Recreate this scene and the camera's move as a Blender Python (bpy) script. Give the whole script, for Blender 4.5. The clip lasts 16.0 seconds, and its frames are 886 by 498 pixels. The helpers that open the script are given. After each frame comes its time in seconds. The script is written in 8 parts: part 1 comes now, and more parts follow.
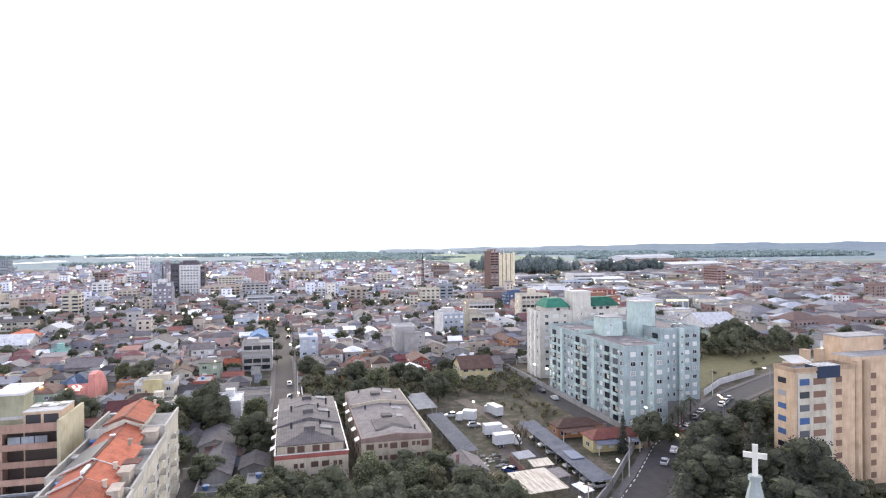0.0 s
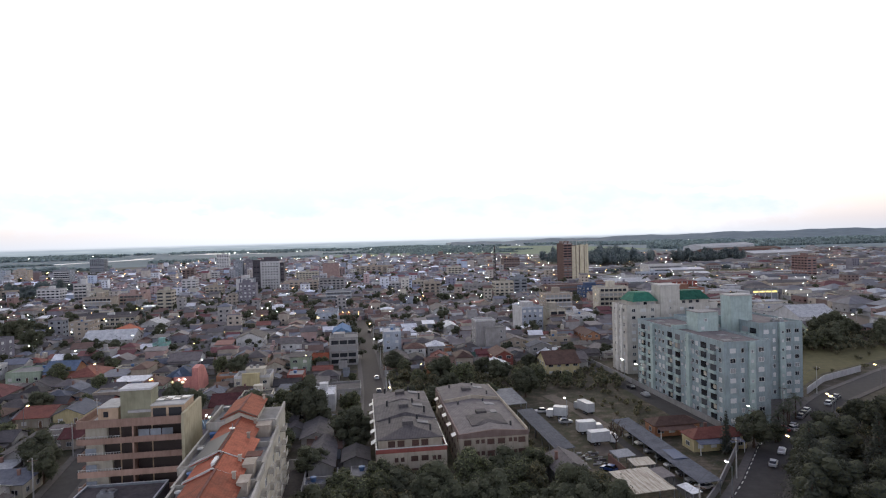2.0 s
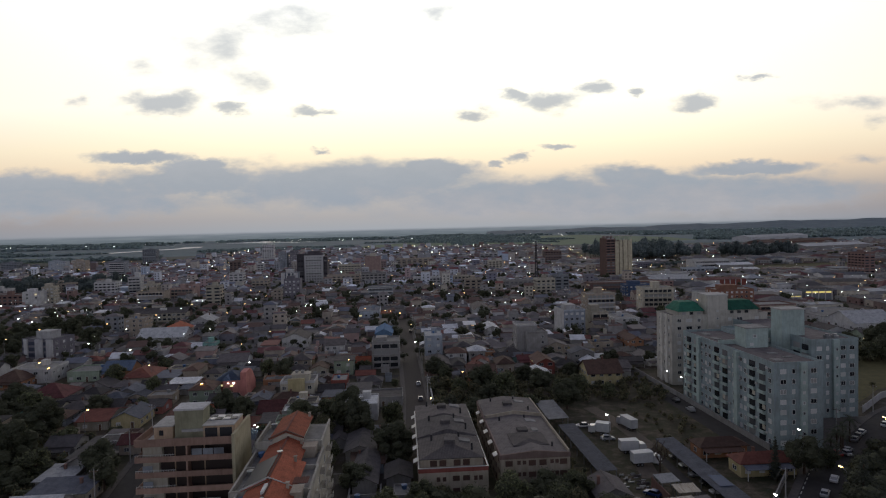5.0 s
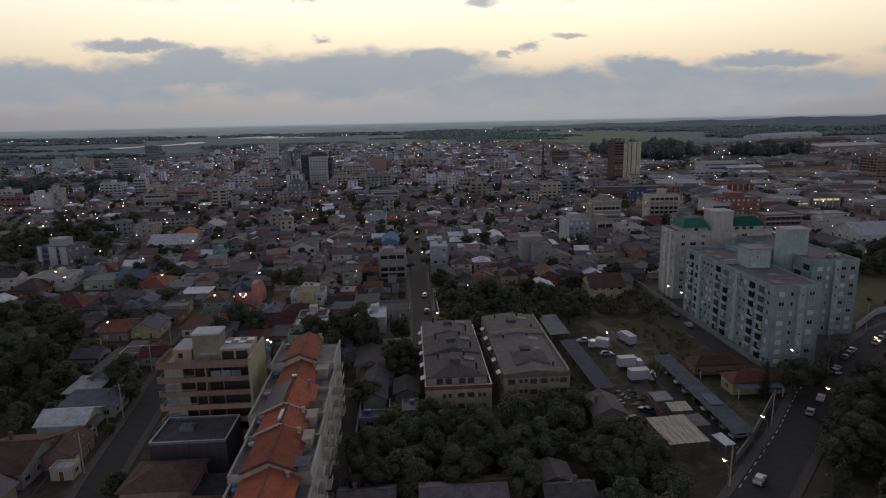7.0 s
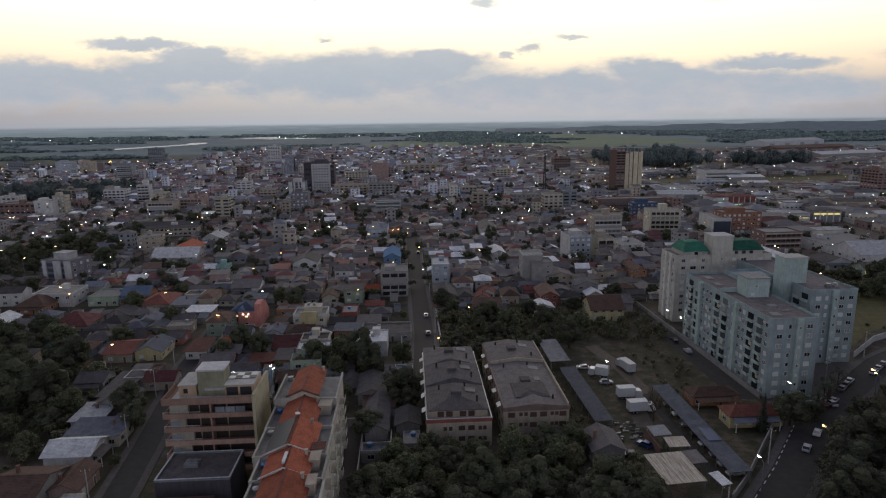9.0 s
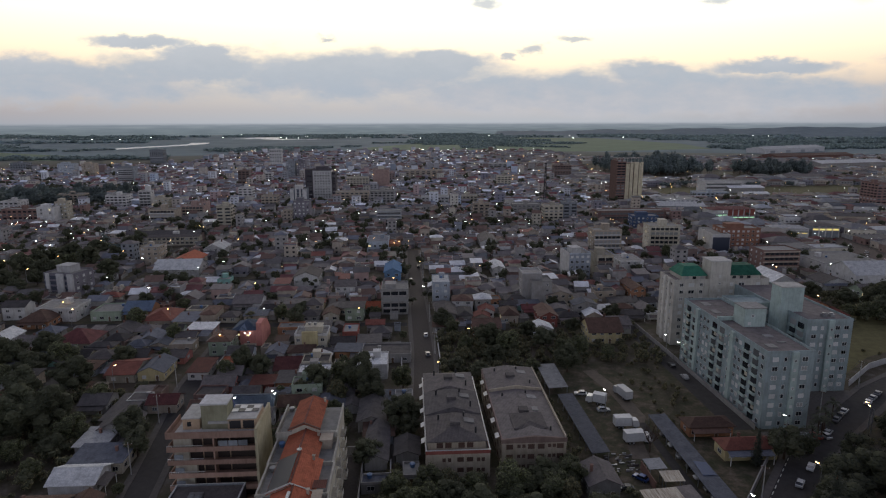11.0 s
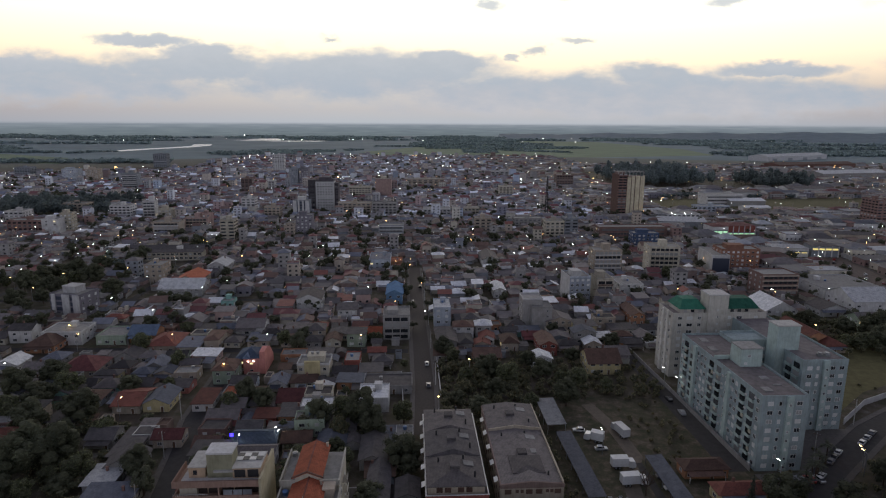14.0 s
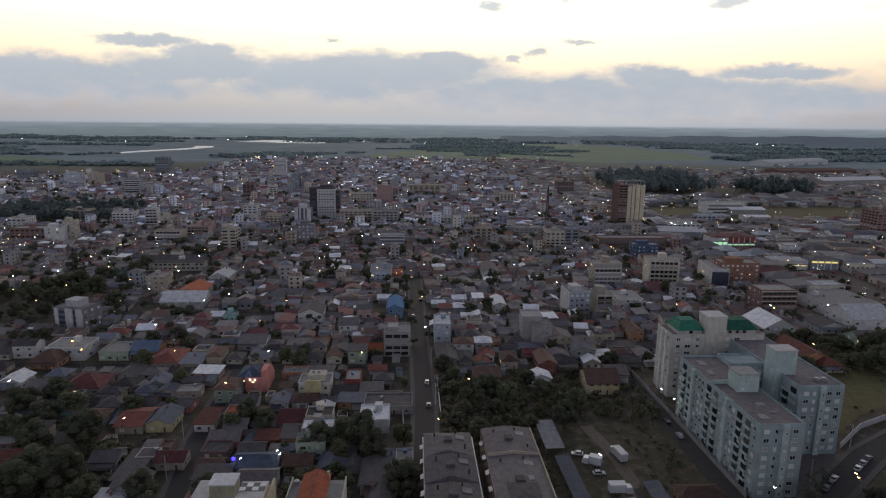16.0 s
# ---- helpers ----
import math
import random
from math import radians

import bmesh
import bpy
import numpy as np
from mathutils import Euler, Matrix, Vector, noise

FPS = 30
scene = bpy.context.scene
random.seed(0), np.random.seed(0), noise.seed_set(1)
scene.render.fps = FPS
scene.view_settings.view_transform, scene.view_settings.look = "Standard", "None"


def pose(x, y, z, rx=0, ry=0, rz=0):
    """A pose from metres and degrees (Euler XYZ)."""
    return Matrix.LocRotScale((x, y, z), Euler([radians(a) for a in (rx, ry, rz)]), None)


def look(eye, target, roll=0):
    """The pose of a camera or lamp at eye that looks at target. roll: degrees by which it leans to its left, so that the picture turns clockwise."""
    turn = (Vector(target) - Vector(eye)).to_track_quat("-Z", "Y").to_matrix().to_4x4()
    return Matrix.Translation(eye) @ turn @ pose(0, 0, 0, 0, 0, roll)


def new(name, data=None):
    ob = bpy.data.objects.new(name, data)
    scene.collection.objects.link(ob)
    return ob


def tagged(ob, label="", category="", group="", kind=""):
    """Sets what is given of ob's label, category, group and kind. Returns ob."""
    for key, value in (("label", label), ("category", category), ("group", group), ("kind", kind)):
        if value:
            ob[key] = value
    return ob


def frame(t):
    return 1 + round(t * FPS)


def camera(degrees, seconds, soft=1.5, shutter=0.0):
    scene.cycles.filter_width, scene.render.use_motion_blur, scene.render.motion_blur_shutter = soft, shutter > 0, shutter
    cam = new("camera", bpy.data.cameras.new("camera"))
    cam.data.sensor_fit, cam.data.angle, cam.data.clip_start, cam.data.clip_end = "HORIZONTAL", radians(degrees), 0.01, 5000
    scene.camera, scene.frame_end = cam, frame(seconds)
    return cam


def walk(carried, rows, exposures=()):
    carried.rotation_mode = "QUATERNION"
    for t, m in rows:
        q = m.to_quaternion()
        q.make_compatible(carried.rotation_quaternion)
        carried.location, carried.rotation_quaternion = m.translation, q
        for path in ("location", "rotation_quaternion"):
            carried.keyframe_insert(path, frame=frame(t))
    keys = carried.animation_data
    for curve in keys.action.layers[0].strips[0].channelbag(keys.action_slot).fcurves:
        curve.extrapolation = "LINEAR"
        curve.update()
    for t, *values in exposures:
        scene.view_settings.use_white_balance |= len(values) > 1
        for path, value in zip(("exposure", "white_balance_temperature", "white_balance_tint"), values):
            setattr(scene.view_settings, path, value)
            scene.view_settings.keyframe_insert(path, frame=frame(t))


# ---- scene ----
cam = camera(72.3, 16.0, 1.15)
DOME, BELT, SUN = 0.05, 0.50, 0.25
EXPOSURES = [(0.0, 3.18), (0.5, 2.86), (1.0, 2.43), (2.0, 1.82), (3.2, 1.2), (5.3, 0.36), (6.5, 0.22), (7.2, 0.44), (8.0, 0.64), (9.0, 0.76), (12.0, 0.8), (16.0, 0.82)]
METRES, EYE, TILT, LEAN, TURN = 62.0, 54.5, -0.35, 0.45, 0.0
ROWS = [
    (0.0, 0.0, 0.0, 0.0, 0.0, 0.0, -0.0),
    (0.5, -0.0561, -0.0025, 0.0056, 0.16, -0.17, 0.24),
    (1.0, -0.0924, -0.0046, 0.0128, 1.35, -0.4, 0.51),
    (1.5, -0.1097, -0.0062, 0.0146, 2.89, -0.6, 0.83),
    (2.0, -0.1074, -0.0108, 0.0199, 6.19, -0.67, 1.0),
    (2.5, -0.1033, -0.0125, 0.0287, 8.2, -0.69, 1.1),
    (3.0, -0.1029, -0.0137, 0.0428, 9.02, -0.72, 1.1),
    (5.5, -0.1133, -0.016, 0.1776, 10.28, -2.77, 0.73),
    (6.0, -0.115, -0.0124, 0.2044, 10.42, -8.13, 0.72),
    (6.5, -0.1163, -0.0076, 0.2423, 10.47, -11.58, 0.7),
    (7.0, -0.1176, -0.0087, 0.2727, 10.54, -11.61, 0.64),
    (7.5, -0.1182, -0.009, 0.3064, 10.62, -11.58, 0.54),
    (8.0, -0.1185, -0.0095, 0.3425, 10.68, -11.58, 0.47),
    (8.5, -0.1187, -0.0102, 0.3786, 10.7, -11.58, 0.36),
    (9.0, -0.1192, -0.0113, 0.4143, 10.74, -11.57, 0.24),
    (11.5, -0.1222, -0.0224, 0.591, 10.9, -11.49, -0.45),
    (12.0, -0.1213, -0.0238, 0.6264, 10.95, -11.47, -0.5),
    (12.5, -0.1205, -0.0253, 0.6624, 10.99, -11.48, -0.56),
    (13.0, -0.1204, -0.0273, 0.6972, 11.03, -11.48, -0.62),
    (13.5, -0.1213, -0.0285, 0.7305, 11.05, -11.48, -0.7),
    (14.0, -0.1221, -0.0306, 0.7637, 11.1, -11.46, -0.8),
    (14.5, -0.1238, -0.0327, 0.7973, 11.11, -11.44, -0.89),
    (15.0, -0.1242, -0.0358, 0.8308, 11.13, -11.44, -0.98),
    (15.5, -0.123, -0.0363, 0.8638, 11.22, -11.4, -1.04),
    (16.0, -0.1217, -0.0378, 0.8983, 11.23, -11.38, -1.06),
]
walk(cam, [(t, pose(0, 0, EYE, TILT, LEAN, TURN) @ pose(METRES * x, METRES * y, METRES * z, 90 + pitch, roll, yaw)) for t, x, y, z, yaw, pitch, roll in ROWS],
     EXPOSURES)

# ---- world: dusk sky with a cloud bank, and the soft last sun ----
HEAD = radians(10.9)
world = bpy.data.worlds.new("dusk")
scene.world = world
world.use_nodes = True
wt = world.node_tree
wt.nodes.clear()


def wn(kind, **values):
    n = wt.nodes.new(kind)
    for k, v in values.items():
        if k == "op":
            n.operation = v
        elif k == "clamp":
            n.use_clamp = v
    return n


def sock(target, value):
    if isinstance(value, bpy.types.NodeSocket):
        wt.links.new(value, target)
    else:
        target.default_value = value


def wmath(op, a, b=0.0, c=0.0, clamp=False):
    n = wn("ShaderNodeMath", op=op, clamp=clamp)
    for s, v in zip(n.inputs, (a, b, c)):
        sock(s, v)
    return n.outputs[0]


def smooth(value, lo, hi):
    n = wn("ShaderNodeMapRange")
    n.interpolation_type = "SMOOTHSTEP"
    for k, v in (("Value", value), ("From Min", lo), ("From Max", hi), ("To Min", 0.0), ("To Max", 1.0)):
        sock(n.inputs[k], v)
    return n.outputs["Result"]


def wmix(fac, a, b, blend="MIX"):
    n = wn("ShaderNodeMix")
    n.data_type, n.blend_type = "RGBA", blend
    for i, v in ((0, fac), (6, a), (7, b)):
        sock(n.inputs[i], v)
    return n.outputs[2]


def wramp(fac, stops):
    n = wn("ShaderNodeValToRGB")
    e = n.color_ramp.elements
    while len(e) < len(stops):
        e.new(0.5)
    for el, (p, c) in zip(e, stops):
        el.position, el.color = p, (*c, 1)
    sock(n.inputs[0], fac)
    return n.outputs[0]


coord = wn("ShaderNodeTexCoord").outputs["Generated"]
turned = wn("ShaderNodeVectorRotate")
turned.rotation_type = "Z_AXIS"
sock(turned.inputs["Vector"], coord)
turned.inputs["Angle"].default_value = -HEAD
sep = wn("ShaderNodeSeparateXYZ")
sock(sep.inputs[0], turned.outputs[0])
sx, sy, sz = sep.outputs
ahead = wmath("MAXIMUM", sy, 0.05)
P_ = wmath("DIVIDE", sx, ahead)
Q_ = wmath("DIVIDE", sz, ahead)
plane = wn("ShaderNodeCombineXYZ")
sock(plane.inputs[0], P_)
sock(plane.inputs[1], wmath("MULTIPLY", Q_, 2.2))
fine = wn("ShaderNodeTexNoise")
for k, v in (("Scale", 16.0), ("Detail", 7.0), ("Roughness", 0.6)):
    fine.inputs[k].default_value = v
sock(fine.inputs["Vector"], plane.outputs[0])
broad = wn("ShaderNodeTexNoise")
for k, v in (("Scale", 5.0), ("Detail", 4.0), ("Roughness", 0.55)):
    broad.inputs[k].default_value = v
sock(broad.inputs["Vector"], plane.outputs[0])
curl = wn("ShaderNodeTexNoise")
for k, v in (("Scale", 11.0), ("Detail", 9.0), ("Roughness", 0.62)):
    curl.inputs[k].default_value = v
sock(curl.inputs["Vector"], plane.outputs[0])
curls = wn("ShaderNodeSeparateColor")
sock(curls.inputs[0], curl.outputs["Color"])
PW = wmath("ADD", P_, wmath("MULTIPLY", wmath("SUBTRACT", curls.outputs[0], 0.66), 0.10))
QW = wmath("ADD", Q_, wmath("MULTIPLY", wmath("SUBTRACT", curls.outputs[1], 0.5), 0.055))
ragged = wmath("ADD", wmath("MULTIPLY", wmath("SUBTRACT", fine.outputs[0], 0.5), 1.9), wmath("MULTIPLY", wmath("SUBTRACT", broad.outputs[0], 0.5), 1.0))


def cloud(p, q, a, b, weight=1.0):
    """How far inside a cloud's ellipse a direction lies, from 1 at its middle down."""
    dp = wmath("DIVIDE", wmath("SUBTRACT", PW, p), a)
    dq = wmath("DIVIDE", wmath("SUBTRACT", QW, q), b)
    r = wmath("SQRT", wmath("ADD", wmath("MULTIPLY", dp, dp), wmath("MULTIPLY", dq, dq)))
    return wmath("MULTIPLY", wmath("SUBTRACT", 1.0, r), weight)


PUFFS = [cloud(p + 0.008, q - 0.008, a * 1.15, b * 1.15, 0.3 if q > 0.245 or abs(p) > 0.6 else 1.0) for p, q, a, b in (
    (-0.460, 0.222, 0.062, 0.020),
    (-0.321, 0.256, 0.026, 0.015),
    (-0.350, 0.207, 0.028, 0.010),
    (-0.484, 0.276, 0.019, 0.011),
    (-0.602, 0.225, 0.009, 0.007),
    (-0.220, 0.201, 0.030, 0.008),
    (-0.204, 0.144, 0.017, 0.005),
    (0.048, 0.192, 0.032, 0.013),
    (0.113, 0.222, 0.021, 0.010),
    (0.169, 0.213, 0.045, 0.016),
    (0.243, 0.231, 0.024, 0.013),
    (0.318, 0.223, 0.017, 0.007),
    (0.408, 0.203, 0.035, 0.013),
    (0.513, 0.243, 0.017, 0.006),
    (0.677, 0.204, 0.051, 0.008),
    (0.716, 0.166, 0.021, 0.008),
    (0.122, 0.125, 0.021, 0.007),
    (0.085, 0.113, 0.014, 0.006),
    (0.178, 0.137, 0.022, 0.005),
    (-0.237, 0.350, 0.075, 0.022),
    (-0.358, 0.311, 0.051, 0.026),
    (-0.013, 0.352, 0.025, 0.012),
    (0.695, 0.103, 0.022, 0.006),
)]
BANK = [cloud(*c) for c in (
    (-0.637, 0.063, 0.280, 0.037),
    (-0.740, 0.080, 0.160, 0.030),
    (-0.492, 0.129, 0.092, 0.012),
    (-0.405, 0.112, 0.060, 0.016),
    (-0.423, 0.087, 0.158, 0.034),
    (-0.153, 0.075, 0.252, 0.043),
    (-0.013, 0.093, 0.079, 0.024),
    (0.155, 0.046, 0.298, 0.037),
    (0.332, 0.072, 0.112, 0.024),
    (0.515, 0.088, 0.118, 0.014),
    (0.416, 0.044, 0.308, 0.039),
)]


def union(parts):
    total = parts[0]
    for c in parts[1:]:
        total = wmath("MAXIMUM", total, c)
    return total


puff = smooth(wmath("ADD", union(PUFFS), wmath("MULTIPLY", ragged, 0.55)), -0.26, 0.6)
bank = smooth(wmath("ADD", union(BANK), wmath("MULTIPLY", ragged, 0.34)), -0.22, 0.42)
# the clear sky: Nishita at sunset for the dome, and the glow over the sunset
sky = wn("ShaderNodeTexSky")
sky.sky_type, sky.sun_disc = "NISHITA", False
sky.sun_elevation, sky.sun_rotation, sky.altitude, sky.air_density, sky.dust_density, sky.ozone_density = radians(3.0), -HEAD, 50, 1.0, 2.0, 1.5
dome = wmix(1.0, wmix(1.0, sky.outputs[0], (DOME * 1.05, DOME * 0.93, DOME * 1.08, 1), "MULTIPLY"), (0.108, 0.109, 0.146, 1), "ADD")
belt = wmath("MULTIPLY", smooth(wmath("MULTIPLY", sy, -1.0), -0.25, 0.55), smooth(wmath("MULTIPLY", sz, -1.0), -0.6, -0.1))
dome = wmix(belt, dome, (BELT * 0.97, BELT * 0.98, BELT * 1.13, 1))
glow = wramp(wmath("MULTIPLY", Q_, 2.0, clamp=True), (
    (0.0, (0.30, 0.32, 0.35)), (0.04, (0.345, 0.335, 0.34)), (0.10, (0.44, 0.405, 0.375)), (0.19, (0.81, 0.67, 0.49)), (0.28, (0.95, 0.85, 0.63)),
    (0.42, (1.08, 1.03, 0.87)), (0.75, (1.05, 1.05, 1.0)), (1.0, (0.85, 0.87, 0.9))))
side = smooth(wmath("ABSOLUTE", wmath("SUBTRACT", P_, 0.02)), 0.12, 1.0)
glow = wmix(wmath("MULTIPLY", side, 0.75), glow, wmix(1.0, glow, (0.70, 0.66, 0.68, 1), "MULTIPLY"))
front = wmath("MULTIPLY", smooth(sy, 0.25, 0.8), smooth(wmath("MULTIPLY", sz, -1.0), -0.75, -0.30))
clear = wmix(front, dome, glow)
shade = wramp(wmath("ADD", wmath("MULTIPLY", Q_, 3.0), wmath("MULTIPLY", ragged, 0.22)), (
    (0.0, (0.42, 0.41, 0.43)), (0.10, (0.37, 0.38, 0.415)), (0.22, (0.315, 0.355, 0.41)), (0.40, (0.36, 0.39, 0.44)), (1.0, (0.43, 0.46, 0.50))))
shade = wmix(1.0, shade, (0.83, 0.85, 0.865, 1), "MULTIPLY")
clouds = wmath("MULTIPLY", wmath("MAXIMUM", wmath("MULTIPLY", puff, 0.8), wmath("MULTIPLY", bank, 0.9)), smooth(sy, 0.15, 0.4))
clear = wmix(clouds, clear, shade)
clear = wmix(1.0, clear, (0.9, 0.9, 0.9, 1), "MULTIPLY")
# hazy distance below the eye's level, past the end of the ground
distance = wramp(wmath("MULTIPLY", sz, -12.0, clamp=True), ((0.0, (0.20, 0.215, 0.24)), (0.04, (0.140, 0.160, 0.182)), (0.12, (0.102, 0.122, 0.138)), (0.25, (0.084, 0.103, 0.113)), (1.0, (0.05, 0.062, 0.068))))
patches = wn("ShaderNodeTexNoise")
patches.inputs["Scale"].default_value, patches.inputs["Detail"].default_value = 1.0, 5.0
places = wn("ShaderNodeCombineXYZ")
sock(places.inputs[0], wmath("MULTIPLY", sx, 26.0))
sock(places.inputs[1], wmath("MULTIPLY", sz, 420.0))
sock(patches.inputs["Vector"], places.outputs[0])
distance = wmix(0.6, distance, wramp(patches.outputs[0], ((0.30, (0.76, 0.78, 0.82)), (0.52, (0.97, 0.98, 1.0)), (0.72, (1.25, 1.24, 1.2)))), "MULTIPLY")
whole = wmix(smooth(sz, -0.0035, 0.0015), distance, clear)
back = wn("ShaderNodeBackground")
sock(back.inputs[0], whole)
back.inputs[1].default_value = 1.0
sock(wn("ShaderNodeOutputWorld").inputs[0], back.outputs[0])

sun = new("sun", bpy.data.lights.new("sun", "SUN"))
sun.data.energy, sun.data.angle, sun.data.color = SUN, radians(35), (1.0, 0.86, 0.72)
sun.matrix_world = look((0, 0, 300), (1000 * math.sin(HEAD), -1000 * math.cos(HEAD), 0))

# ---- materials ----
MATS = {}


def material(name, build):
    if name not in MATS:
        m = bpy.data.materials.new(name)
        m.use_nodes = True
        build(m.node_tree, m.node_tree.nodes["Principled BSDF"])
        MATS[name] = m
    return MATS[name]


def link(nt, a, b):
    nt.links.new(a, b)


def noise_node(nt, scale, detail=4.0, rough=0.6, vec=None):
    n = nt.nodes.new("ShaderNodeTexNoise")
    n.inputs["Scale"].default_value, n.inputs["Detail"].default_value, n.inputs["Roughness"].default_value = scale, detail, rough
    if vec:
        link(nt, vec, n.inputs["Vector"])
    return n.outputs[0]


def ramp_node(nt, fac, stops, constant=False):
    n = nt.nodes.new("ShaderNodeValToRGB")
    e = n.color_ramp.elements
    while len(e) < len(stops):
        e.new(0.5)
    for el, (p, c) in zip(e, stops):
        el.position, el.color = p, (*c, 1)
    if constant:
        n.color_ramp.interpolation = "CONSTANT"
    link(nt, fac, n.inputs[0])
    return n.outputs[0]


def mixer(nt, fac, a, b, blend="MULTIPLY"):
    n = nt.nodes.new("ShaderNodeMix")
    n.data_type, n.blend_type = "RGBA", blend
    for i, v in ((0, fac), (6, a), (7, b)):
        if isinstance(v, bpy.types.NodeSocket):
            link(nt, v, n.inputs[i])
        else:
            n.inputs[i].default_value = v if i == 0 else (*v[:3], 1)
    return n.outputs[2]


def bump(nt, b, height, strength, dist):
    n = nt.nodes.new("ShaderNodeBump")
    n.inputs["Strength"].default_value, n.inputs["Distance"].default_value = strength, dist
    link(nt, height, n.inputs["Height"])
    link(nt, n.outputs[0], b.inputs["Normal"])


def vary(nt, colour, low=0.75, high=1.15, island=False):
    """Piece by piece variation of brightness."""
    info = nt.nodes.new("ShaderNodeNewGeometry").outputs["Random Per Island"] if island else nt.nodes.new("ShaderNodeObjectInfo").outputs["Random"]
    tint = ramp_node(nt, info, ((0.0, (low, low, low)), (0.5, (1, 1, 0.98)), (1.0, (high, high, high))))
    return mixer(nt, 1.0, colour, tint)


def space(nt, scale=(1, 1, 1), local=False):
    m = nt.nodes.new("ShaderNodeMapping")
    m.inputs["Scale"].default_value = scale
    if local:
        link(nt, nt.nodes.new("ShaderNodeTexCoord").outputs["Object"], m.inputs[0])
    else:
        link(nt, nt.nodes.new("ShaderNodeNewGeometry").outputs["Position"], m.inputs[0])
    return m.outputs[0]


def plaster(colour, island=False, spread=(0.72, 1.1)):
    def build(nt, b):
        streak = noise_node(nt, 1.0, 5, 0.65, space(nt, (1.6, 1.6, 0.22)))
        grime = noise_node(nt, 0.35, 5, 0.6, space(nt))
        c = mixer(nt, 0.38, colour, ramp_node(nt, streak, ((0.3, (0.5, 0.47, 0.43)), (0.58, (1, 1, 1)))))
        c = mixer(nt, 0.5, c, ramp_node(nt, grime, ((0.35, (0.6, 0.58, 0.55)), (0.6, (1, 1, 1)))))
        link(nt, vary(nt, c, *spread, island), b.inputs["Base Color"])
        b.inputs["Roughness"].default_value, b.inputs["Specular IOR Level"].default_value = 0.9, 0.2
        bump(nt, b, noise_node(nt, 9, 4, 0.7, space(nt)), 0.3, 0.03)
    return build


def roofing(colour, ribs=2.6, island=False, worn=0.6):
    """Fibre cement, tile or sheet roof with courses, lichen and stains."""
    def build(nt, b):
        patch = noise_node(nt, 0.5, 6, 0.7, space(nt))
        spots = noise_node(nt, 2.4, 4, 0.6, space(nt))
        c = mixer(nt, worn, colour, ramp_node(nt, patch, ((0.32, (0.45, 0.45, 0.45)), (0.5, (0.95, 0.95, 0.95)), (0.68, (1.35, 1.3, 1.25)))))
        c = mixer(nt, 0.45, c, ramp_node(nt, spots, ((0.35, (0.6, 0.6, 0.58)), (0.6, (1.1, 1.1, 1.1)))))
        wave = nt.nodes.new("ShaderNodeTexWave")
        wave.inputs["Scale"].default_value, wave.inputs["Distortion"].default_value = ribs * 0.32, 0.6
        link(nt, space(nt, local=True), wave.inputs["Vector"])
        c = mixer(nt, 0.25, c, ramp_node(nt, wave.outputs[1], ((0.0, (0.62, 0.62, 0.62)), (0.5, (1, 1, 1)))))
        link(nt, vary(nt, c, 0.6, 1.3, island), b.inputs["Base Color"])
        b.inputs["Roughness"].default_value, b.inputs["Specular IOR Level"].default_value = 0.85, 0.18
        bump(nt, b, wave.outputs[1], 0.5, 0.06)
    return build


def plain(colour, rough=0.6, metal=0.0, grain=4.0, amount=0.35):
    def build(nt, b):
        n = noise_node(nt, grain, 5, 0.65, space(nt))
        c = mixer(nt, amount, colour, ramp_node(nt, n, ((0.3, (0.55, 0.55, 0.55)), (0.65, (1.1, 1.1, 1.1)))))
        link(nt, vary(nt, c, 0.8, 1.1), b.inputs["Base Color"])
        b.inputs["Roughness"].default_value, b.inputs["Metallic"].default_value = rough, metal
        if rough > 0.75:
            b.inputs["Specular IOR Level"].default_value = 0.2
        bump(nt, b, n, 0.15, 0.02)
    return build


def glowing(colour, strength):
    def build(nt, b):
        b.inputs["Base Color"].default_value = (*colour, 1)
        b.inputs["Emission Color"].default_value = (*colour, 1)
        b.inputs["Emission Strength"].default_value = strength
    return build


def glass_build(nt, b):
    n = nt.nodes.new("ShaderNodeObjectInfo").outputs["Random"]
    c = ramp_node(nt, n, ((0.0, (0.012, 0.014, 0.018)), (0.55, (0.03, 0.034, 0.04)), (0.85, (0.12, 0.125, 0.13)), (1.0, (0.38, 0.38, 0.37))))
    link(nt, c, b.inputs["Base Color"])
    b.inputs["Roughness"].default_value = 0.12


WALLS = dict(white=(0.57, 0.57, 0.57), cream=(0.54, 0.495, 0.39), beige=(0.44, 0.37, 0.29), grey=(0.32, 0.31, 0.30), pink=(0.54, 0.23, 0.20), green=(0.33, 0.42, 0.31),
             teal=(0.22, 0.47, 0.43), orange=(0.42, 0.22, 0.13), yellow=(0.52, 0.45, 0.26), red=(0.32, 0.11, 0.09), paleblue=(0.41, 0.47, 0.55), blue=(0.12, 0.25, 0.42),
             slate=(0.25, 0.28, 0.32), brick=(0.23, 0.12, 0.095), violet=(0.21, 0.20, 0.24), rose=(0.42, 0.28, 0.25), russet=(0.27, 0.16, 0.14), straw=(0.46, 0.42, 0.33), umber=(0.22, 0.15, 0.13), terracotta=(0.30, 0.135, 0.085), indigo=(0.075, 0.125, 0.24))
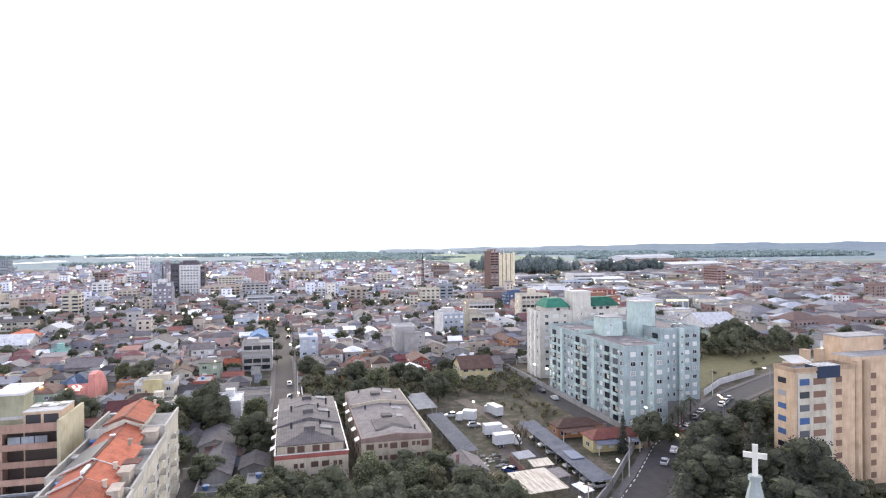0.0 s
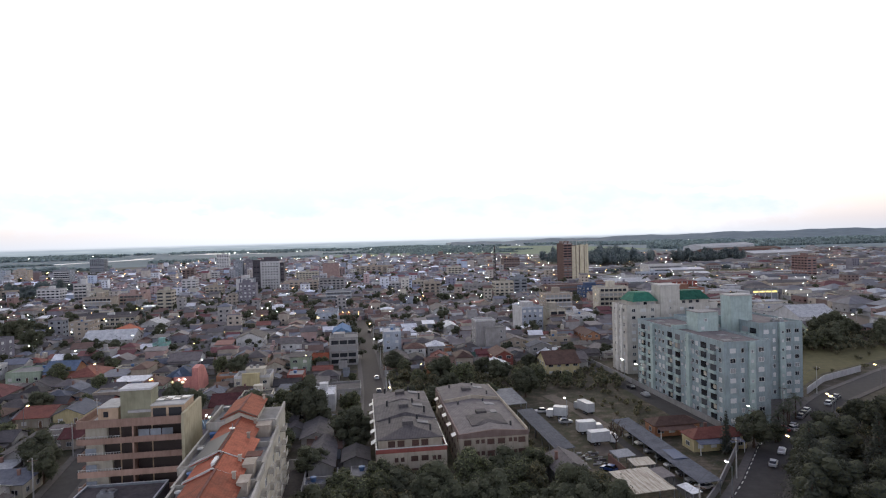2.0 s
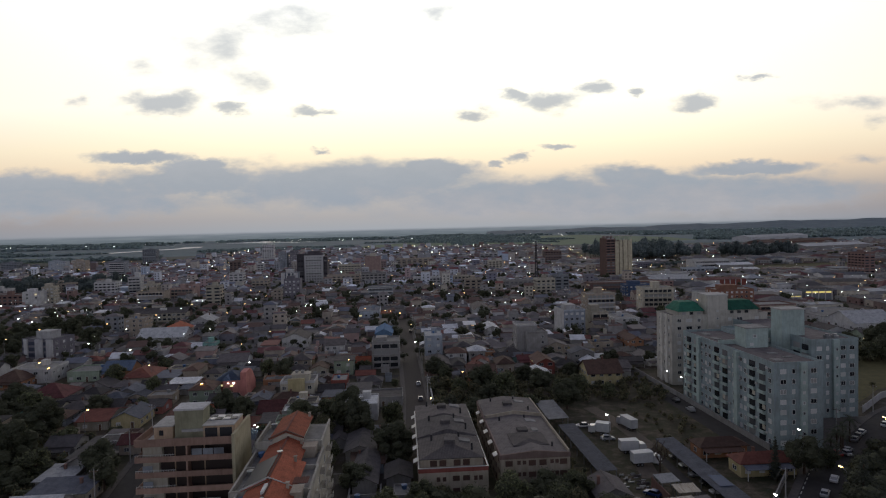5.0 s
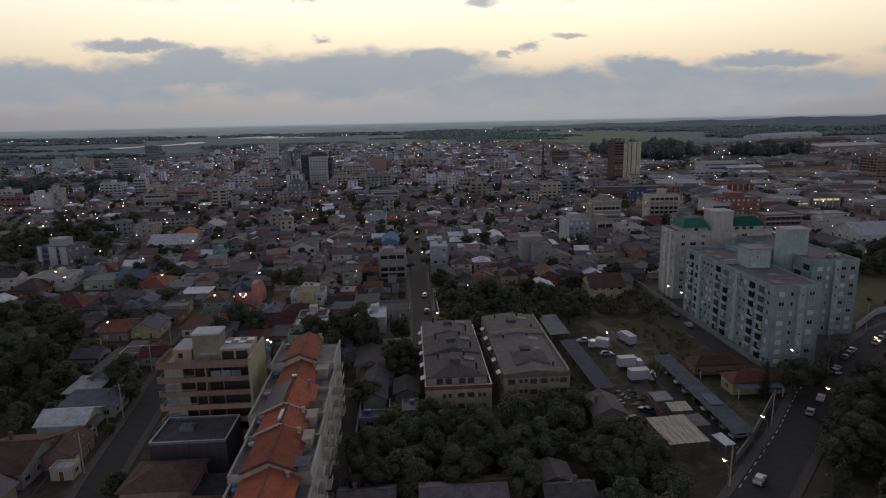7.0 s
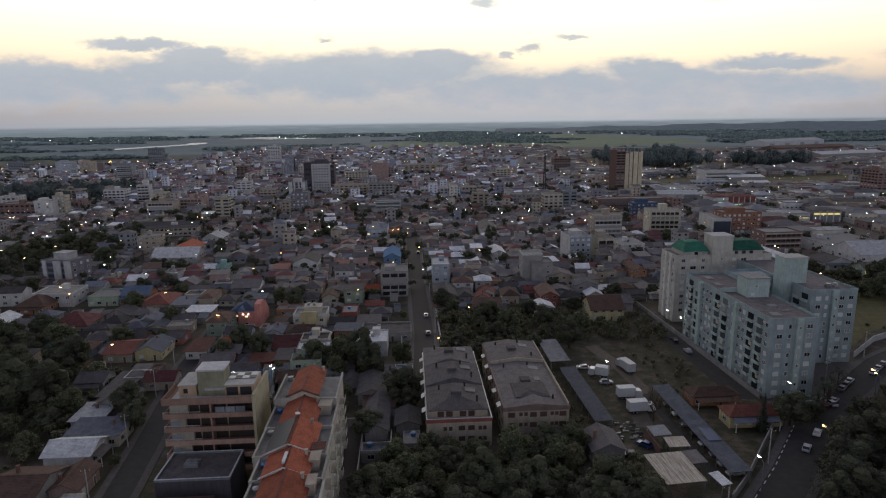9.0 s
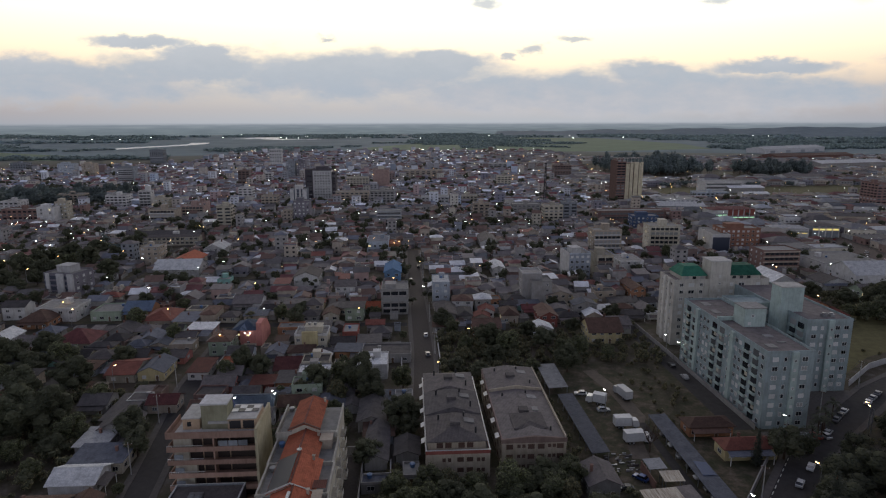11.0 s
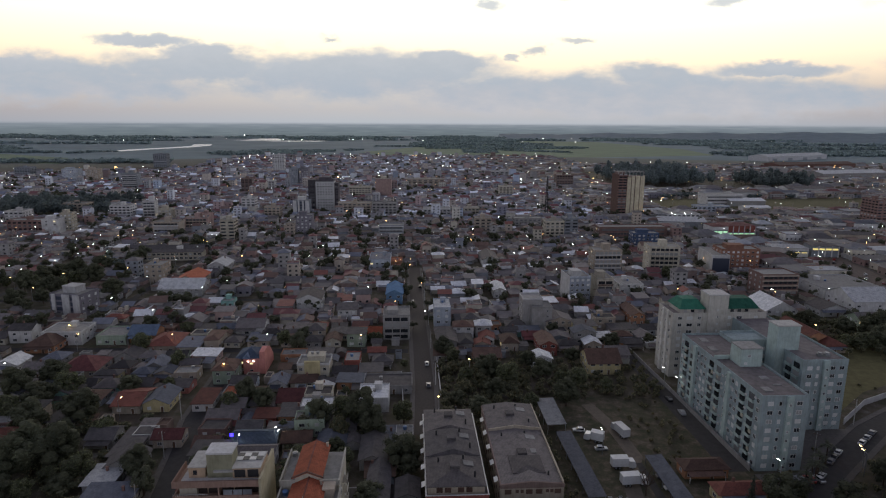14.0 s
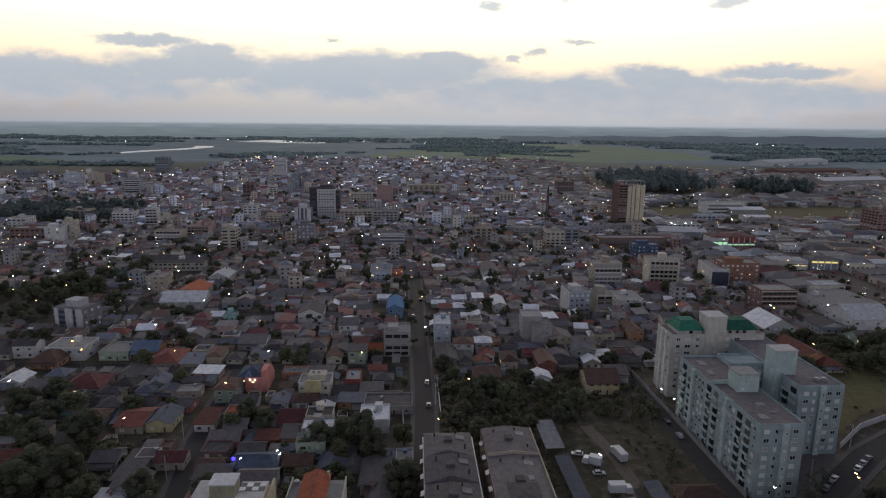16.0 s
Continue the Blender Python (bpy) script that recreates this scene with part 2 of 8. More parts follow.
ROOFS = dict(grey=(0.150, 0.135, 0.133), dark=(0.092, 0.085, 0.086), brown=(0.12, 0.075, 0.06), red=(0.18, 0.07, 0.055), orange=(0.31, 0.088, 0.048), maroon=(0.13, 0.05, 0.05),
             slate=(0.125, 0.135, 0.165), blue=(0.115, 0.155, 0.225), navy=(0.05, 0.066, 0.09), azure=(0.06, 0.15, 0.29), white=(0.60, 0.61, 0.62))

for key, (r, gr, bl) in list(WALLS.items()):  # most paints mixed a fifth of the way to grey
    if key in ("yellow", "pink", "orange", "red"):
        continue
    grey = 0.3 * r + 0.59 * gr + 0.11 * bl
    WALLS[key] = tuple(grey + 0.8 * (c - grey) for c in (r, gr, bl))


def wall_mat(key):
    return material("plaster_" + key, plaster(WALLS[key]))


def roof_mat(key):
    return material("roof_" + key, roofing(ROOFS[key]))


GLASS = material("dark_glass", glass_build)
SHUTTER = material("pale_roller_shutter", plain((0.56, 0.57, 0.56), 0.6, grain=7.0))
# brown-black that paints the shade inside open balconies
UMBER = material("recess_shade_brown", plain((0.038, 0.026, 0.022), 0.7))
BROWN = material("brown_frame", plain((0.10, 0.055, 0.04), 0.6))
BLACK = material("black_sheet", plain((0.028, 0.028, 0.032), 0.55))
FRAME = material("window_frame_paint", plain((0.62, 0.62, 0.60), 0.5))
SLAB = material("stained_concrete", plain((0.27, 0.265, 0.255), 0.9, grain=0.7, amount=0.7))
PALE = material("pale_concrete", plain((0.46, 0.45, 0.43), 0.9, grain=0.9, amount=0.6))
WOOD = material("dark_wood", plain((0.12, 0.07, 0.04), 0.7))
METAL = material("grey_metal", plain((0.30, 0.31, 0.32), 0.45, 0.6))
TYRE = material("tyre_rubber", plain((0.02, 0.02, 0.02), 0.9))
BARK = material("bark", plain((0.085, 0.06, 0.045), 0.95))
LAMP_WARM = material("sodium_lamp", glowing((1.0, 0.58, 0.20), 7.0))
LAMP_WHITE = material("white_lamp", glowing((0.95, 1.0, 0.9), 9.0))
LIT = material("lit_window", glowing((1.0, 0.80, 0.42), 0.6))


def leaf_build(colour):
    def build(nt, b):
        isl = nt.nodes.new("ShaderNodeNewGeometry").outputs["Random Per Island"]
        c = mixer(nt, 1.0, colour, ramp_node(nt, isl, ((0.0, (0.55, 0.58, 0.52)), (0.5, (1, 1, 1)), (1.0, (1.45, 1.4, 1.25)))))
        link(nt, vary(nt, c, 0.65, 1.35), b.inputs["Base Color"])
        b.inputs["Roughness"].default_value = 0.75
        thin = nt.nodes.new("ShaderNodeBsdfTranslucent")
        link(nt, c, thin.inputs[0])
        both = nt.nodes.new("ShaderNodeMixShader")
        both.inputs[0].default_value = 0.4
        link(nt, b.outputs[0], both.inputs[1])
        link(nt, thin.outputs[0], both.inputs[2])
        link(nt, both.outputs[0], nt.nodes["Material Output"].inputs[0])
    return build


# blue and slate tones are lifted and cooled, distance haze put into leaf colour
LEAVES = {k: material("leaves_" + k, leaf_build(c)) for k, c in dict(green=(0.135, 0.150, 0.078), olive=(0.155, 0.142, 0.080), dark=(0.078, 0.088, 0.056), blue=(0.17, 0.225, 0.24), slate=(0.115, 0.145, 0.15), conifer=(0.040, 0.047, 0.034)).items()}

# solid filler in crowns; its dark tone stands for shade among the leaves
CORE = material("inner_crown_dark", plain((0.072, 0.076, 0.046), 0.95, grain=1.6, amount=0.7))

# ---- geometry helpers ----
CITY = Matrix.Rotation(radians(14), 4, "Z")


def at(u, v, z=0.0, rz=0.0):
    """A pose in the town's own axes: u to the right, v away along the main street."""
    return CITY @ pose(u, v, z, 0, 0, rz)


class Geo:
    """Plain vertex and face lists, one material index a face."""

    def __init__(self):
        self.v, self.f, self.m = [], [], []

    def poly(self, pts, mat=0):
        n = len(self.v)
        self.v += [tuple(p) for p in pts]
        self.f.append(tuple(range(n, n + len(pts))))
        self.m.append(mat)
        return self

    def solid(self, a, b, mat=0):
        """A prism between two like rings."""
        n, k = len(self.v), len(a)
        self.v += [tuple(p) for p in a] + [tuple(p) for p in b]
        self.f.append(tuple(range(n + k - 1, n - 1, -1)))
        self.f.append(tuple(range(n + k, n + 2 * k)))
        for i in range(k):
            j = (i + 1) % k
            self.f.append((n + i, n + j, n + k + j, n + k + i))
        self.m += [mat] * (k + 2)
        return self

    def box(self, x0, x1, y0, y1, z0, z1, mat=0):
        return self.solid([(x0, y0, z0), (x1, y0, z0), (x1, y1, z0), (x0, y1, z0)], [(x0, y0, z1), (x1, y0, z1), (x1, y1, z1), (x0, y1, z1)], mat)

    def tube(self, x, y, z0, z1, r0, r1, n=10, mat=0):
        ring = [(math.cos(2 * math.pi * i / n), math.sin(2 * math.pi * i / n)) for i in range(n)]
        return self.solid([(x + r0 * c, y + r0 * s, z0) for c, s in ring], [(x + r1 * c, y + r1 * s, z1) for c, s in ring], mat)

    def lump(self, x, y, z, r, h, rng, mat=0, n=7):
        """An uneven leafy mass inside a crown."""
        k = len(self.v)
        for j, (q, zz) in enumerate(((0.62, -0.72), (1.0, -0.12), (0.78, 0.55))):
            for i in range(n):
                a, e = 2 * math.pi * (i + 0.5 * j) / n, rng.uniform(0.78, 1.18)
                self.v.append((x + r * q * e * math.cos(a), y + r * q * e * math.sin(a), z + h * (zz + rng.uniform(-0.12, 0.12))))
        self.v += [(x, y, z - h * 0.95), (x + rng.uniform(-0.2, 0.2) * r, y, z + h * rng.uniform(0.85, 1.05))]
        for i in range(n):
            j = (i + 1) % n
            self.f += [(k + 3 * n, k + j, k + i), (k + i, k + j, k + n + j, k + n + i), (k + n + i, k + n + j, k + 2 * n + j, k + 2 * n + i), (k + 2 * n + i, k + 2 * n + j, k + 3 * n + 1)]
        self.m += [mat] * (4 * n)
        return self

    def rod(self, p, q, r, n=6, mat=0):
        p, q = Vector(p), Vector(q)
        w = (q - p).normalized()
        a = w.orthogonal().normalized()
        b = w.cross(a)
        ring = [a * math.cos(2 * math.pi * i / n) + b * math.sin(2 * math.pi * i / n) for i in range(n)]
        return self.solid([p + r * o for o in ring], [q + r * o for o in ring], mat)

    def mesh(self, name, *mats):
        me = bpy.data.meshes.new(name)
        me.from_pydata(self.v, [], self.f)
        for m in mats:
            me.materials.append(m)
        if len(mats) > 1:
            me.polygons.foreach_set("material_index", self.m)
        me.update()
        return me


def part(name, me, parent, m=None, label=""):
    """Links a mesh as one part under a thing or a part."""
    ob = new(name, me)
    ob.parent = parent
    if m:
        ob.matrix_basis = m
    return tagged(ob, label)


def thing(name, m, label, category, group="", kind=""):
    ob = new(name)
    ob.matrix_basis = m
    ob.empty_display_size = 0.5
    return tagged(ob, label, category, group, kind)


CACHE = {}


def panes(n, w, h, t=0.07, gap=0.06, proud=0.06, deep=0.05):
    """One connected frame with n recessed panes; its face looks to -y, its foot is at z = 0. Slot 0 frame, slot 1 panes."""
    g = Geo()
    pw = (w - gap * (n - 1)) / n
    xs = [-w / 2 - t]
    for i in range(n):
        xs += [-w / 2 + i * (pw + gap), -w / 2 + i * (pw + gap) + pw]
    xs.append(w / 2 + t)
    zs = [-t, 0, h, h + t]
    nx = len(xs)
    for z in zs:
        g.v += [(x, -proud, z) for x in xs]
    for j in range(3):
        for i in range(nx - 1):
            q = (j * nx + i, j * nx + i + 1, (j + 1) * nx + i + 1, (j + 1) * nx + i)
            if j == 1 and i % 2:
                k = len(g.v)
                g.v += [(g.v[p][0], -proud + deep, g.v[p][2]) for p in q]
                g.f += [(q[a], q[(a + 1) % 4], k + (a + 1) % 4, k + a) for a in range(4)] + [(k, k + 1, k + 2, k + 3)]
                g.m += [0, 0, 0, 0, 1]
            else:
                g.f.append(q)
                g.m.append(0)
    k = len(g.v)
    corner = [0, nx - 1, 4 * nx - 1, 3 * nx]
    g.v += [(g.v[p][0], 0.02, g.v[p][2]) for p in corner]
    rim_ = [list(range(nx)), [nx - 1, 2 * nx - 1, 3 * nx - 1, 4 * nx - 1], list(range(4 * nx - 1, 3 * nx - 1, -1)), [3 * nx, 2 * nx, nx, 0]]
    for a, side in enumerate(rim_):
        g.f.append(tuple(side[::-1]) + (k + a, k + (a + 1) % 4))
        g.m.append(0)
    return g


def window_mesh(w, h, lit=False, shut=False, brown=False):
    key = ("window", round(w, 1), round(h, 1), lit, shut, brown)
    if key not in CACHE:
        CACHE[key] = panes(2 if w > 0.9 and not shut else 1, w, h).mesh("window", BROWN if brown else FRAME, BROWN if brown else LIT if lit else SHUTTER if shut else GLASS)
    return CACHE[key]


def door_mesh():
    if "door" not in CACHE:
        g = Geo().box(-0.45, 0.45, -0.03, 0.05, 0, 2.05, 0)
        for a, b, c, d in ((-0.55, -0.45, 0, 2.05), (0.45, 0.55, 0, 2.05), (-0.55, 0.55, 2.05, 2.15)):
            g.box(a, b, -0.06, 0.05, c, d, 1)
        g.box(0.3, 0.36, -0.08, -0.03, 0.95, 1.1, 1)
        CACHE["door"] = g.mesh("door", WOOD, FRAME)
    return CACHE["door"]


def tank_mesh(key):
    name = "tank_" + key
    if name not in CACHE:
        g = Geo().tube(0, 0, 0, 0.9, 0.55, 0.7, 12).tube(0, 0, 0.9, 1.0, 0.76, 0.74, 12).tube(0, 0, 1.0, 1.12, 0.72, 0.3, 12)
        CACHE[name] = g.mesh("water_tank", material("tank_" + key, plain(dict(blue=(0.08, 0.16, 0.32), grey=(0.28, 0.28, 0.27))[key], 0.5)))
    return CACHE[name]


FACES = {"front": (0, -1, 0), "right": (1, 0, 90), "back": (0, 1, 180), "left": (-1, 0, -90)}


def on_face(face, w, d, along, z):
    """The pose of a piece on one face of a w x d body."""
    nx, ny, rz = FACES[face]
    if face in ("front", "back"):
        return pose(along * -ny, ny * d / 2, z, 0, 0, rz)
    return pose(nx * w / 2, along * nx, z, 0, 0, rz)


def roof_geo(kind, w, d, h, rise, across):
    """The roof's own shell with thickness and eaves. across: the ridge runs from side to side."""
    g, o, t = Geo(), 0.6, 0.14
    x, y = w / 2 + o, d / 2 + o
    drop = rise * o / (min(w, d) / 2 + o)
    z0, z1 = h - drop * 0.6 + 0.02, h + rise
    if kind == "gable":
        if across:
            for s in (-1, 1):
                a = [(-x, s * y, z0), (x, s * y, z0), (x, 0, z1), (-x, 0, z1)]
                a = a if s < 0 else a[::-1]
                g.solid(a, [(p, q, r + t) for p, q, r in a])
            g.box(-x, x, -0.14, 0.14, z1 + t - 0.05, z1 + t + 0.06)
        else:
            for s in (-1, 1):
                a = [(s * x, -y, z0), (s * x, y, z0), (0, y, z1), (0, -y, z1)]
                a = a if s > 0 else a[::-1]
                g.solid(a, [(p, q, r + t) for p, q, r in a])
            g.box(-0.14, 0.14, -y, y, z1 + t - 0.05, z1 + t + 0.06)
    elif kind == "hip":
        m = min(x, y)
        ex, ey = x - m + 0.05, y - m + 0.05
        lo = [(-x, -y, z0), (x, -y, z0), (x, y, z0), (-x, y, z0)]
        g.solid(lo, [(p, q, r + t) for p, q, r in lo])
        top = [(-ex, -ey, z1 + t), (ex, -ey, z1 + t), (ex, ey, z1 + t), (-ex, ey, z1 + t)]
        g.solid([(p * 0.995, q * 0.995, r + t) for p, q, r in lo], top)
    else:  # a single slope, higher at the back
        a = [(-x, -y, h + 0.05), (x, -y, h + 0.05), (x, y, h + 0.05 + rise * 0.6), (-x, y, h + 0.05 + rise * 0.6)]
        g.solid(a, [(p, q, r + t) for p, q, r in a])
    return g


def body_geo(kind, w, d, h, rise, across):
    x, y = w / 2, d / 2
    g = Geo()
    if kind == "gable" and across:
        ring = [(-y, 0), (y, 0), (y, h), (0, h + rise), (-y, h)]
        g.solid([(-x, p, q) for p, q in ring], [(x, p, q) for p, q in ring])
    elif kind == "gable":
        ring = [(-x, 0), (x, 0), (x, h), (0, h + rise), (-x, h)]
        g.solid([(p, y, q) for p, q in ring], [(p, -y, q) for p, q in ring])
    elif kind == "shed":
        ring = [(-y, 0), (y, 0), (y, h + 0.02 + rise * 0.55), (-y, h)]
        g.solid([(-x, p, q) for p, q in ring], [(x, p, q) for p, q in ring])
    else:
        g.box(-x, x, -y, y, 0, h)
    return g


KINDS = dict(gable="gabled", hip="hipped", flat="flat", shed="single-slope")
ROOFWORD = dict(grey="weathered grey fibre-cement", dark="blackened fibre-cement", brown="brown tile", red="red clay-tile", orange="orange clay-tile", maroon="maroon tile",
                slate="slate-blue sheet", blue="blue painted sheet", navy="dark blue sheet", azure="bright blue sheet", white="pale sheet-metal")
FOOT = []  # footprints already taken: centre and half sizes in town axes


def taken(u, v, w, d, gap=0.6):
    return any(abs(u - a) < (w / 2 + c + gap) and abs(v - b) < (d / 2 + e + gap) for a, b, c, e in FOOT)


def house(u, v, w, d, h, kind, wall, roof, rz=0.0, rich=2, rng=random):
    """A low house: walls, roof, door and windows; rich sets how many small parts it shows."""
    FOOT.append((u, v, w / 2, d / 2))
    storeys = max(1, round(h / 2.9))
    word = {1: "single-storey", 2: "two-storey", 3: "three-storey", 4: "four-storey", 5: "five-storey"}[min(storeys, 5)]
    porch = rich > 0 and kind in ("gable", "hip") and d > 7.5 and h < 4.5 and rng.random() < 0.55
    if porch:
        d -= 2.3
        v += 1.15
    top = f"{word} house with {wall} plaster walls and {KINDS[kind]} {ROOFWORD[roof] if kind != 'flat' else 'concrete'} roof"
    if rich == 0:
        ob = thing("shed", at(u, v, 0, rz), f"small {wall} lean-to shed with a {ROOFWORD[roof] if kind != 'flat' else 'concrete'} roof", "shed", "sheds and lean-tos")
    else:
        ob = thing("house", at(u, v, 0, rz), top, "house", "houses of the town")
    across = w > d * 0.95
    if rng.random() < 0.25:
        across = not across
    rise = min(w, d) * rng.uniform(0.2, 0.3) if kind != "shed" else rng.uniform(0.5, 1.1)
    part("wall", body_geo(kind, w, d, h, rise, across).mesh("wall", wall_mat(wall)), ob)
    if kind == "flat":
        g = Geo().box(-w / 2 + 0.16, w / 2 - 0.16, -d / 2 + 0.16, d / 2 - 0.16, h, h + 0.12)
        part("roof", g.mesh("roof", roof_mat(roof) if roof != "grey" else SLAB), ob)
        p = Geo()
        x, y = w / 2 + 0.03, d / 2 + 0.03
        for a, b, c, e in ((-x, x, -y, -y + 0.2), (-x, x, y - 0.2, y), (-x, -x + 0.2, -y + 0.2, y - 0.2), (x - 0.2, x, -y + 0.2, y - 0.2)):
            p.box(a, b, c, e, h, h + 0.65)
        part("parapet", p.mesh("parapet", wall_mat(wall)), ob)
        if rich and rng.random() < 0.75:
            part("water_tank", tank_mesh(rng.choice(("blue", "grey"))), ob, pose(rng.uniform(-0.3, 0.3) * w, rng.uniform(0.0, 0.35) * d, h + 0.12))
        if rich and h > 4.5:
            a, b = w * rng.uniform(-0.3, 0.1), d * 0.1
            part("stair_head", Geo().box(a, a + 2.6, b, b + 2.8, h + 0.12, h + 2.4).box(a - 0.15, a + 2.75, b - 0.15, b + 2.95, h + 2.4, h + 2.55).mesh("stair_head", wall_mat(wall)), ob)
    else:
        part("roof", roof_geo(kind, w, d, h, rise, across).mesh("roof", roof_mat(roof)), ob)
        if rich and rng.random() < 0.3:
            cx, cy = w * rng.uniform(-0.3, 0.3), d * rng.uniform(-0.1, 0.3)
            part("chimney", Geo().box(cx - 0.3, cx + 0.3, cy - 0.3, cy + 0.3, h, h + rise + 0.8).box(cx - 0.38, cx + 0.38, cy - 0.38, cy + 0.38, h + rise + 0.8, h + rise + 0.92).mesh("chimney", wall_mat("brick")), ob)
    if porch:
        a, b, z = -w / 2 + 0.3, w / 2 * rng.uniform(0.2, 0.98), h - 0.35
        lean = [(a, -d / 2 - 2.6, z - 0.55), (b, -d / 2 - 2.6, z - 0.55), (b, -d / 2 - 0.02, z), (a, -d / 2 - 0.02, z)]
        part("porch_roof", Geo().solid(lean, [(i, j, k + 0.1) for i, j, k in lean]).mesh("porch_roof", roof_mat(rng.choice((roof, roof, "grey", "slate")))), ob)
        for i in (a + 0.15, b - 0.15):
            part("post", CACHE.setdefault(("porch", round(z, 1)), Geo().box(-0.08, 0.08, -0.08, 0.08, 0, z - 0.5).mesh("post", FRAME)), ob, pose(i, -d / 2 - 2.4, 0))
    if rich == 0:
        return ob
    sides = ["front", "right" if u < -7 else "left"]
    for s in range(storeys):
        for face in sides:
            span = w if face == "front" else d
            n = max(1, min(4, int(span / 3.2)))
            if rich == 1:
                n = min(n, 2 if face == "front" else 1)
            for i in range(n):
                along = (i + 0.5) * span / n - span / 2
                z = s * 2.9 + 1.0
                if z + 1.3 > h + (0.4 if kind == "gable" else 0.1):
                    continue
                if s == 0 and face == "front" and i == n // 2 and rich == 2:
                    part("door", door_mesh(), ob, on_face(face, w, d, along, 0.02))
                    continue
                part("window", window_mesh(1.3 if rng.random() < 0.7 else 1.7, 1.1, rng.random() < 0.012, rng.random() < 0.25), ob, on_face(face, w, d, along, z))
    return ob


def apartment(u, v, w, d, floors, wall, rz=0.0, fh=2.9, trim="white", front=True, word=""):
    """A taller block: shell, parapet, roof slab, stair head and tank, a window for every room."""
    FOOT.append((u, v, w / 2, d / 2))
    # strong colours swapped for muted ones, in place of haze over far blocks
    wall = dict(pink="rose", red="russet", yellow="straw", brick="umber").get(wall, wall)
    h = floors * fh + 0.4
    label = word or f"{wall} plastered apartment block of {floors} storeys with a flat roof"
    ob = thing("apartment_building", at(u, v, 0, rz), label, "apartment block", "apartment blocks of the town")
    part("wall", Geo().box(-w / 2, w / 2, -d / 2, d / 2, 0, h).mesh("wall", wall_mat(wall)), ob)
    part("roof", Geo().box(-w / 2 + 0.2, w / 2 - 0.2, -d / 2 + 0.2, d / 2 - 0.2, h, h + 0.1).mesh("roof", SLAB), ob)
    p, x, y = Geo(), w / 2 + 0.05, d / 2 + 0.05
    for a, b, c, e in ((-x, x, -y, -y + 0.22), (-x, x, y - 0.22, y), (-x, -x + 0.22, -y + 0.22, y - 0.22), (x - 0.22, x, -y + 0.22, y - 0.22)):
        p.box(a, b, c, e, h, h + 0.9)
    part("parapet", p.mesh("parapet", wall_mat(wall)), ob)
    part("stair_head", Geo().box(-2, 2.2, -1, 3, h + 0.1, h + 3.2).box(-2.2, 2.4, -1.2, 3.2, h + 3.2, h + 3.4).mesh("stair_head", wall_mat(wall)), ob)
    far = v > 520
    for face in ("front", "right" if u < -7 else "left"):
        span = w if face == "front" else d
        n = max(2, int(span / (4.2 if far else 3.3)))
        n = min(n, 7)
        ww = min(2.4, span / n * 0.55)
        for s in range(floors):
            if far:  # one strip of rooms a storey
                key = ("strip", round(span), n, wall)
                if key not in CACHE:
                    CACHE[key] = panes(n, span * 0.94 - 0.4, 1.4, 0.12, (span * 0.94 - 0.4) / n * 0.45).mesh("window_band", wall_mat(wall), GLASS)
                part("window_band", CACHE[key], ob, on_face(face, w, d, 0, s * fh + 1.0))
                continue
            for i in range(n):
                part("window", window_mesh(ww, 1.25, random.random() < 0.01, random.random() < 0.3), ob, on_face(face, w, d, (i + 0.5) * span / n - span / 2, s * fh + 1.0))
    return ob

# ---- ground, streets, fields ----
def ground_build(nt, b):
    pos = space(nt)
    big = noise_node(nt, 0.02, 5, 0.6, pos)
    mid = noise_node(nt, 0.16, 5, 0.65, pos)
    fine_ = noise_node(nt, 1.4, 4, 0.6, pos)
    c = ramp_node(nt, mid, ((0.30, (0.050, 0.055, 0.030)), (0.44, (0.075, 0.068, 0.046)), (0.56, (0.10, 0.085, 0.068)), (0.70, (0.15, 0.14, 0.13))))
    c = mixer(nt, 0.6, c, ramp_node(nt, big, ((0.3, (0.55, 0.62, 0.5)), (0.65, (1.1, 1.05, 1.0)))))
    c = mixer(nt, 0.5, c, ramp_node(nt, fine_, ((0.3, (0.6, 0.6, 0.6)), (0.65, (1.15, 1.15, 1.15)))))
    # land past 1.5 km turns paler and bluer, haze blended into base colour
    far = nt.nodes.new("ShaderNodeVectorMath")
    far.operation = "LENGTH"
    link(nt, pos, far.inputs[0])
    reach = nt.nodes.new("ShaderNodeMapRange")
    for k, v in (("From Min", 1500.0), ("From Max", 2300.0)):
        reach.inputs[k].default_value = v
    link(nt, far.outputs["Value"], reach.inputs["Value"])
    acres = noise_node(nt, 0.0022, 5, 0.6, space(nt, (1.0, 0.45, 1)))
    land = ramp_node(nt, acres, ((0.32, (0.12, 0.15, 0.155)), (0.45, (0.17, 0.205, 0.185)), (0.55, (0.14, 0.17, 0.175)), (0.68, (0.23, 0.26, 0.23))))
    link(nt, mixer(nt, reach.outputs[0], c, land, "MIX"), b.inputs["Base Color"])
    b.inputs["Roughness"].default_value, b.inputs["Specular IOR Level"].default_value = 0.95, 0.15
    bump(nt, b, fine_, 0.4, 0.15)


def sheet(name, pts, z, mat, label, category, raised=0.0):
    """A flat piece of the setting with an outline in town axes."""
    g = Geo()
    if raised:
        g.solid([(u, v, z) for u, v in pts], [(u, v, z + raised) for u, v in pts])
    else:
        g.poly([(u, v, z) for u, v in pts])
    ob = new(name, g.mesh(name, mat))
    ob.matrix_basis = CITY
    return tagged(ob, label, category, kind="structure")


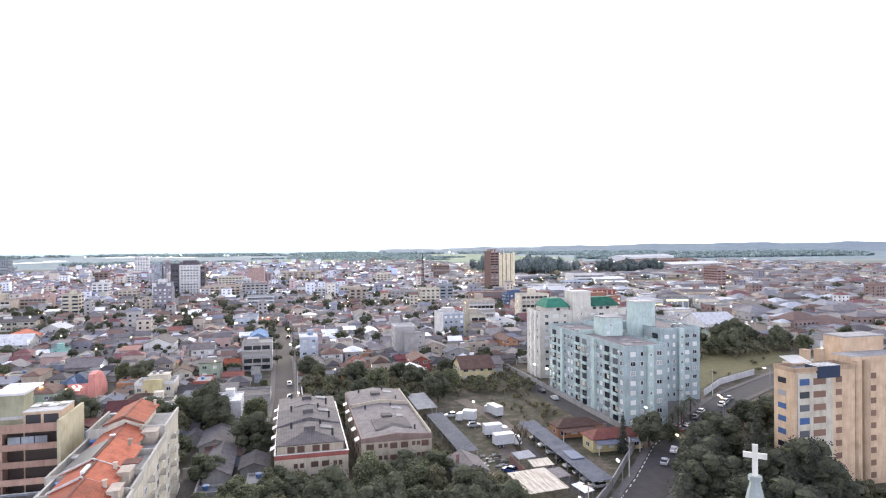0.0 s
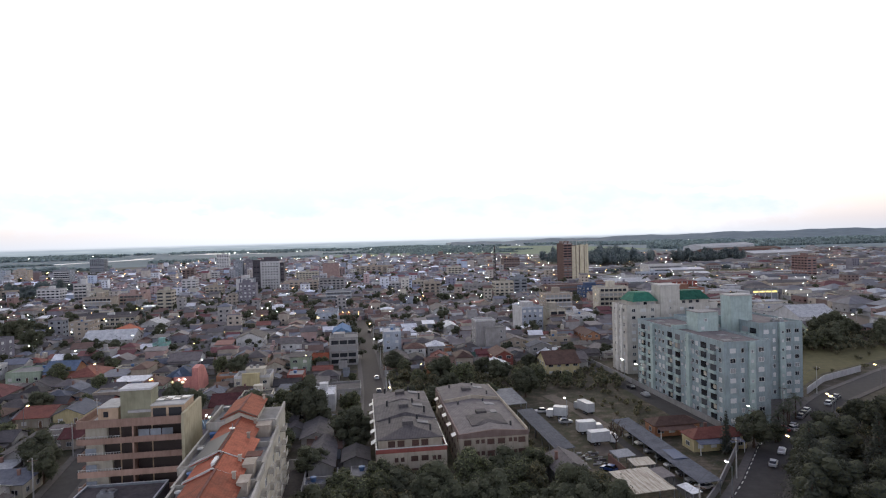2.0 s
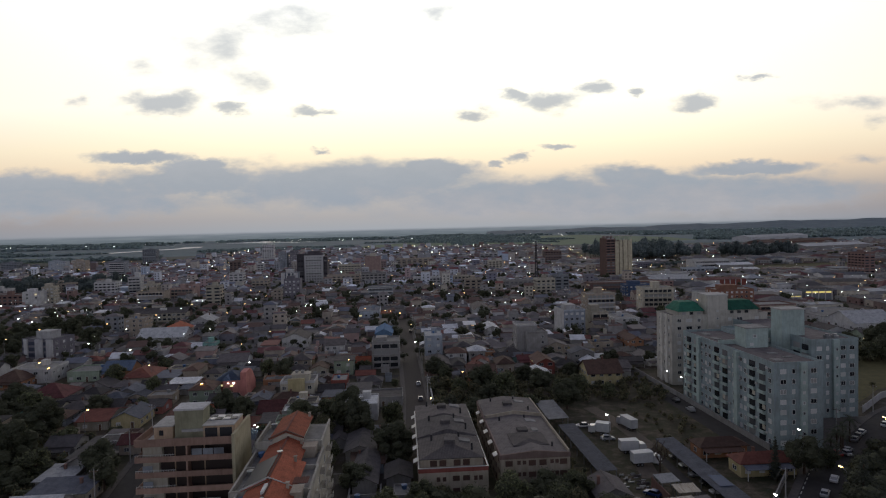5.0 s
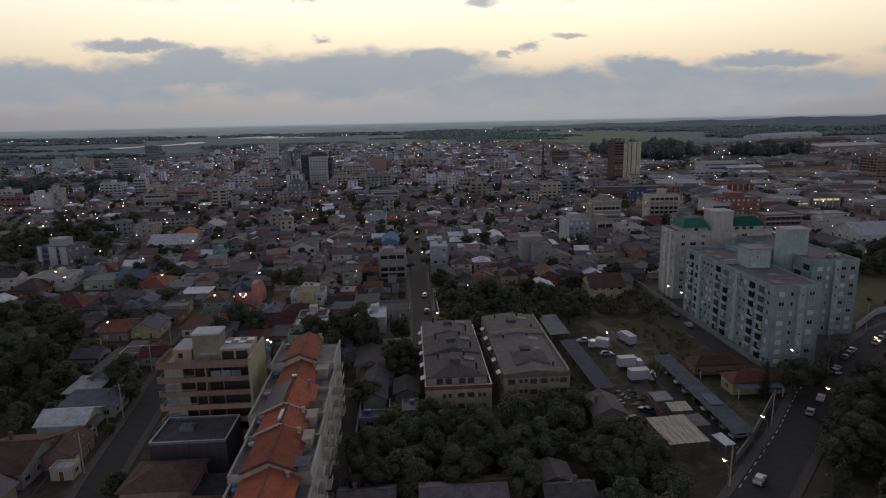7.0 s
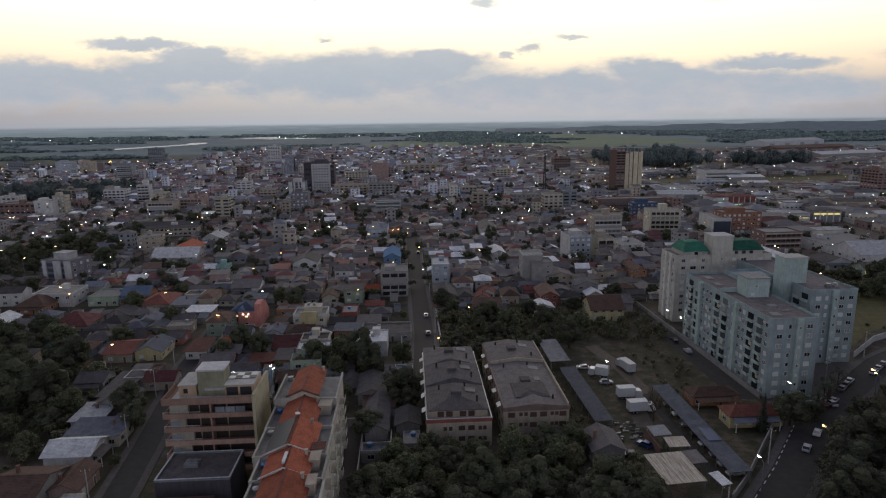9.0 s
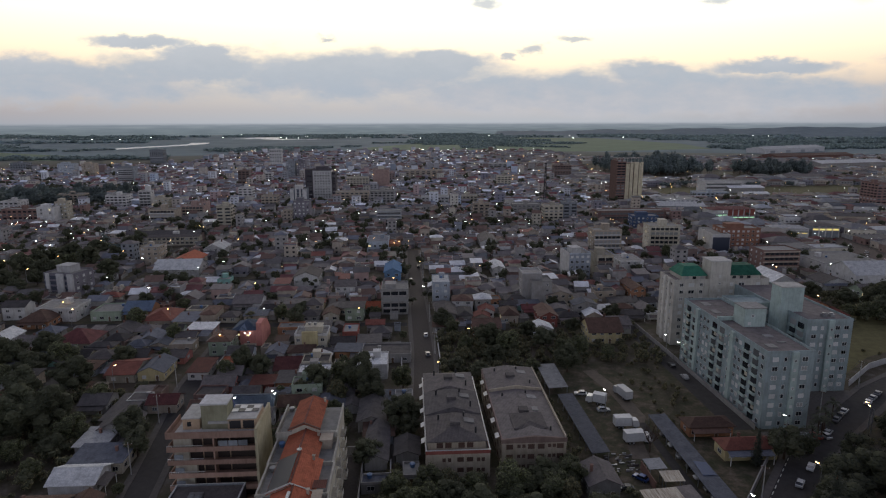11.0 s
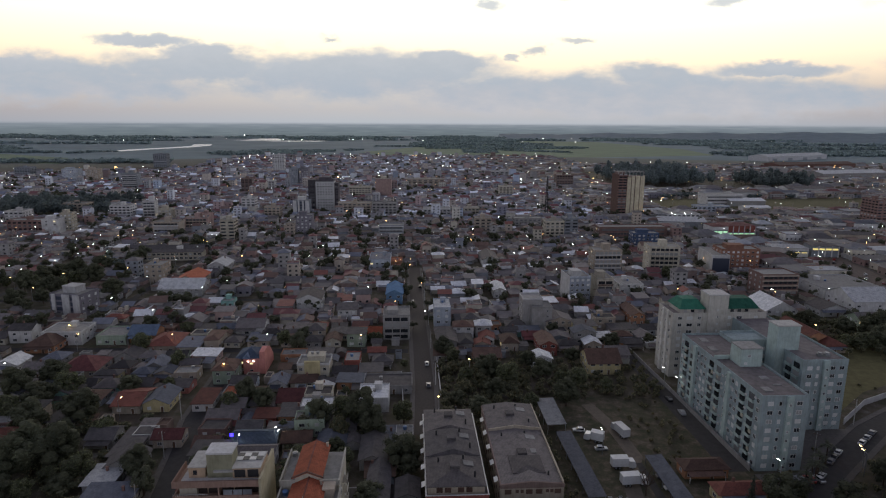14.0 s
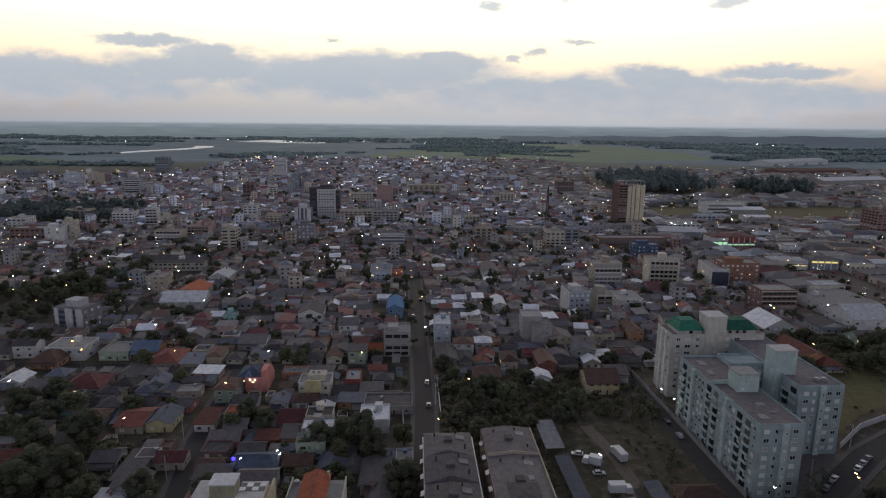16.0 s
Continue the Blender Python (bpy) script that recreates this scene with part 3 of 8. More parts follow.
g = Geo()
rings = [0, 150, 300, 500, 800, 1200, 1700, 2300, 3000, 3900, 4960]
N = 72
for r in rings[1:]:
    g.v += [(r * math.cos(2 * math.pi * i / N), r * math.sin(2 * math.pi * i / N), 0.0) for i in range(N)]
g.v.append((0.0, 0.0, 0.0))
for i in range(N):
    g.f.append((len(g.v) - 1, i, (i + 1) % N))
    for k in range(len(rings) - 2):
        g.f.append((k * N + i, (k + 1) * N + i, (k + 1) * N + (i + 1) % N, k * N + (i + 1) % N))
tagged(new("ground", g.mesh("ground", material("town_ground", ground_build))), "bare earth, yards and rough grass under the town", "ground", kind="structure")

ASPHALT = material("asphalt", plain((0.046, 0.043, 0.043), 0.85, grain=0.5, amount=0.6))
COBBLE = material("stone_paving", plain((0.088, 0.076, 0.068), 0.9, grain=1.2, amount=0.6))
DIRT = material("packed_earth", plain((0.095, 0.078, 0.06), 0.95, grain=0.4, amount=0.6))
GRASS = material("dry_grass", plain((0.115, 0.105, 0.048), 0.95, grain=0.35, amount=0.7))
LAWN = material("far_meadow", plain((0.128, 0.178, 0.112), 0.95, grain=0.012, amount=0.4))
PAVE = material("pavement_slabs", plain((0.115, 0.105, 0.097), 0.9, grain=0.9, amount=0.6))
PAINT = material("road_paint", plain((0.55, 0.55, 0.50), 0.8))
ROADS = []


def strip(line, half, shift=0.0):
    """Left and right edges of a strip along a line of points."""
    left, right = [], []
    for i, (u, v) in enumerate(line):
        a, b = line[max(i - 1, 0)], line[min(i + 1, len(line) - 1)]
        du, dv = b[0] - a[0], b[1] - a[1]
        n = math.hypot(du, dv)
        nu, nv = dv / n, -du / n
        left.append((u + nu * (shift - half), v + nv * (shift - half)))
        right.append((u + nu * (shift + half), v + nv * (shift + half)))
    return left, right


def road(line, width, z=0.05, mat=None, kerbs=True, label="grey asphalt street between house lots"):
    ROADS.append((line, width / 2 + (2.2 if kerbs else 0.3)))
    l, r = strip(line, width / 2)
    sheet("road", l + r[::-1], z, mat or ASPHALT, label, "road")
    if kerbs:
        for s in (-1, 1):
            l, r = strip(line, 0.9, s * (width / 2 + 0.9))
            sheet("pavement", l + r[::-1], 0.005, PAVE, "worn concrete pavement with a raised kerb", "pavement", 0.17)


def on_road(u, v, gap):
    for line, half in ROADS:
        for (a, b), (c, d) in zip(line, line[1:]):
            L2 = (c - a) ** 2 + (d - b) ** 2
            k = max(0.0, min(1.0, ((u - a) * (c - a) + (v - b) * (d - b)) / L2))
            if math.hypot(u - a - k * (c - a), v - b - k * (d - b)) < half + gap:
                return True
    return False


MAIN = [(-3.4, 186), (-2.8, 225), (-3.5, 265), (-5.0, 330), (-6.0, 425)]
road(MAIN, 7.4, 0.05, COBBLE, label="brown stone-paved main street that runs straight through the town")
BEND = [(40, 84), (58, 101), (80, 123), (97, 142), (120, 161), (148, 182), (190, 205), (260, 240)]
road(BEND, 8.5, 0.06, label="asphalt road with painted edge that bends past the apartment blocks")
WEST = [(-69, 95), (-73, 122), (-76, 147), (-80, 175), (-84, 200), (-86, 262)]
road(WEST, 6.2, 0.055, ASPHALT, label="narrow asphalt street beside the balcony block")
for i, v in enumerate((345, 430, 515)):
    road([(-420, v + 12), (-250, v + 5), (-9.5, v)], 4.6, 0.066 + 0.004 * i, kerbs=False)
    road([(3, v - 4), (120, v - 8), (230, v - 14)], 4.6, 0.066 + 0.004 * i, kerbs=False)
road([(-300, 274), (-180, 270), (-9.5, 262)], 4.8, 0.064, kerbs=False)
road([(-200, 212), (-130, 206), (-88, 199)], 6.0, 0.045, DIRT, False, "unpaved earth lane between garden walls")
for k, u in enumerate((-168, -250, -332)):
    road([(u, 212), (u - 3, 350), (u - 6, 540)], 4.0, 0.082 + 0.003 * k, kerbs=False)
AVENUE = [(227, 294), (287, 334), (294, 357), (309, 414), (317, 464), (320, 507), (306, 537), (279, 570)]
road(AVENUE, 26, 0.095, material("red_earth_asphalt", plain((0.145, 0.115, 0.098), 0.9, grain=0.5, amount=0.6)), label="wide asphalt avenue with parked cars beside low shops")
# marks along the bend: broken white kerb paint
for s in (-1,):
    l, r = strip(BEND, 0.12, s * 3.9)
    line = [((a + c) / 2, (b + d) / 2) for (a, b), (c, d) in zip(l, r)]
    for (a, b), (c, d) in zip(line[1:4], line[2:5]):
        n = int(math.hypot(c - a, d - b) / 3.2)
        ang = math.degrees(math.atan2(d - b, c - a))
        for i in range(n):
            ob = new("road_mark", CACHE.setdefault("mark", Geo().box(-0.8, 0.8, -0.12, 0.12, 0.0, 0.012).mesh("road_mark", PAINT)))
            ob.matrix_basis = at(a + (c - a) * (i + 0.5) / n, b + (d - b) * (i + 0.5) / n, 0.064, ang)
            tagged(ob, "worn white painted dash at the road edge", "road mark", "road edge dashes", "structure")

sheet("grass_lot", [(142, 192), (168, 212), (238, 240), (232, 282), (190, 272), (150, 250)], 0.03, GRASS, "dry grass lot behind the apartment blocks", "grass lot")
def weeds_build(nt, b):
    n1 = noise_node(nt, 0.22, 6, 0.7, space(nt))
    n2 = noise_node(nt, 1.8, 4, 0.6, space(nt))
    c = ramp_node(nt, n1, ((0.35, (0.045, 0.052, 0.028)), (0.5, (0.075, 0.068, 0.045)), (0.62, (0.13, 0.105, 0.08)), (0.75, (0.17, 0.15, 0.125))))
    link(nt, mixer(nt, 0.5, c, ramp_node(nt, n2, ((0.3, (0.55, 0.55, 0.5)), (0.65, (1.15, 1.15, 1.15))))), b.inputs["Base Color"])
    b.inputs["Roughness"].default_value, b.inputs["Specular IOR Level"].default_value = 0.95, 0.15
    bump(nt, b, n2, 0.5, 0.12)


WEEDS = material("weedy_earth", weeds_build)
TRACK = material("gravel_track", plain((0.15, 0.125, 0.10), 0.95, grain=0.6, amount=0.6))
l_, r_ = strip([(54, 146), (56, 158), (62, 170), (61, 188), (57, 206)], 2.4)
sheet("yard_track", l_ + r_[::-1], 0.05, TRACK, "pale gravel wheel track through the yard", "track")
sheet("yard", [(36, 212), (36, 128), (50, 106), (66, 114), (92, 150), (92, 208), (70, 214)], 0.03, WEEDS, "weedy earth truck yard with tyre tracks", "yard")
sheet("car_park", [(94, 150), (100, 147), (140, 180), (140, 184), (110, 184), (110, 158.5), (94, 158.5)], 0.035, PAVE, "paved forecourt of the apartment blocks", "car park")
sheet("driveway", [(86, 160), (93, 160), (93, 262), (86, 262)], 0.04, ASPHALT, "asphalt drive along the long apartment block", "driveway")
sheet("field", [(-190, 2180), (-60, 1890), (560, 1870), (1010, 2010), (1120, 2500), (1040, 3500), (520, 3700), (120, 2900)], 0.5, LAWN, "open green meadow beyond the town", "field")
# the plain's blue-grey base colour holds the haze of distance
sheet("plain", [(-2600, 1500), (-1300, 1450), (-500, 1800), (420, 1920), (1100, 1650), (2600, 1500), (4300, 2300), (3000, 3900), (1500, 4680), (0, 4930), (-1500, 4680), (-3000, 3900), (-4300, 2300)], 0.3, material("haze_tinted_plain", plain((0.124, 0.174, 0.195), 0.95, grain=0.004, amount=0.6)), "wide flat farmland beyond the town", "plain")
sheet("field", [(-1700, 1650), (-1040, 1580), (-863, 1534), (-975, 1779), (-1319, 2014), (-1800, 2000)], 0.5, LAWN, "open green meadow beyond the town", "field")


def water_build(nt, b):
    b.inputs["Base Color"].default_value = (0.25, 0.28, 0.30, 1)
    b.inputs["Roughness"].default_value = 0.12


WATER = material("still_water", water_build)
# flooded strips: the sky's reflection is painted as a near-white colour
FLOODED = material("flood_sky_white", plain((0.74, 0.76, 0.79), 0.4, grain=0.02, amount=0.35))
for k, (u0, u1, v0, v1) in enumerate(((-1030, -640, 3560, 3690), (-820, -520, 3400, 3520), (-1010, -520, 3740, 3880), (-990, -760, 3930, 4080), (-730, -560, 3950, 4120), (-1000, -610, 4170, 4380))):
    sheet("field", [(u0, v0 + 30), (u0 + 60, v0), (u1, v0 + 20), (u1 + 40, v1), (u0 + 80, v1 - 20)], 1.0, FLOODED, "flooded field in pale strips coloured like mirrored sky", "field")
# hill colour paled and blued for haze, beyond the tone of its woods
HILL = material("haze_tinted_hill", plain((0.125, 0.165, 0.19), 0.95, grain=0.02, amount=0.4))
hill = Geo()
steps = 60
for i in range(steps + 1):
    a = radians(-6 + 66 * i / steps)
    h = 22 + 34 * min(1.0, i / 26) + 4 * math.sin(i * 0.9) + 3 * math.sin(i * 2.3)
    for r, z in ((4300, 0.2), (4750, h), (4930, h * 0.9), (4955, 0.0)):
        hill.v.append((r * math.sin(a), r * math.cos(a), z))
for i in range(steps):
    for j in range(3):
        p = i * 4 + j
        hill.f.append((p, p + 4, p + 5, p + 1))
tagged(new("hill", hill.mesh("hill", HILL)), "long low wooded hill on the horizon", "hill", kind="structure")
sheet("grass_lot", [(300, 690), (520, 640), (640, 700), (640, 830), (420, 860), (310, 800)], 0.05, GRASS, "rough grass between the warehouses", "grass lot")
sheet("water", [(-1070, 2110), (-1020, 2130), (-975, 2330), (-905, 2520), (-880, 2720), (-930, 2900), (-1010, 2890), (-955, 2700), (-985, 2530), (-1050, 2350), (-1062, 2240)], 1.0, WATER, "bend of a river that mirrors the pale sky", "water")

# ---- balcony block with the water tank ----
TAN = material("peach_plaster", plaster((0.42, 0.28, 0.22)))
TAN2 = material("tan_plaster", plaster((0.50, 0.375, 0.26)))
CREAM = wall_mat("cream")
OLIVE = material("stained_tank_plaster", plaster((0.40, 0.39, 0.27)))


def balcony_block():
    u0, u1, v0, v1 = -61.0, -42.0, 127.0, 139.0
    FOOT.append(((u0 + u1) / 2, (v0 + v1) / 2, 10, 8))
    w, d = u1 - u0, v1 - v0
    ob = thing("apartment_building", at((u0 + u1) / 2, v0 + d / 2), "peach apartment block with long dark balconies and a rooftop tank", "apartment block")
    x, y = w / 2, d / 2
    part("wall", Geo().box(-x, x - 0.6, -y + 1.8, y, 0, 20.9).mesh("wall", TAN2), ob)
    part("blind_wall", Geo().box(x - 0.6, x, -y - 0.7, y + 0.6, 0, 22.6).mesh("blind_wall", material("olive_cream_plaster", plaster((0.47, 0.43, 0.30)))), ob, None, "pale stained blind end wall")
    for i in range(6):
        z = 5.0 + i * 3.2
        lip = 1.25 if i == 5 else 0.85
        g = Geo().box(-x - 1.0, x - 0.6, -y - 0.7, -y + 1.8, z - 0.3, z).box(-x - 1.0, x - 0.6, -y - 0.7, -y - 0.5, z, z + lip).box(-x - 1.0, -x - 0.8, -y - 0.5, y * 0.4, z, z + lip).box(-x - 0.8, -x, -y + 1.8, y * 0.4, z - 0.3, z)
        part("balcony", g.mesh("balcony", TAN), ob)
        if i == 5:
            continue
        for k in range(3):
            a = -x + 0.3 + k * (w - 1.0) / 3
            # flat dark panel in place of the shaded opening behind the balcony
            part("balcony_window", Geo().box(a, a + 5.7, -y + 1.72, -y + 1.8, z + 0.05, z + 2.5).mesh("balcony_window", UMBER), ob)
        part("pier", Geo().box(-0.4, -0.1, -y - 0.45, -y + 1.7, z + 0.001, z + 2.9).mesh("pier", TAN), ob)
        part("room_front", Geo().box(-x, -x + 3.2 + 0.8 * (i % 3), -y + 0.9, -y + 1.7, z + 0.001, z + 2.89).mesh("room_front", CREAM), ob)
        for a in ((0.8, 3.0, 5.2) if i == 4 else (-x + 0.4,)):
            # slate plaster panels stand in for bluish-grey balcony glass
            part("shutter", Geo().box(a, a + 2.0, -y - 0.42, -y - 0.36, z + 0.5, z + 2.1).mesh("shutter", wall_mat("slate")), ob)
        rail = Geo().box(-x - 0.95, -x + 7, -y - 0.63, -y - 0.56, z + 1.2, z + 1.27)
        for k in range(16):
            rail.box(-x - 0.9 + k * 0.5, -x - 0.85 + k * 0.5, -y - 0.62, -y - 0.57, z + 0.85, z + 1.2)
        part("railing", rail.mesh("railing", FRAME), ob)
    z = 20.9
    part("roof", Geo().box(-x + 0.1, x - 0.7, -y + 1.9, y - 0.1, z, z + 0.1).mesh("roof", PALE), ob)
    part("penthouse", Geo().box(-x + 1.6, -x + 5.4, -y + 3, y - 2, z + 0.1, z + 2.7).mesh("penthouse", TAN2), ob)
    part("penthouse", Geo().box(x - 7.2, x - 0.7, -y + 2.4, y - 3, z + 0.1, z + 2.8).mesh("penthouse", TAN2), ob)
    part("penthouse_roof", Geo().box(-x + 1.4, -x + 5.6, -y + 2.8, y - 1.8, z + 2.7, z + 2.9).mesh("penthouse_roof", PALE), ob)
    part("penthouse_roof", Geo().box(x - 7.2, x - 0.7, -y + 2.0, y - 2.8, z + 2.8, z + 3.0).mesh("penthouse_roof", PALE), ob)
    for k in range(2):
        part("window", Geo().box(x - 6.8 + 3.0 * k, x - 4.3 + 3.0 * k, -y + 2.34, -y + 2.42, z + 0.4, z + 2.3).mesh("window", BLACK), ob)
    part("window", Geo().box(-x + 2.6, -x + 3.5, -y + 2.94, -y + 3.02, z + 0.9, z + 2.0).mesh("window", GLASS), ob)
    part("water_tank", Geo().box(-x + 5.9, -x + 11.7, -y + 2.9, -y + 7.4, z + 0.1, z + 6.0).mesh("water_tank", OLIVE), ob, None, "tall stained concrete tank housing")
    part("tank_cover", Geo().box(-x + 5.7, -x + 11.9, -y + 2.7, -y + 7.6, z + 6.0, z + 6.4).mesh("tank_cover", wall_mat("white")), ob)
    part("ledge", Geo().box(-x + 7.4, -x + 12.2, -y + 2.4, -y + 2.88, z + 1.6, z + 2.1).mesh("ledge", PALE), ob)
    for k in range(8):
        i, j = k % 4, k // 4
        part("solar_panel", Geo().box(x - 7.1 + 1.55 * i, x - 5.65 + 1.55 * i, -y + 5.2 + 1.6 * j, -y + 6.7 + 1.6 * j, z + 3.1, z + 3.18).mesh("solar_panel", BLACK if (i + j) % 2 else FRAME), ob)


balcony_block()


def rim_band(x, y, z, t=0.3):
    return Geo().box(-x - 0.04, x + 0.04, -y - 0.04, -y + t, z, z + 0.06).box(-x - 0.04, x + 0.04, y - t, y + 0.04, z, z + 0.06).box(-x - 0.04, -x + t, -y + t, y - t, z, z + 0.06).box(x - t, x + 0.04, -y + t, y - t, z, z + 0.06)


def annex():
    u0, u1, v0, v1 = -60.4, -45.2, 115.4, 126.2
    FOOT.append(((u0 + u1) / 2, (v0 + v1) / 2, 9, 7))
    ob = thing("garage_building", at((u0 + u1) / 2, (v0 + v1) / 2), "dark flat-roofed annex in front of the balcony block", "annex")
    x, y, h = (u1 - u0) / 2, (v1 - v0) / 2, 9.2
    part("wall", Geo().box(-x, x, -y, y, 0, h).mesh("wall", material("dark_mauve_plaster", plaster((0.10, 0.092, 0.105)))), ob)
    part("roof", Geo().box(-x + 0.3, x - 0.3, -y + 0.3, y - 0.3, h, h + 0.1).mesh("roof", roof_mat("grey")), ob)
    p = Geo()
    for a, b, c, e in ((-x, x, -y, -y + 0.25), (-x, x, y - 0.25, y), (-x, -x + 0.25, -y + 0.25, y - 0.25), (x - 0.25, x, -y + 0.25, y - 0.25)):
        p.box(a, b, c, e, h, h + 0.5)
    part("parapet", p.mesh("parapet", wall_mat("slate")), ob)
    part("coping", rim_band(x, y, h + 0.5).mesh("coping", wall_mat("white")), ob, None, "pale coping")
    part("roof_unit", Geo().box(-3.4, -0.4, -0.6, 1.6, h + 0.1, h + 0.9).tube(-2.6, 0.5, h + 0.9, h + 1.3, 0.6, 0.6).tube(-1.2, 0.5, h + 0.9, h + 1.3, 0.6, 0.6).mesh("roof_unit", METAL), ob)


annex()


# ---- terrace of tall houses under orange tiles ----
WHITEWASH = material("aged_whitewash", plaster((0.47, 0.45, 0.40)))


def terrace_house(k, v0, v1, zr, off, half):
    """One house of the terrace: off shifts its ridge, half is half its roof's width."""
    u = -33.2 + 0.035 * (146 - v0)
    d = v1 - v0
    FOOT.append((u + 0.5, (v0 + v1) / 2, 9, d / 2))
    ob = thing("terraced_house", at(u, (v0 + v1) / 2), "tall cream terraced house with an orange tiled gable roof and terraces", "house", "terrace under orange tiles")
    y = d / 2
    body = zr - 3.4
    left = 6.3 if k < 3 else 5.2
    part("wall", Geo().box(-left, 7.6, -y, y, 0, body).mesh("wall", CREAM), ob)
    o, q = off, half - 0.7
    drop = 0.42 * half
    ring = ((o - q, body), (o + q, body), (o + q, zr - drop + 0.15), (o, zr - 0.2), (o - q, zr - drop + 0.15))
    part("attic_wall", Geo().solid([(p, y - 0.05, r) for p, r in ring], [(p, -y + 0.05, r) for p, r in ring]).mesh("attic_wall", CREAM), ob)
    g = Geo()
    for s in (-1, 1):
        a = [(o + s * half, -y - 0.2, zr - drop), (o + s * half, y - 0.05, zr - drop), (o, y - 0.05, zr), (o, -y - 0.2, zr)]
        a = a if s > 0 else a[::-1]
        g.solid(a, [(p, q_, r + 0.16) for p, q_, r in a])
    roof = part("roof", g.mesh("roof", roof_mat("orange")), ob)
    part("ridge_cap", Geo().box(o - 0.2, o + 0.2, -y - 0.2, y - 0.05, zr + 0.13, zr + 0.28).mesh("ridge_cap", roof_mat("red")), roof)
    f = [(o - half - 0.2, zr - drop), (o, zr + 0.2), (o + half + 0.2, zr - drop), (o + half + 0.2, zr - drop + 0.35), (o, zr + 0.5), (o - half - 0.2, zr - drop + 0.35)]
    part("firewall", Geo().solid([(p, -y + 0.12, r) for p, r in f], [(p, -y - 0.16, r) for p, r in f]).mesh("firewall", PALE if k in (2, 3) else roof_mat("brown")), ob)
    for s in (-1, 1):
        e = o + s * q
        x_ = 7.6 if s > 0 else left
        lo, hi = min(e, s * (x_ - 0.2)), max(e, s * (x_ - 0.2))
        if hi - lo > 0.8:
            part("terrace_floor", Geo().box(lo, hi, -y + 0.26, y - 0.1, body, body + 0.06).mesh("terrace_floor", SLAB), ob)
            part("terrace_wall", Geo().box(lo, hi, -y + 0.02, -y + 0.24, body, body + 1.5).mesh("terrace_wall", WHITEWASH), ob)
        part("terrace_wall", Geo().box(s * x_ - 0.14, s * x_ + 0.14, -y + 0.1, y - 0.1, body, body + 1.15).box(s * x_ - 0.2, s * x_ + 0.2, -y + 0.1, y - 0.1, body + 1.15, body + 1.25).mesh("terrace_wall", WHITEWASH), ob)
    if k in (1, 3, 4):
        part("terrace_room", Geo().box(o + q, 6.4, y - 3.4, y - 0.3, body + 0.06, body + 2.3).box(o + q, 6.6, y - 3.6, y - 0.2, body + 2.3, body + 2.45).mesh("terrace_room", wall_mat("beige")), ob)
    if k in (2, 4):
        part("terrace_canopy", Geo().box(o + q, 7.3, -y + 0.4, -y + 3.2, body + 2.2, body + 2.3).mesh("terrace_canopy", roof_mat("red" if k == 2 else "slate")), ob)
    for s in range(5):
        for i in (-1, 1):
            part("window", window_mesh(1.5, 1.3, False, s % 2 == 0 and i > 0), ob, pose(7.6, i * y * 0.5, 1.2 + s * 2.9, 0, 0, 90))
            part("window", window_mesh(1.3, 1.3), ob, pose(-left, i * y * 0.5, 1.2 + s * 2.9, 0, 0, -90))
    for s in range(5):
        part("balcony", Geo().box(7.65, 8.8, -1.7, 1.7, 2.8 + s * 2.9, 2.95 + s * 2.9).box(8.65, 8.8, -1.7, 1.7, 2.95 + s * 2.9, 3.8 + s * 2.9).mesh("balcony", WHITEWASH), ob)
    if k == 2:
        t = zr - drop
        part("roof_panel", Geo().solid([(o - half + 0.1, -y + 0.3, t + 0.2), (o - 0.5, -y + 0.3, zr), (o - 0.5, y - 0.3, zr), (o - half + 0.1, y - 0.3, t + 0.2)],
                                       [(o - half + 0.1, -y + 0.3, t + 0.32), (o - 0.5, -y + 0.3, zr + 0.12), (o - 0.5, y - 0.3, zr + 0.12), (o - half + 0.1, y - 0.3, t + 0.32)]).mesh("roof_panel", BLACK), roof, None, "black sheet panel over half the roof")
    if k == 3:
        part("skylight", Geo().box(o - 0.6, o - 0.05, -2.2, 1.2, zr + 0.02, zr + 0.6).mesh("skylight", SHUTTER), roof, None, "long white ridge light")
    if k == 1:
        part("antenna", Geo().rod((o + 0.3, -y + 0.8, zr), (o + 0.3, -y + 0.8, zr + 1.8), 0.05).tube(o + 0.3, -y + 0.5, zr + 0.9, zr + 1.0, 0.6, 0.55).mesh("antenna", METAL), roof)
    part("chimney", Geo().box(o + 2.7, o + 3.2, y - 1.5, y - 1.0, zr - 1.4, zr - 0.1).box(o + 2.6, o + 3.3, y - 1.6, y - 0.9, zr - 0.1, zr).mesh("chimney", wall_mat("beige")), roof)
    part("water_tank", tank_mesh("blue" if k % 2 else "grey"), ob, pose(1.2 - left, y - 1.6, body + 0.06))


terrace_house(0, 131, 146, 21.0, 0.2, 3.6)
terrace_house(1, 120, 131, 19.8, 0.3, 4.1)
terrace_house(2, 108, 120, 20.3, 0.5, 4.8)
terrace_house(3, 100, 108, 20.2, 0.9, 4.4)
terrace_house(4, 88, 100, 20.3, 1.1, 4.4)
terrace_house(5, 76, 88, 19.4, 1.0, 4.6)
sheet("alley", [(-25.0, 70), (-21.5, 70), (-21.5, 152), (-25.0, 152)], 0.05, COBBLE, "narrow paved alley beside the terrace", "alley")
FOOT.append((-23, 110, 2.5, 44))


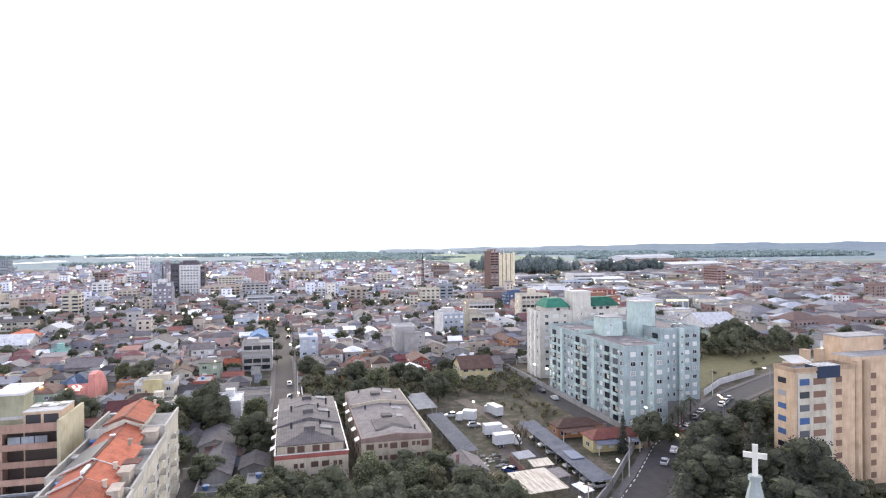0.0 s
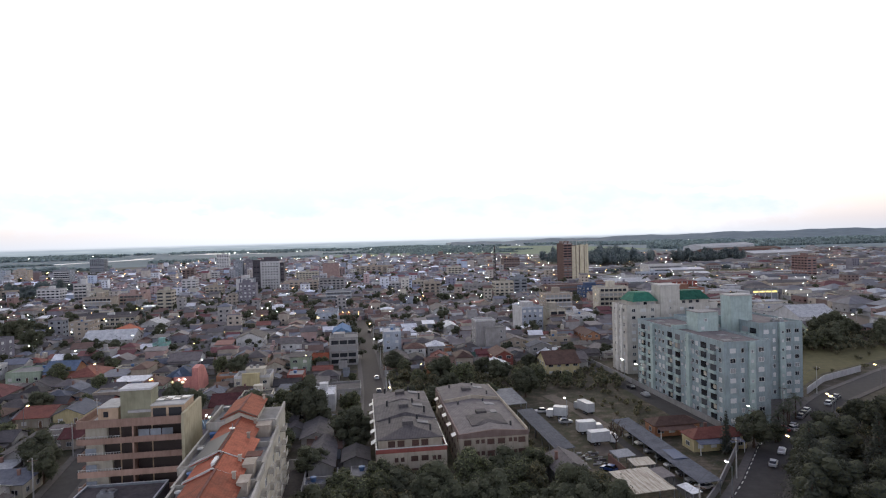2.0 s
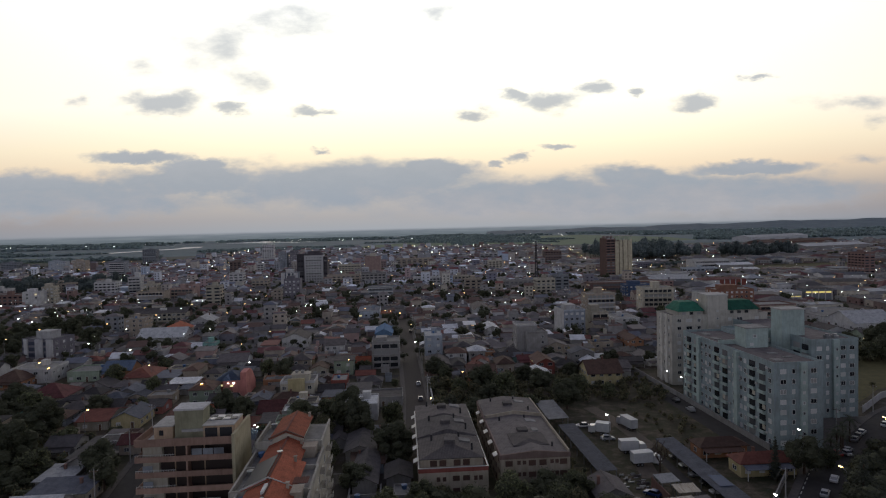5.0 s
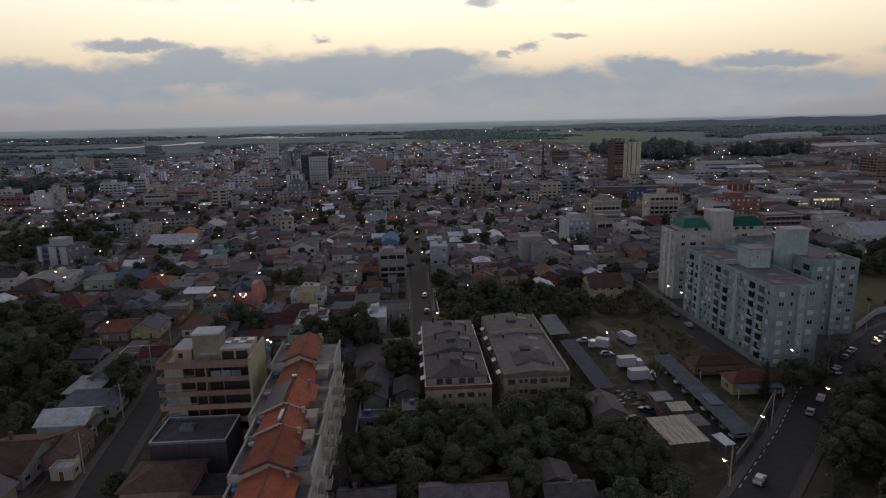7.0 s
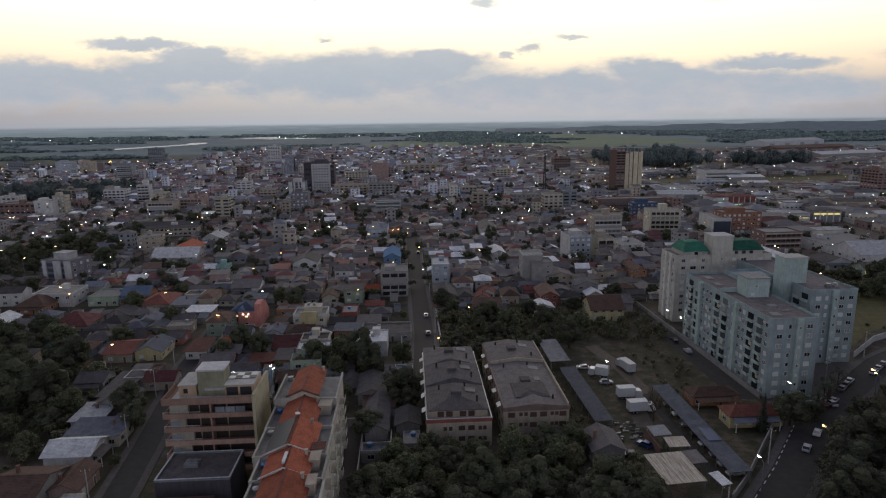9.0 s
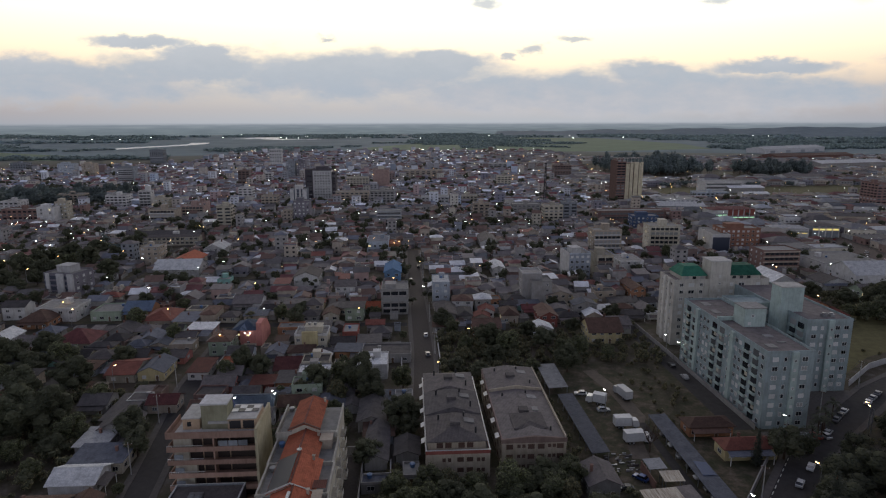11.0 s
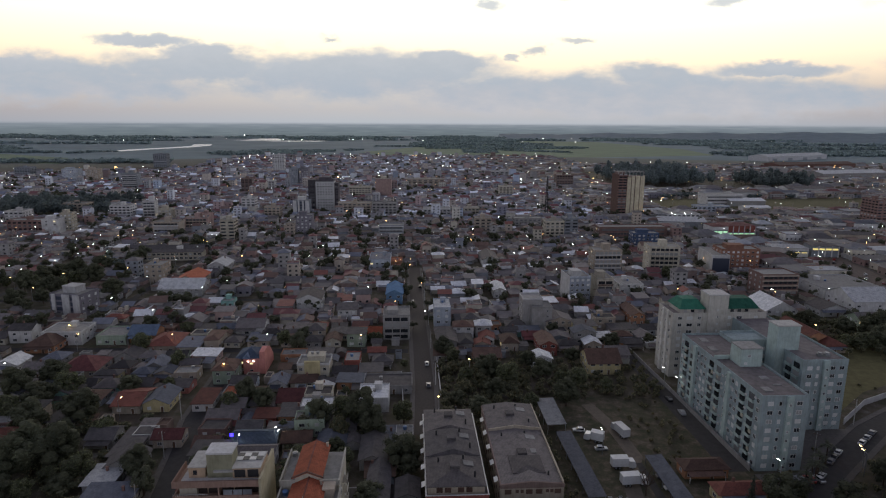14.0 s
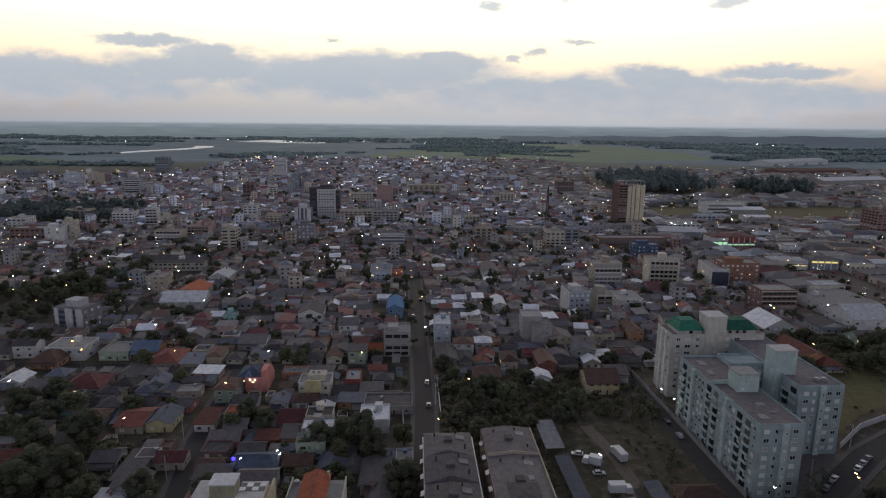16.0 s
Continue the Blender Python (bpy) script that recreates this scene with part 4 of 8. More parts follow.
def wall_run(line, h, t=0.2, mat=None, label="low plastered garden wall"):
    for (a, b), (c, d) in zip(line, line[1:]):
        L = math.hypot(c - a, d - b)
        g = Geo().box(0, L, -t / 2, t / 2, 0, h).box(-0.03, L + 0.03, -t / 2 - 0.04, t / 2 + 0.04, h, h + 0.08)
        ob = new("garden_wall", g.mesh("garden_wall", mat or wall_mat("grey")))
        ob.matrix_basis = at(a, b, 0, math.degrees(math.atan2(d - b, c - a)))
        tagged(ob, label, "wall", "garden walls")


wall_run([(-20.6, 74), (-20.6, 153), (-25.4, 153)], 2.4, label="stained tall wall along the alley")
wall_run([(93.4, 160), (92.6, 215), (91.5, 262)], 1.7, label="long pale boundary wall beside the apartment drive")
wall_run([(-13.3, 147), (-13.3, 140.2), (-11.0, 140.2)], 1.9, mat=wall_mat("white"), label="low whitewashed garden wall")
sheet("path", [(-13.8, 147.5), (-12.4, 147.5), (-12.4, 176), (-13.8, 176)], 0.045, PAVE, "narrow concrete path between the small houses", "path")
wall_run([(60, 113), (68, 121), (88, 144)], 2.0, label="grey yard wall along the road")
wall_run([(142, 187), (160, 201), (185, 212)], 2.2, mat=wall_mat("white"), label="pale wall around the apartment forecourt")
wall_run([(-66, 234), (-12, 234)], 2.2, mat=wall_mat("grey"), label="grey lot wall that meets the main street")
wall_run([(-12, 234), (-11, 205)], 2.2, mat=wall_mat("white"), label="pale lot wall along the main street")
wall_run([(3.2, 215), (3.0, 258)], 2.0, mat=wall_mat("white"), label="pale wall along the main street")


# ---- two long grey-roofed blocks ----
def low_hip(x0, x1, y0, y1, z, rise, front, back):
    """A low roof: eaves slab, then slopes up to a short ridge. front, back: how far the ridge keeps from each end."""
    lo = [(x0, y0, z), (x1, y0, z), (x1, y1, z), (x0, y1, z)]
    m = (x0 + x1) / 2
    return Geo().solid(lo, [(p, q, r + 0.16) for p, q, r in lo]).solid([(m + (p - m) * 0.99, q, r + 0.16) for p, q, r in lo], [(m - 0.3, y0 + front, z + rise), (m + 0.3, y0 + front, z + rise), (m + 0.3, y1 - back, z + rise), (m - 0.3, y1 - back, z + rise)])


def roof_clutter(roof, x, a, b, zt, rise):
    part("roof_hatch", Geo().box(-1.6, 1.0, (a + b) / 2 - 1.3, (a + b) / 2 + 1.3, zt + rise * 0.6, zt + rise + 0.75).mesh("roof_hatch", roof_mat("dark")), roof)
    for px_, py_ in ((x * 0.6, a + 3.5), (-x * 0.55, b - 3.5), (x * 0.3, b - 2.5)):
        part("vent", Geo().tube(px_, py_, zt + 0.2, zt + rise + 0.7, 0.26, 0.26).mesh("vent", BLACK), roof)
    za = zt + 0.16 + (rise - 0.16) * 0.55
    part("patch", Geo().solid([(x * 0.28, b - 6, za + 0.25), (x * 0.62, b - 6, za - 0.2), (x * 0.62, b - 3.6, za - 0.2), (x * 0.28, b - 3.6, za + 0.25)],
                              [(x * 0.28, b - 6, za + 0.45), (x * 0.62, b - 6, za + 0.0), (x * 0.62, b - 3.6, za + 0.0), (x * 0.28, b - 3.6, za + 0.45)]).mesh("patch", SLAB), roof, None, "paler patch on the roof")


def side_parts(ob, x, y, d, rows):
    for z in rows:
        for i in range(10):
            part("window", window_mesh(1.4, 1.1, brown=True), ob, pose(-x, -y + 2.6 + i * (d - 5.2) / 9, z, 0, 0, -90))
    for i in range(5):
        c = -y + 4 + i * 8.4
        part("awning", Geo().solid([(-x - 0.05, c, 8.0), (-x - 0.05, c + 2.4, 8.0), (-x - 1.1, c + 2.4, 7.5), (-x - 1.1, c, 7.5)],
                                  [(-x - 0.05, c, 8.1), (-x - 0.05, c + 2.4, 8.1), (-x - 1.1, c + 2.4, 7.6), (-x - 1.1, c, 7.6)]).mesh("awning", FRAME), ob)


def walkup_parapet(u0, u1, v0, v1):
    """The block with a set-back top storey behind a red parapet."""
    FOOT.append(((u0 + u1) / 2, (v0 + v1) / 2, (u1 - u0) / 2, (v1 - v0) / 2))
    w, d = u1 - u0, v1 - v0
    x, y = w / 2, d / 2
    ob = thing("walkup_block", at((u0 + u1) / 2, (v0 + v1) / 2), "long cream walk-up block with a red parapet and weathered grey roofs", "apartment block", "twin walk-up blocks")
    cream = material("walkup_cream", plaster((0.50, 0.44, 0.35)))
    part("wall", Geo().box(-x, x, -y, y, 0, 6.6).mesh("wall", cream), ob)
    part("parapet", rim(-x - 0.06, x + 0.06, -y - 0.06, y + 0.06, 6.6, 7.6).mesh("parapet", wall_mat("red")), ob, None, "brick-red parapet band")
    part("coping", rim(-x - 0.12, x + 0.12, -y - 0.12, y + 0.12, 7.6, 7.72, 0.34).mesh("coping", FRAME), ob, None, "white coping")
    part("terrace_floor", Geo().box(-x + 0.2, x - 0.2, -y + 0.2, y - 0.2, 6.6, 6.66).mesh("terrace_floor", SLAB), ob)
    part("top_storey", Geo().box(-x + 0.5, x - 1.0, -y + 1.6, y - 0.6, 6.66, 9.2).mesh("top_storey", cream), ob)
    cuts = (-y + 1.2, -y + 15.5, -y + 30, y - 0.3)
    for k in range(3):
        a, b = cuts[k], cuts[k + 1] - 0.05
        zt = 9.2 + (0.0, 0.3, 0.1)[k]
        roof = part("roof", low_hip(-x + 0.2, x - 0.6, a, b, zt, 1.7, 6.0 if k == 0 else 1.2, 1.2 if k < 2 else 5.0).mesh("roof", roof_mat("grey" if k != 1 else "dark")), ob)
        roof_clutter(roof, x, a, b, zt, 1.7)
    for i, along in enumerate((-4.6, -2.4, 1.0, 3.2)):
        part("window", window_mesh(1.5, 1.3, brown=True), ob, pose(along, -y + 1.6, 7.5))
    for z in (1.0, 3.9):
        for ww, along in ((0.7, -x + 4.6), (0.7, -x + 6.0), (1.5, -x + 8.8), (1.5, x - 5.2), (0.7, x - 3.0), (0.7, x - 1.8)):
            part("window", window_mesh(ww, 1.1 if ww > 1 else 0.9, brown=True), ob, pose(along, -y, z + 0.6))
    side_parts(ob, x, y, d, (1.2, 4.2))


def walkup_fascia(u0, u1, v0, v1):
    """The block with a deep brown fascia under low gables."""
    FOOT.append(((u0 + u1) / 2, (v0 + v1) / 2, (u1 - u0) / 2, (v1 - v0) / 2))
    w, d = u1 - u0, v1 - v0
    x, y = w / 2, d / 2
    ob = thing("walkup_block", at((u0 + u1) / 2, (v0 + v1) / 2), "long cream walk-up block with brown fascia and grey roofs", "apartment block", "twin walk-up blocks")
    cream = material("walkup_cream", plaster((0.50, 0.44, 0.35)))
    part("wall", Geo().box(-x, x, -y, y, 0, 8.3).mesh("wall", cream), ob)
    ring = [(-x - 0.15, 8.3), (x + 0.15, 8.3), (x + 0.15, 9.35), (0, 10.1), (-x - 0.15, 9.35)]
    part("fascia", Geo().solid([(p, -y + 0.35, q) for p, q in ring], [(p, -y - 0.15, q) for p, q in ring]).mesh("fascia", wall_mat("umber")), ob, None, "dark brown low gable fascia")
    part("side_parapet", Geo().box(x - 0.3, x, -y + 0.36, y, 8.3, 9.9).mesh("side_parapet", cream), ob)
    part("side_band", Geo().box(-x - 0.1, -x + 0.2, -y + 0.36, y, 8.3, 9.4).mesh("side_band", wall_mat("umber")), ob)
    mid = y - 17
    for k, (a, b, zt) in enumerate(((-y + 0.36, mid - 0.1, 9.0), (mid + 0.3, y - 0.1, 9.5))):
        g = Geo()
        lo, hi = 0.0, 1.0
        ring = [(-x + 0.22, zt), (x - 0.32, zt), (x - 0.32, zt + 0.2), (0, zt + 1.15), (-x + 0.22, zt + 0.2)]
        g.solid([(p, b, q) for p, q in ring], [(p, a, q) for p, q in ring])
        roof = part("roof", g.mesh("roof", roof_mat("grey")), ob)
        roof_clutter(roof, x, a, b, zt, 1.0)
        if k == 0:
            part("roof_ridge", low_hip(-4.5, 4.5, a + 4, a + 13, zt + 0.75, 0.75, 3, 1.2).mesh("roof_ridge", roof_mat("grey")), roof)
            part("skylight", Geo().box(2.4, 4.0, a + 14, a + 16.4, zt + 0.6, zt + 1.0).mesh("skylight", SLAB), roof)
    ring = [(-x + 0.3, 8.4), (x - 0.3, 8.4), (x - 0.3, 10.0), (0, 11.1), (-x + 0.3, 10.0)]
    part("step_gable", Geo().solid([(p, mid + 0.28, q) for p, q in ring], [(p, mid - 0.08, q) for p, q in ring]).mesh("step_gable", cream), ob)
    for z in (0.9, 3.8, 6.6):
        for ww, along in ((1.6, -x + 2.0), (0.7, -x + 4.4), (0.7, -x + 5.7), (1.6, -x + 7.6), (1.6, 1.8), (0.7, 4.0), (0.7, 5.2), (1.6, x - 1.6)):
            part("window", window_mesh(ww, 1.2 if ww > 1 else 0.8, brown=True), ob, pose(along, -y, z + (0 if ww > 1 else 0.35)))
    side_parts(ob, x, y, d, (1.2, 4.0, 6.8))
    for z in (1.2, 4.0, 6.8):
        for i in range(8):
            part("window", window_mesh(1.4, 1.1, brown=True), ob, pose(x, -y + 3 + i * (d - 6) / 7, z, 0, 0, 90))


def rim(x0, x1, y0, y1, z0, z1, t=0.25):
    return Geo().box(x0, x1, y0, y0 + t, z0, z1).box(x0, x1, y1 - t, y1, z0, z1).box(x0, x0 + t, y0 + t, y1 - t, z0, z1).box(x1 - t, x1, y0 + t, y1 - t, z0, z1)


walkup_parapet(-4.2, 12.2, 140.5, 185.5)
walkup_fascia(15.4, 32.2, 142.0, 187.5)

# ---- the tall blocks by the yard ----
TEAL = material("grey_teal_plaster", plaster((0.31, 0.38, 0.39), spread=(0.97, 1.0)))
TEAL2 = material("pale_teal_plaster", plaster((0.42, 0.52, 0.50), spread=(0.97, 1.0)))
STONE = material("pale_stone_plaster", plaster((0.52, 0.50, 0.45), spread=(0.97, 1.0)))
GREENROOF = material("green_sheet_roof", roofing((0.035, 0.145, 0.10)))


def tall_block(u0, u1, v0, v1, h, mat, label, steps=()):
    FOOT.append(((u0 + u1) / 2, (v0 + v1) / 2, (u1 - u0) / 2 + 1, (v1 - v0) / 2 + 1))
    ob = thing("apartment_building", at(u0, v0), label, "apartment block", "tall blocks beside the truck yard")
    w, d = u1 - u0, v1 - v0
    part("wall", Geo().box(0, w, 0, d, 0, h).mesh("wall", mat), ob)
    part("roof", Geo().box(0.25, w - 0.25, 0.25, d - 0.25, h, h + 0.12).mesh("roof", material("brown_roof_felt", plain((0.185, 0.165, 0.165), 0.9, grain=0.5, amount=0.8))), ob)
    part("parapet", rim(-0.05, w + 0.05, -0.05, d + 0.05, h, h + 0.8).mesh("parapet", mat), ob)
    return ob


def room_window(ob, x, y, z, rz, w=1.5, h=1.2):
    return part("window", window_mesh(w, h, False, random.random() < 0.5), ob, pose(x, y, z, 0, 0, rz))


def bay(ob, y0, y1, z, fh):
    """A recessed balcony on the long side: dark opening, floor slab, front and rail."""
    g = Geo().box(-0.06, 0.02, y0, y1, z + 0.05, z + fh - 0.35, 0)
    part("balcony_window", g.mesh("balcony_window", GLASS), ob)
    b = Geo().box(-0.7, -0.07, y0 - 0.1, y1 + 0.1, z - 0.14, z).box(-0.7, -0.62, y0 - 0.1, y1 + 0.1, z, z + 0.85).box(-0.7, -0.07, y0 - 0.1, y0, z, z + 0.85).box(-0.7, -0.07, y1, y1 + 0.1, z, z + 0.85)
    part("balcony", b.mesh("balcony", TEAL2), ob)


def teal_block():
    u0, u1, v0, v1, h, fh = 94.8, 109.0, 160.0, 214.0, 23.6, 2.85
    w, d = u1 - u0, v1 - v0
    ob = tall_block(u0, u1, v0, v1, h, TEAL, "grey-teal apartment block of eight storeys with stacked balconies")
    for s in range(8):
        z = 0.35 + s * fh
        for y0 in (4.0, 9.0, 24.0, 29.0, 43.0, 48.0):
            bay(ob, y0, y0 + 3.0, z, fh)
        for y in (2.0, 14.2, 16.4, 20.4, 35.0, 37.5, 40.4, 52.6):
            room_window(ob, 0, y, z + 0.9, -90, 1.2)
        for x, ww in ((2.6, 1.6), (5.6, 0.8), (11.4, 1.6)):
            room_window(ob, x, 0, z + 0.9, 0, ww)
        room_window(ob, 8.2, -0.7, z + 0.9, 0, 0.6, 0.7)
    part("pier", Geo().box(7.3, 9.2, -0.7, 0, 0, h + 0.6).mesh("pier", TEAL2), ob)
    for y in (18.2, 41.8):
        part("pier", Geo().box(-0.9, 0, y - 0.9, y + 0.9, 0, h + 0.4).mesh("pier", TEAL2), ob)
    part("stair_head", Geo().box(5.6, 12.8, 23, 29.6, h + 0.12, h + 6.2).mesh("stair_head", TEAL2), ob)
    part("stair_head_roof", Geo().box(5.4, 13.0, 22.8, 29.8, h + 6.2, h + 6.5).mesh("stair_head_roof", SLAB), ob)
    room_window(ob, 8.4, 23, h + 3.4, 0, 0.9, 0.8)
    room_window(ob, 7.4, 23, h + 0.8, 0, 0.9, 0.8)
    part("roof_step", Geo().box(0.3, w - 0.3, 29.7, 30.2, h + 0.12, h + 1.5).mesh("roof_step", TEAL2), ob)
    for x0, y0, y1 in ((3, 4, 7), (3, 37, 41), (7, 13, 15), (4, 46, 50), (8, 8, 9)):
        part("roof_cover", Geo().box(x0, x0 + 2.6, y0, y1, h + 0.12, h + 0.42).mesh("roof_cover", SLAB), ob)
    units = random.Random(31)
    box_ = Geo().box(-0.34, 0, -0.42, 0.42, 0, 0.6).tube(-0.36, 0, 0.1, 0.5, 0.05, 0.05, 6).mesh("air_conditioner", wall_mat("white"))
    blind = Geo().box(-0.1, -0.062, -0.72, 0.72, 0, 1.25).mesh("blind", wall_mat("cream"))
    for s in range(8):
        for y in (3.2, 8.2, 13.0, 17.0, 22.6, 28.2, 33.4, 36.2, 39.2, 42.9, 47.4, 51.8):
            if units.random() < 0.42:
                part("air_conditioner", box_, ob, pose(-0.01, y + units.uniform(-0.2, 0.2), 0.35 + s * fh + units.choice((0.3, 0.35, 1.7))))
        for y0 in (4.0, 9.0, 24.0, 29.0, 43.0, 48.0):
            if units.random() < 0.4:
                part("blind", blind, ob, pose(0, y0 + units.choice((0.75, 2.2)), 0.35 + s * fh + 1.1))
    part("link", Geo().box(w, w + 13.5, 44, 54, 0, h + 1.0).mesh("link", TEAL), ob)
    part("link_parapet", rim(w + 0.06, w + 13.5, 43.95, 54, h + 1.0, h + 1.7).mesh("link_parapet", TEAL), ob)
    for s in range(8):
        for x, ww in ((w + 2.2, 1.5), (w + 5.2, 1.8), (w + 8.6, 1.2), (w + 11.6, 1.5)):
            room_window(ob, x, 44, 1.2 + s * fh, 0, ww)


def teal_back():
    u0, u1, v0, v1, h, fh = 122.5, 138.2, 184.0, 236.0, 24.6, 2.85
    ob = tall_block(u0, u1, v0, v1, h, TEAL, "grey-teal apartment block of eight storeys with a rooftop stair tower")
    for s in range(8):
        z = 0.9 + s * fh
        for x, ww in ((2.6, 1.6), (5.4, 0.8), (10.6, 1.5), (13.6, 1.5)):
            room_window(ob, x, 0, z + 0.9, 0, ww)
        room_window(ob, 8.0, -0.8, z + 0.9, 0, 0.6, 0.7)
        if s > 3:
            for y0 in (1.4, 5.6):
                bay(ob, y0, y0 + 3.2, z, fh)
            for y in (20, 24, 28, 33):
                room_window(ob, 0, y, z + 0.9, -90, 1.3)
    part("pier", Geo().box(7.0, 9.0, -0.8, 0, 0, h + 0.6).mesh("pier", TEAL2), ob)
    part("stair_tower", Geo().box(-3.0, 5.0, 10.5, 16.4, 0, h + 8.8).mesh("stair_tower", TEAL2), ob)
    part("stair_tower_roof", Geo().box(-3.2, 5.2, 10.3, 16.6, h + 8.8, h + 9.2).mesh("stair_tower_roof", PALE), ob)
    for x0, y0 in ((8, 4), (10.5, 4), (9, 24)):
        part("roof_fan", Geo().box(x0, x0 + 1.6, y0, y0 + 1.6, h + 0.12, h + 1.0).tube(x0 + 0.8, y0 + 0.8, h + 1.0, h + 1.5, 0.7, 0.7).mesh("roof_fan", METAL), ob)


def stone_block():
    u0, u1, v0, v1, h, fh = 97.6, 136.5, 229.5, 243.5, 26.6, 2.9
    w, d = u1 - u0, v1 - v0
    ob = tall_block(u0, u1, v0, v1, h, STONE, "pale cream apartment block with green pitched roofs and a stair tower")
    for s in range(9):
        z = 0.5 + s * fh
        for y in (2.5, 6.5, 11.0):
            room_window(ob, 0, y, z + 0.9, -90, 1.0)
        for x, ww in ((3.0, 1.4), (7.0, 2.2), (11.0, 1.2), (23.5, 1.2), (27.5, 2.2), (34.5, 1.4)):
            room_window(ob, x, 0, z + 0.9, 0, ww)
    for y in (4.5, 9.0):
        part("pier", Geo().box(-0.5, 0, y - 0.7, y + 0.7, 0, h + 0.5).mesh("pier", material("white_paint", plaster((0.66, 0.65, 0.60)))), ob)
    for x0, x1 in ((3.0, 14.0), (22.5, 36.5)):
        part("attic", Geo().box(x0 + 0.6, x1 - 0.6, 1.6, d - 1.4, h + 0.12, h + 2.0).mesh("attic", STONE), ob)
        a = [(x0, 0.9, h + 2.0), (x1, 0.9, h + 2.0), (x1, d - 0.7, h + 2.0), (x0, d - 0.7, h + 2.0)]
        b = [(x0 + 2.4, 4.4, h + 5.4), (x1 - 2.4, 4.4, h + 5.4), (x1 - 2.4, d - 4.2, h + 5.4), (x0 + 2.4, d - 4.2, h + 5.4)]
        part("roof", Geo().solid(a, b).mesh("roof", GREENROOF), ob, None, "green sheet hipped roof")
        for i in range(3):
            part("dormer", Geo().box(x0 + 2 + i * 3, x0 + 3.4 + i * 3, 1.5, 1.7, h + 0.6, h + 1.7).mesh("dormer", GLASS), ob)
    part("stair_tower", Geo().box(14.2, 22.3, -0.6, 7, 0, h + 8.0).mesh("stair_tower", STONE), ob)
    part("stair_tower_roof", Geo().box(14.0, 22.5, -0.8, 7.2, h + 8.0, h + 8.5).mesh("stair_tower_roof", PALE), ob)
    for s in range(10):
        room_window(ob, 18.2, -0.6, 2.2 + s * fh, 0, 0.7, 0.7)


teal_block()
teal_back()
stone_block()


# ---- tan block behind the church, and the spire ----
def tan_block():
    u0, v0, h, fh = 104.2, 108.0, 26.6, 2.8
    FOOT.append((u0 + 16, v0 + 8, 17, 9))
    ob = thing("apartment_building", at(u0, v0), "tan apartment tower with blue-shaded windows and rooftop pergola", "apartment block")
    part("wall", Geo().box(0, 16.4, 0, 5.4, 0, h).mesh("wall", TAN2), ob)
    part("rear_wall", Geo().box(7.5, 16.4, 5.4, 11, 0, h).mesh("rear_wall", TAN2), ob)
    part("wing", Geo().box(16.4, 32, 0.8, 6.4, 0, h + 2.2).box(20.4, 32, 6.42, 12, 0, h + 5.6).mesh("wing", TAN2), ob)
    part("front_panel", Geo().box(0.9, 10.2, -0.25, 0, 0, h - 0.4).mesh("front_panel", CREAM), ob, None, "cream front panel")
    for k in range(2):
        part("pier", Geo().tube(17.6 + 2.4 * k, 0.6, 0, h + 1.6, 1.0, 1.0, 12).mesh("pier", TAN2), ob)
    shade = material("blue_blind", plain((0.03, 0.075, 0.19), 0.5))
    brown = material("brown_shutter", plain((0.16, 0.09, 0.06), 0.6))
    for s in range(9):
        z = 0.8 + s * fh
        part("window", Geo().box(1.4, 3.9, -0.32, -0.24, z + 0.5, z + 1.9).mesh("window", shade if s in (8, 5) else GLASS), ob)
        part("window", Geo().box(5.0, 8.2, -0.32, -0.24, z + 0.5, z + 1.9).mesh("window", brown), ob)
        part("window", Geo().box(11.2, 12.8, -0.06, 0.01, z + 0.6, z + 1.9).mesh("window", brown), ob)
        part("window", Geo().box(21.5, 23.2, 0.74, 0.81, z + 0.6, z + 1.9).mesh("window", brown), ob)
        part("window", Geo().box(26, 28, 0.74, 0.81, z + 0.6, z + 1.9).mesh("window", GLASS), ob)
        part("window", Geo().box(-0.07, 0.01, 2.0, 4.2, z + 0.6, z + 1.8).mesh("window", shade if s in (4, 5, 6) else GLASS), ob)
    part("parapet", rim(-0.1, 16.4, -0.3, 5.5, h, h + 0.9).mesh("parapet", TAN2), ob)
    part("roof", Geo().box(0.3, 16.2, 0.1, 5.2, h, h + 0.1).mesh("roof", SLAB), ob)
    part("roof", Geo().box(7.6, 16.3, 5.5, 10.9, h, h + 0.1).mesh("roof", SLAB), ob)
    part("roof", Geo().box(16.5, 31.9, 0.9, 6.3, h + 2.2, h + 2.35).box(20.3, 32.1, 6.3, 12.1, h + 5.6, h + 5.9).mesh("roof", SLAB), ob)
    part("glass_bay", Geo().box(6.0, 12.0, -0.4, 3, h - 1.6, h + 1.0).mesh("glass_bay", material("blue_glass", plain((0.02, 0.035, 0.07), 0.3))), ob, None, "dark blue glazed rooftop bay")
    for k in range(6):
        part("glazing_bar", Geo().box(6.0 + 1.12 * k, 6.3 + 1.12 * k, -0.45, 2.9, h + 1.0, h + 1.12).mesh("glazing_bar", FRAME), ob)
    slats = Geo()
    for i in range(7):
        slats.solid([(1.0 + 0.75 * i, 1, h + 1.6), (1.3 + 0.75 * i, 1, h + 1.6), (1.3 + 0.75 * i, 5, h + 2.6), (1.0 + 0.75 * i, 5, h + 2.6)],
                    [(1.0 + 0.75 * i, 1, h + 1.7), (1.3 + 0.75 * i, 1, h + 1.7), (1.3 + 0.75 * i, 5, h + 2.7), (1.0 + 0.75 * i, 5, h + 2.7)])
    part("pergola", slats.mesh("pergola", FRAME), ob)
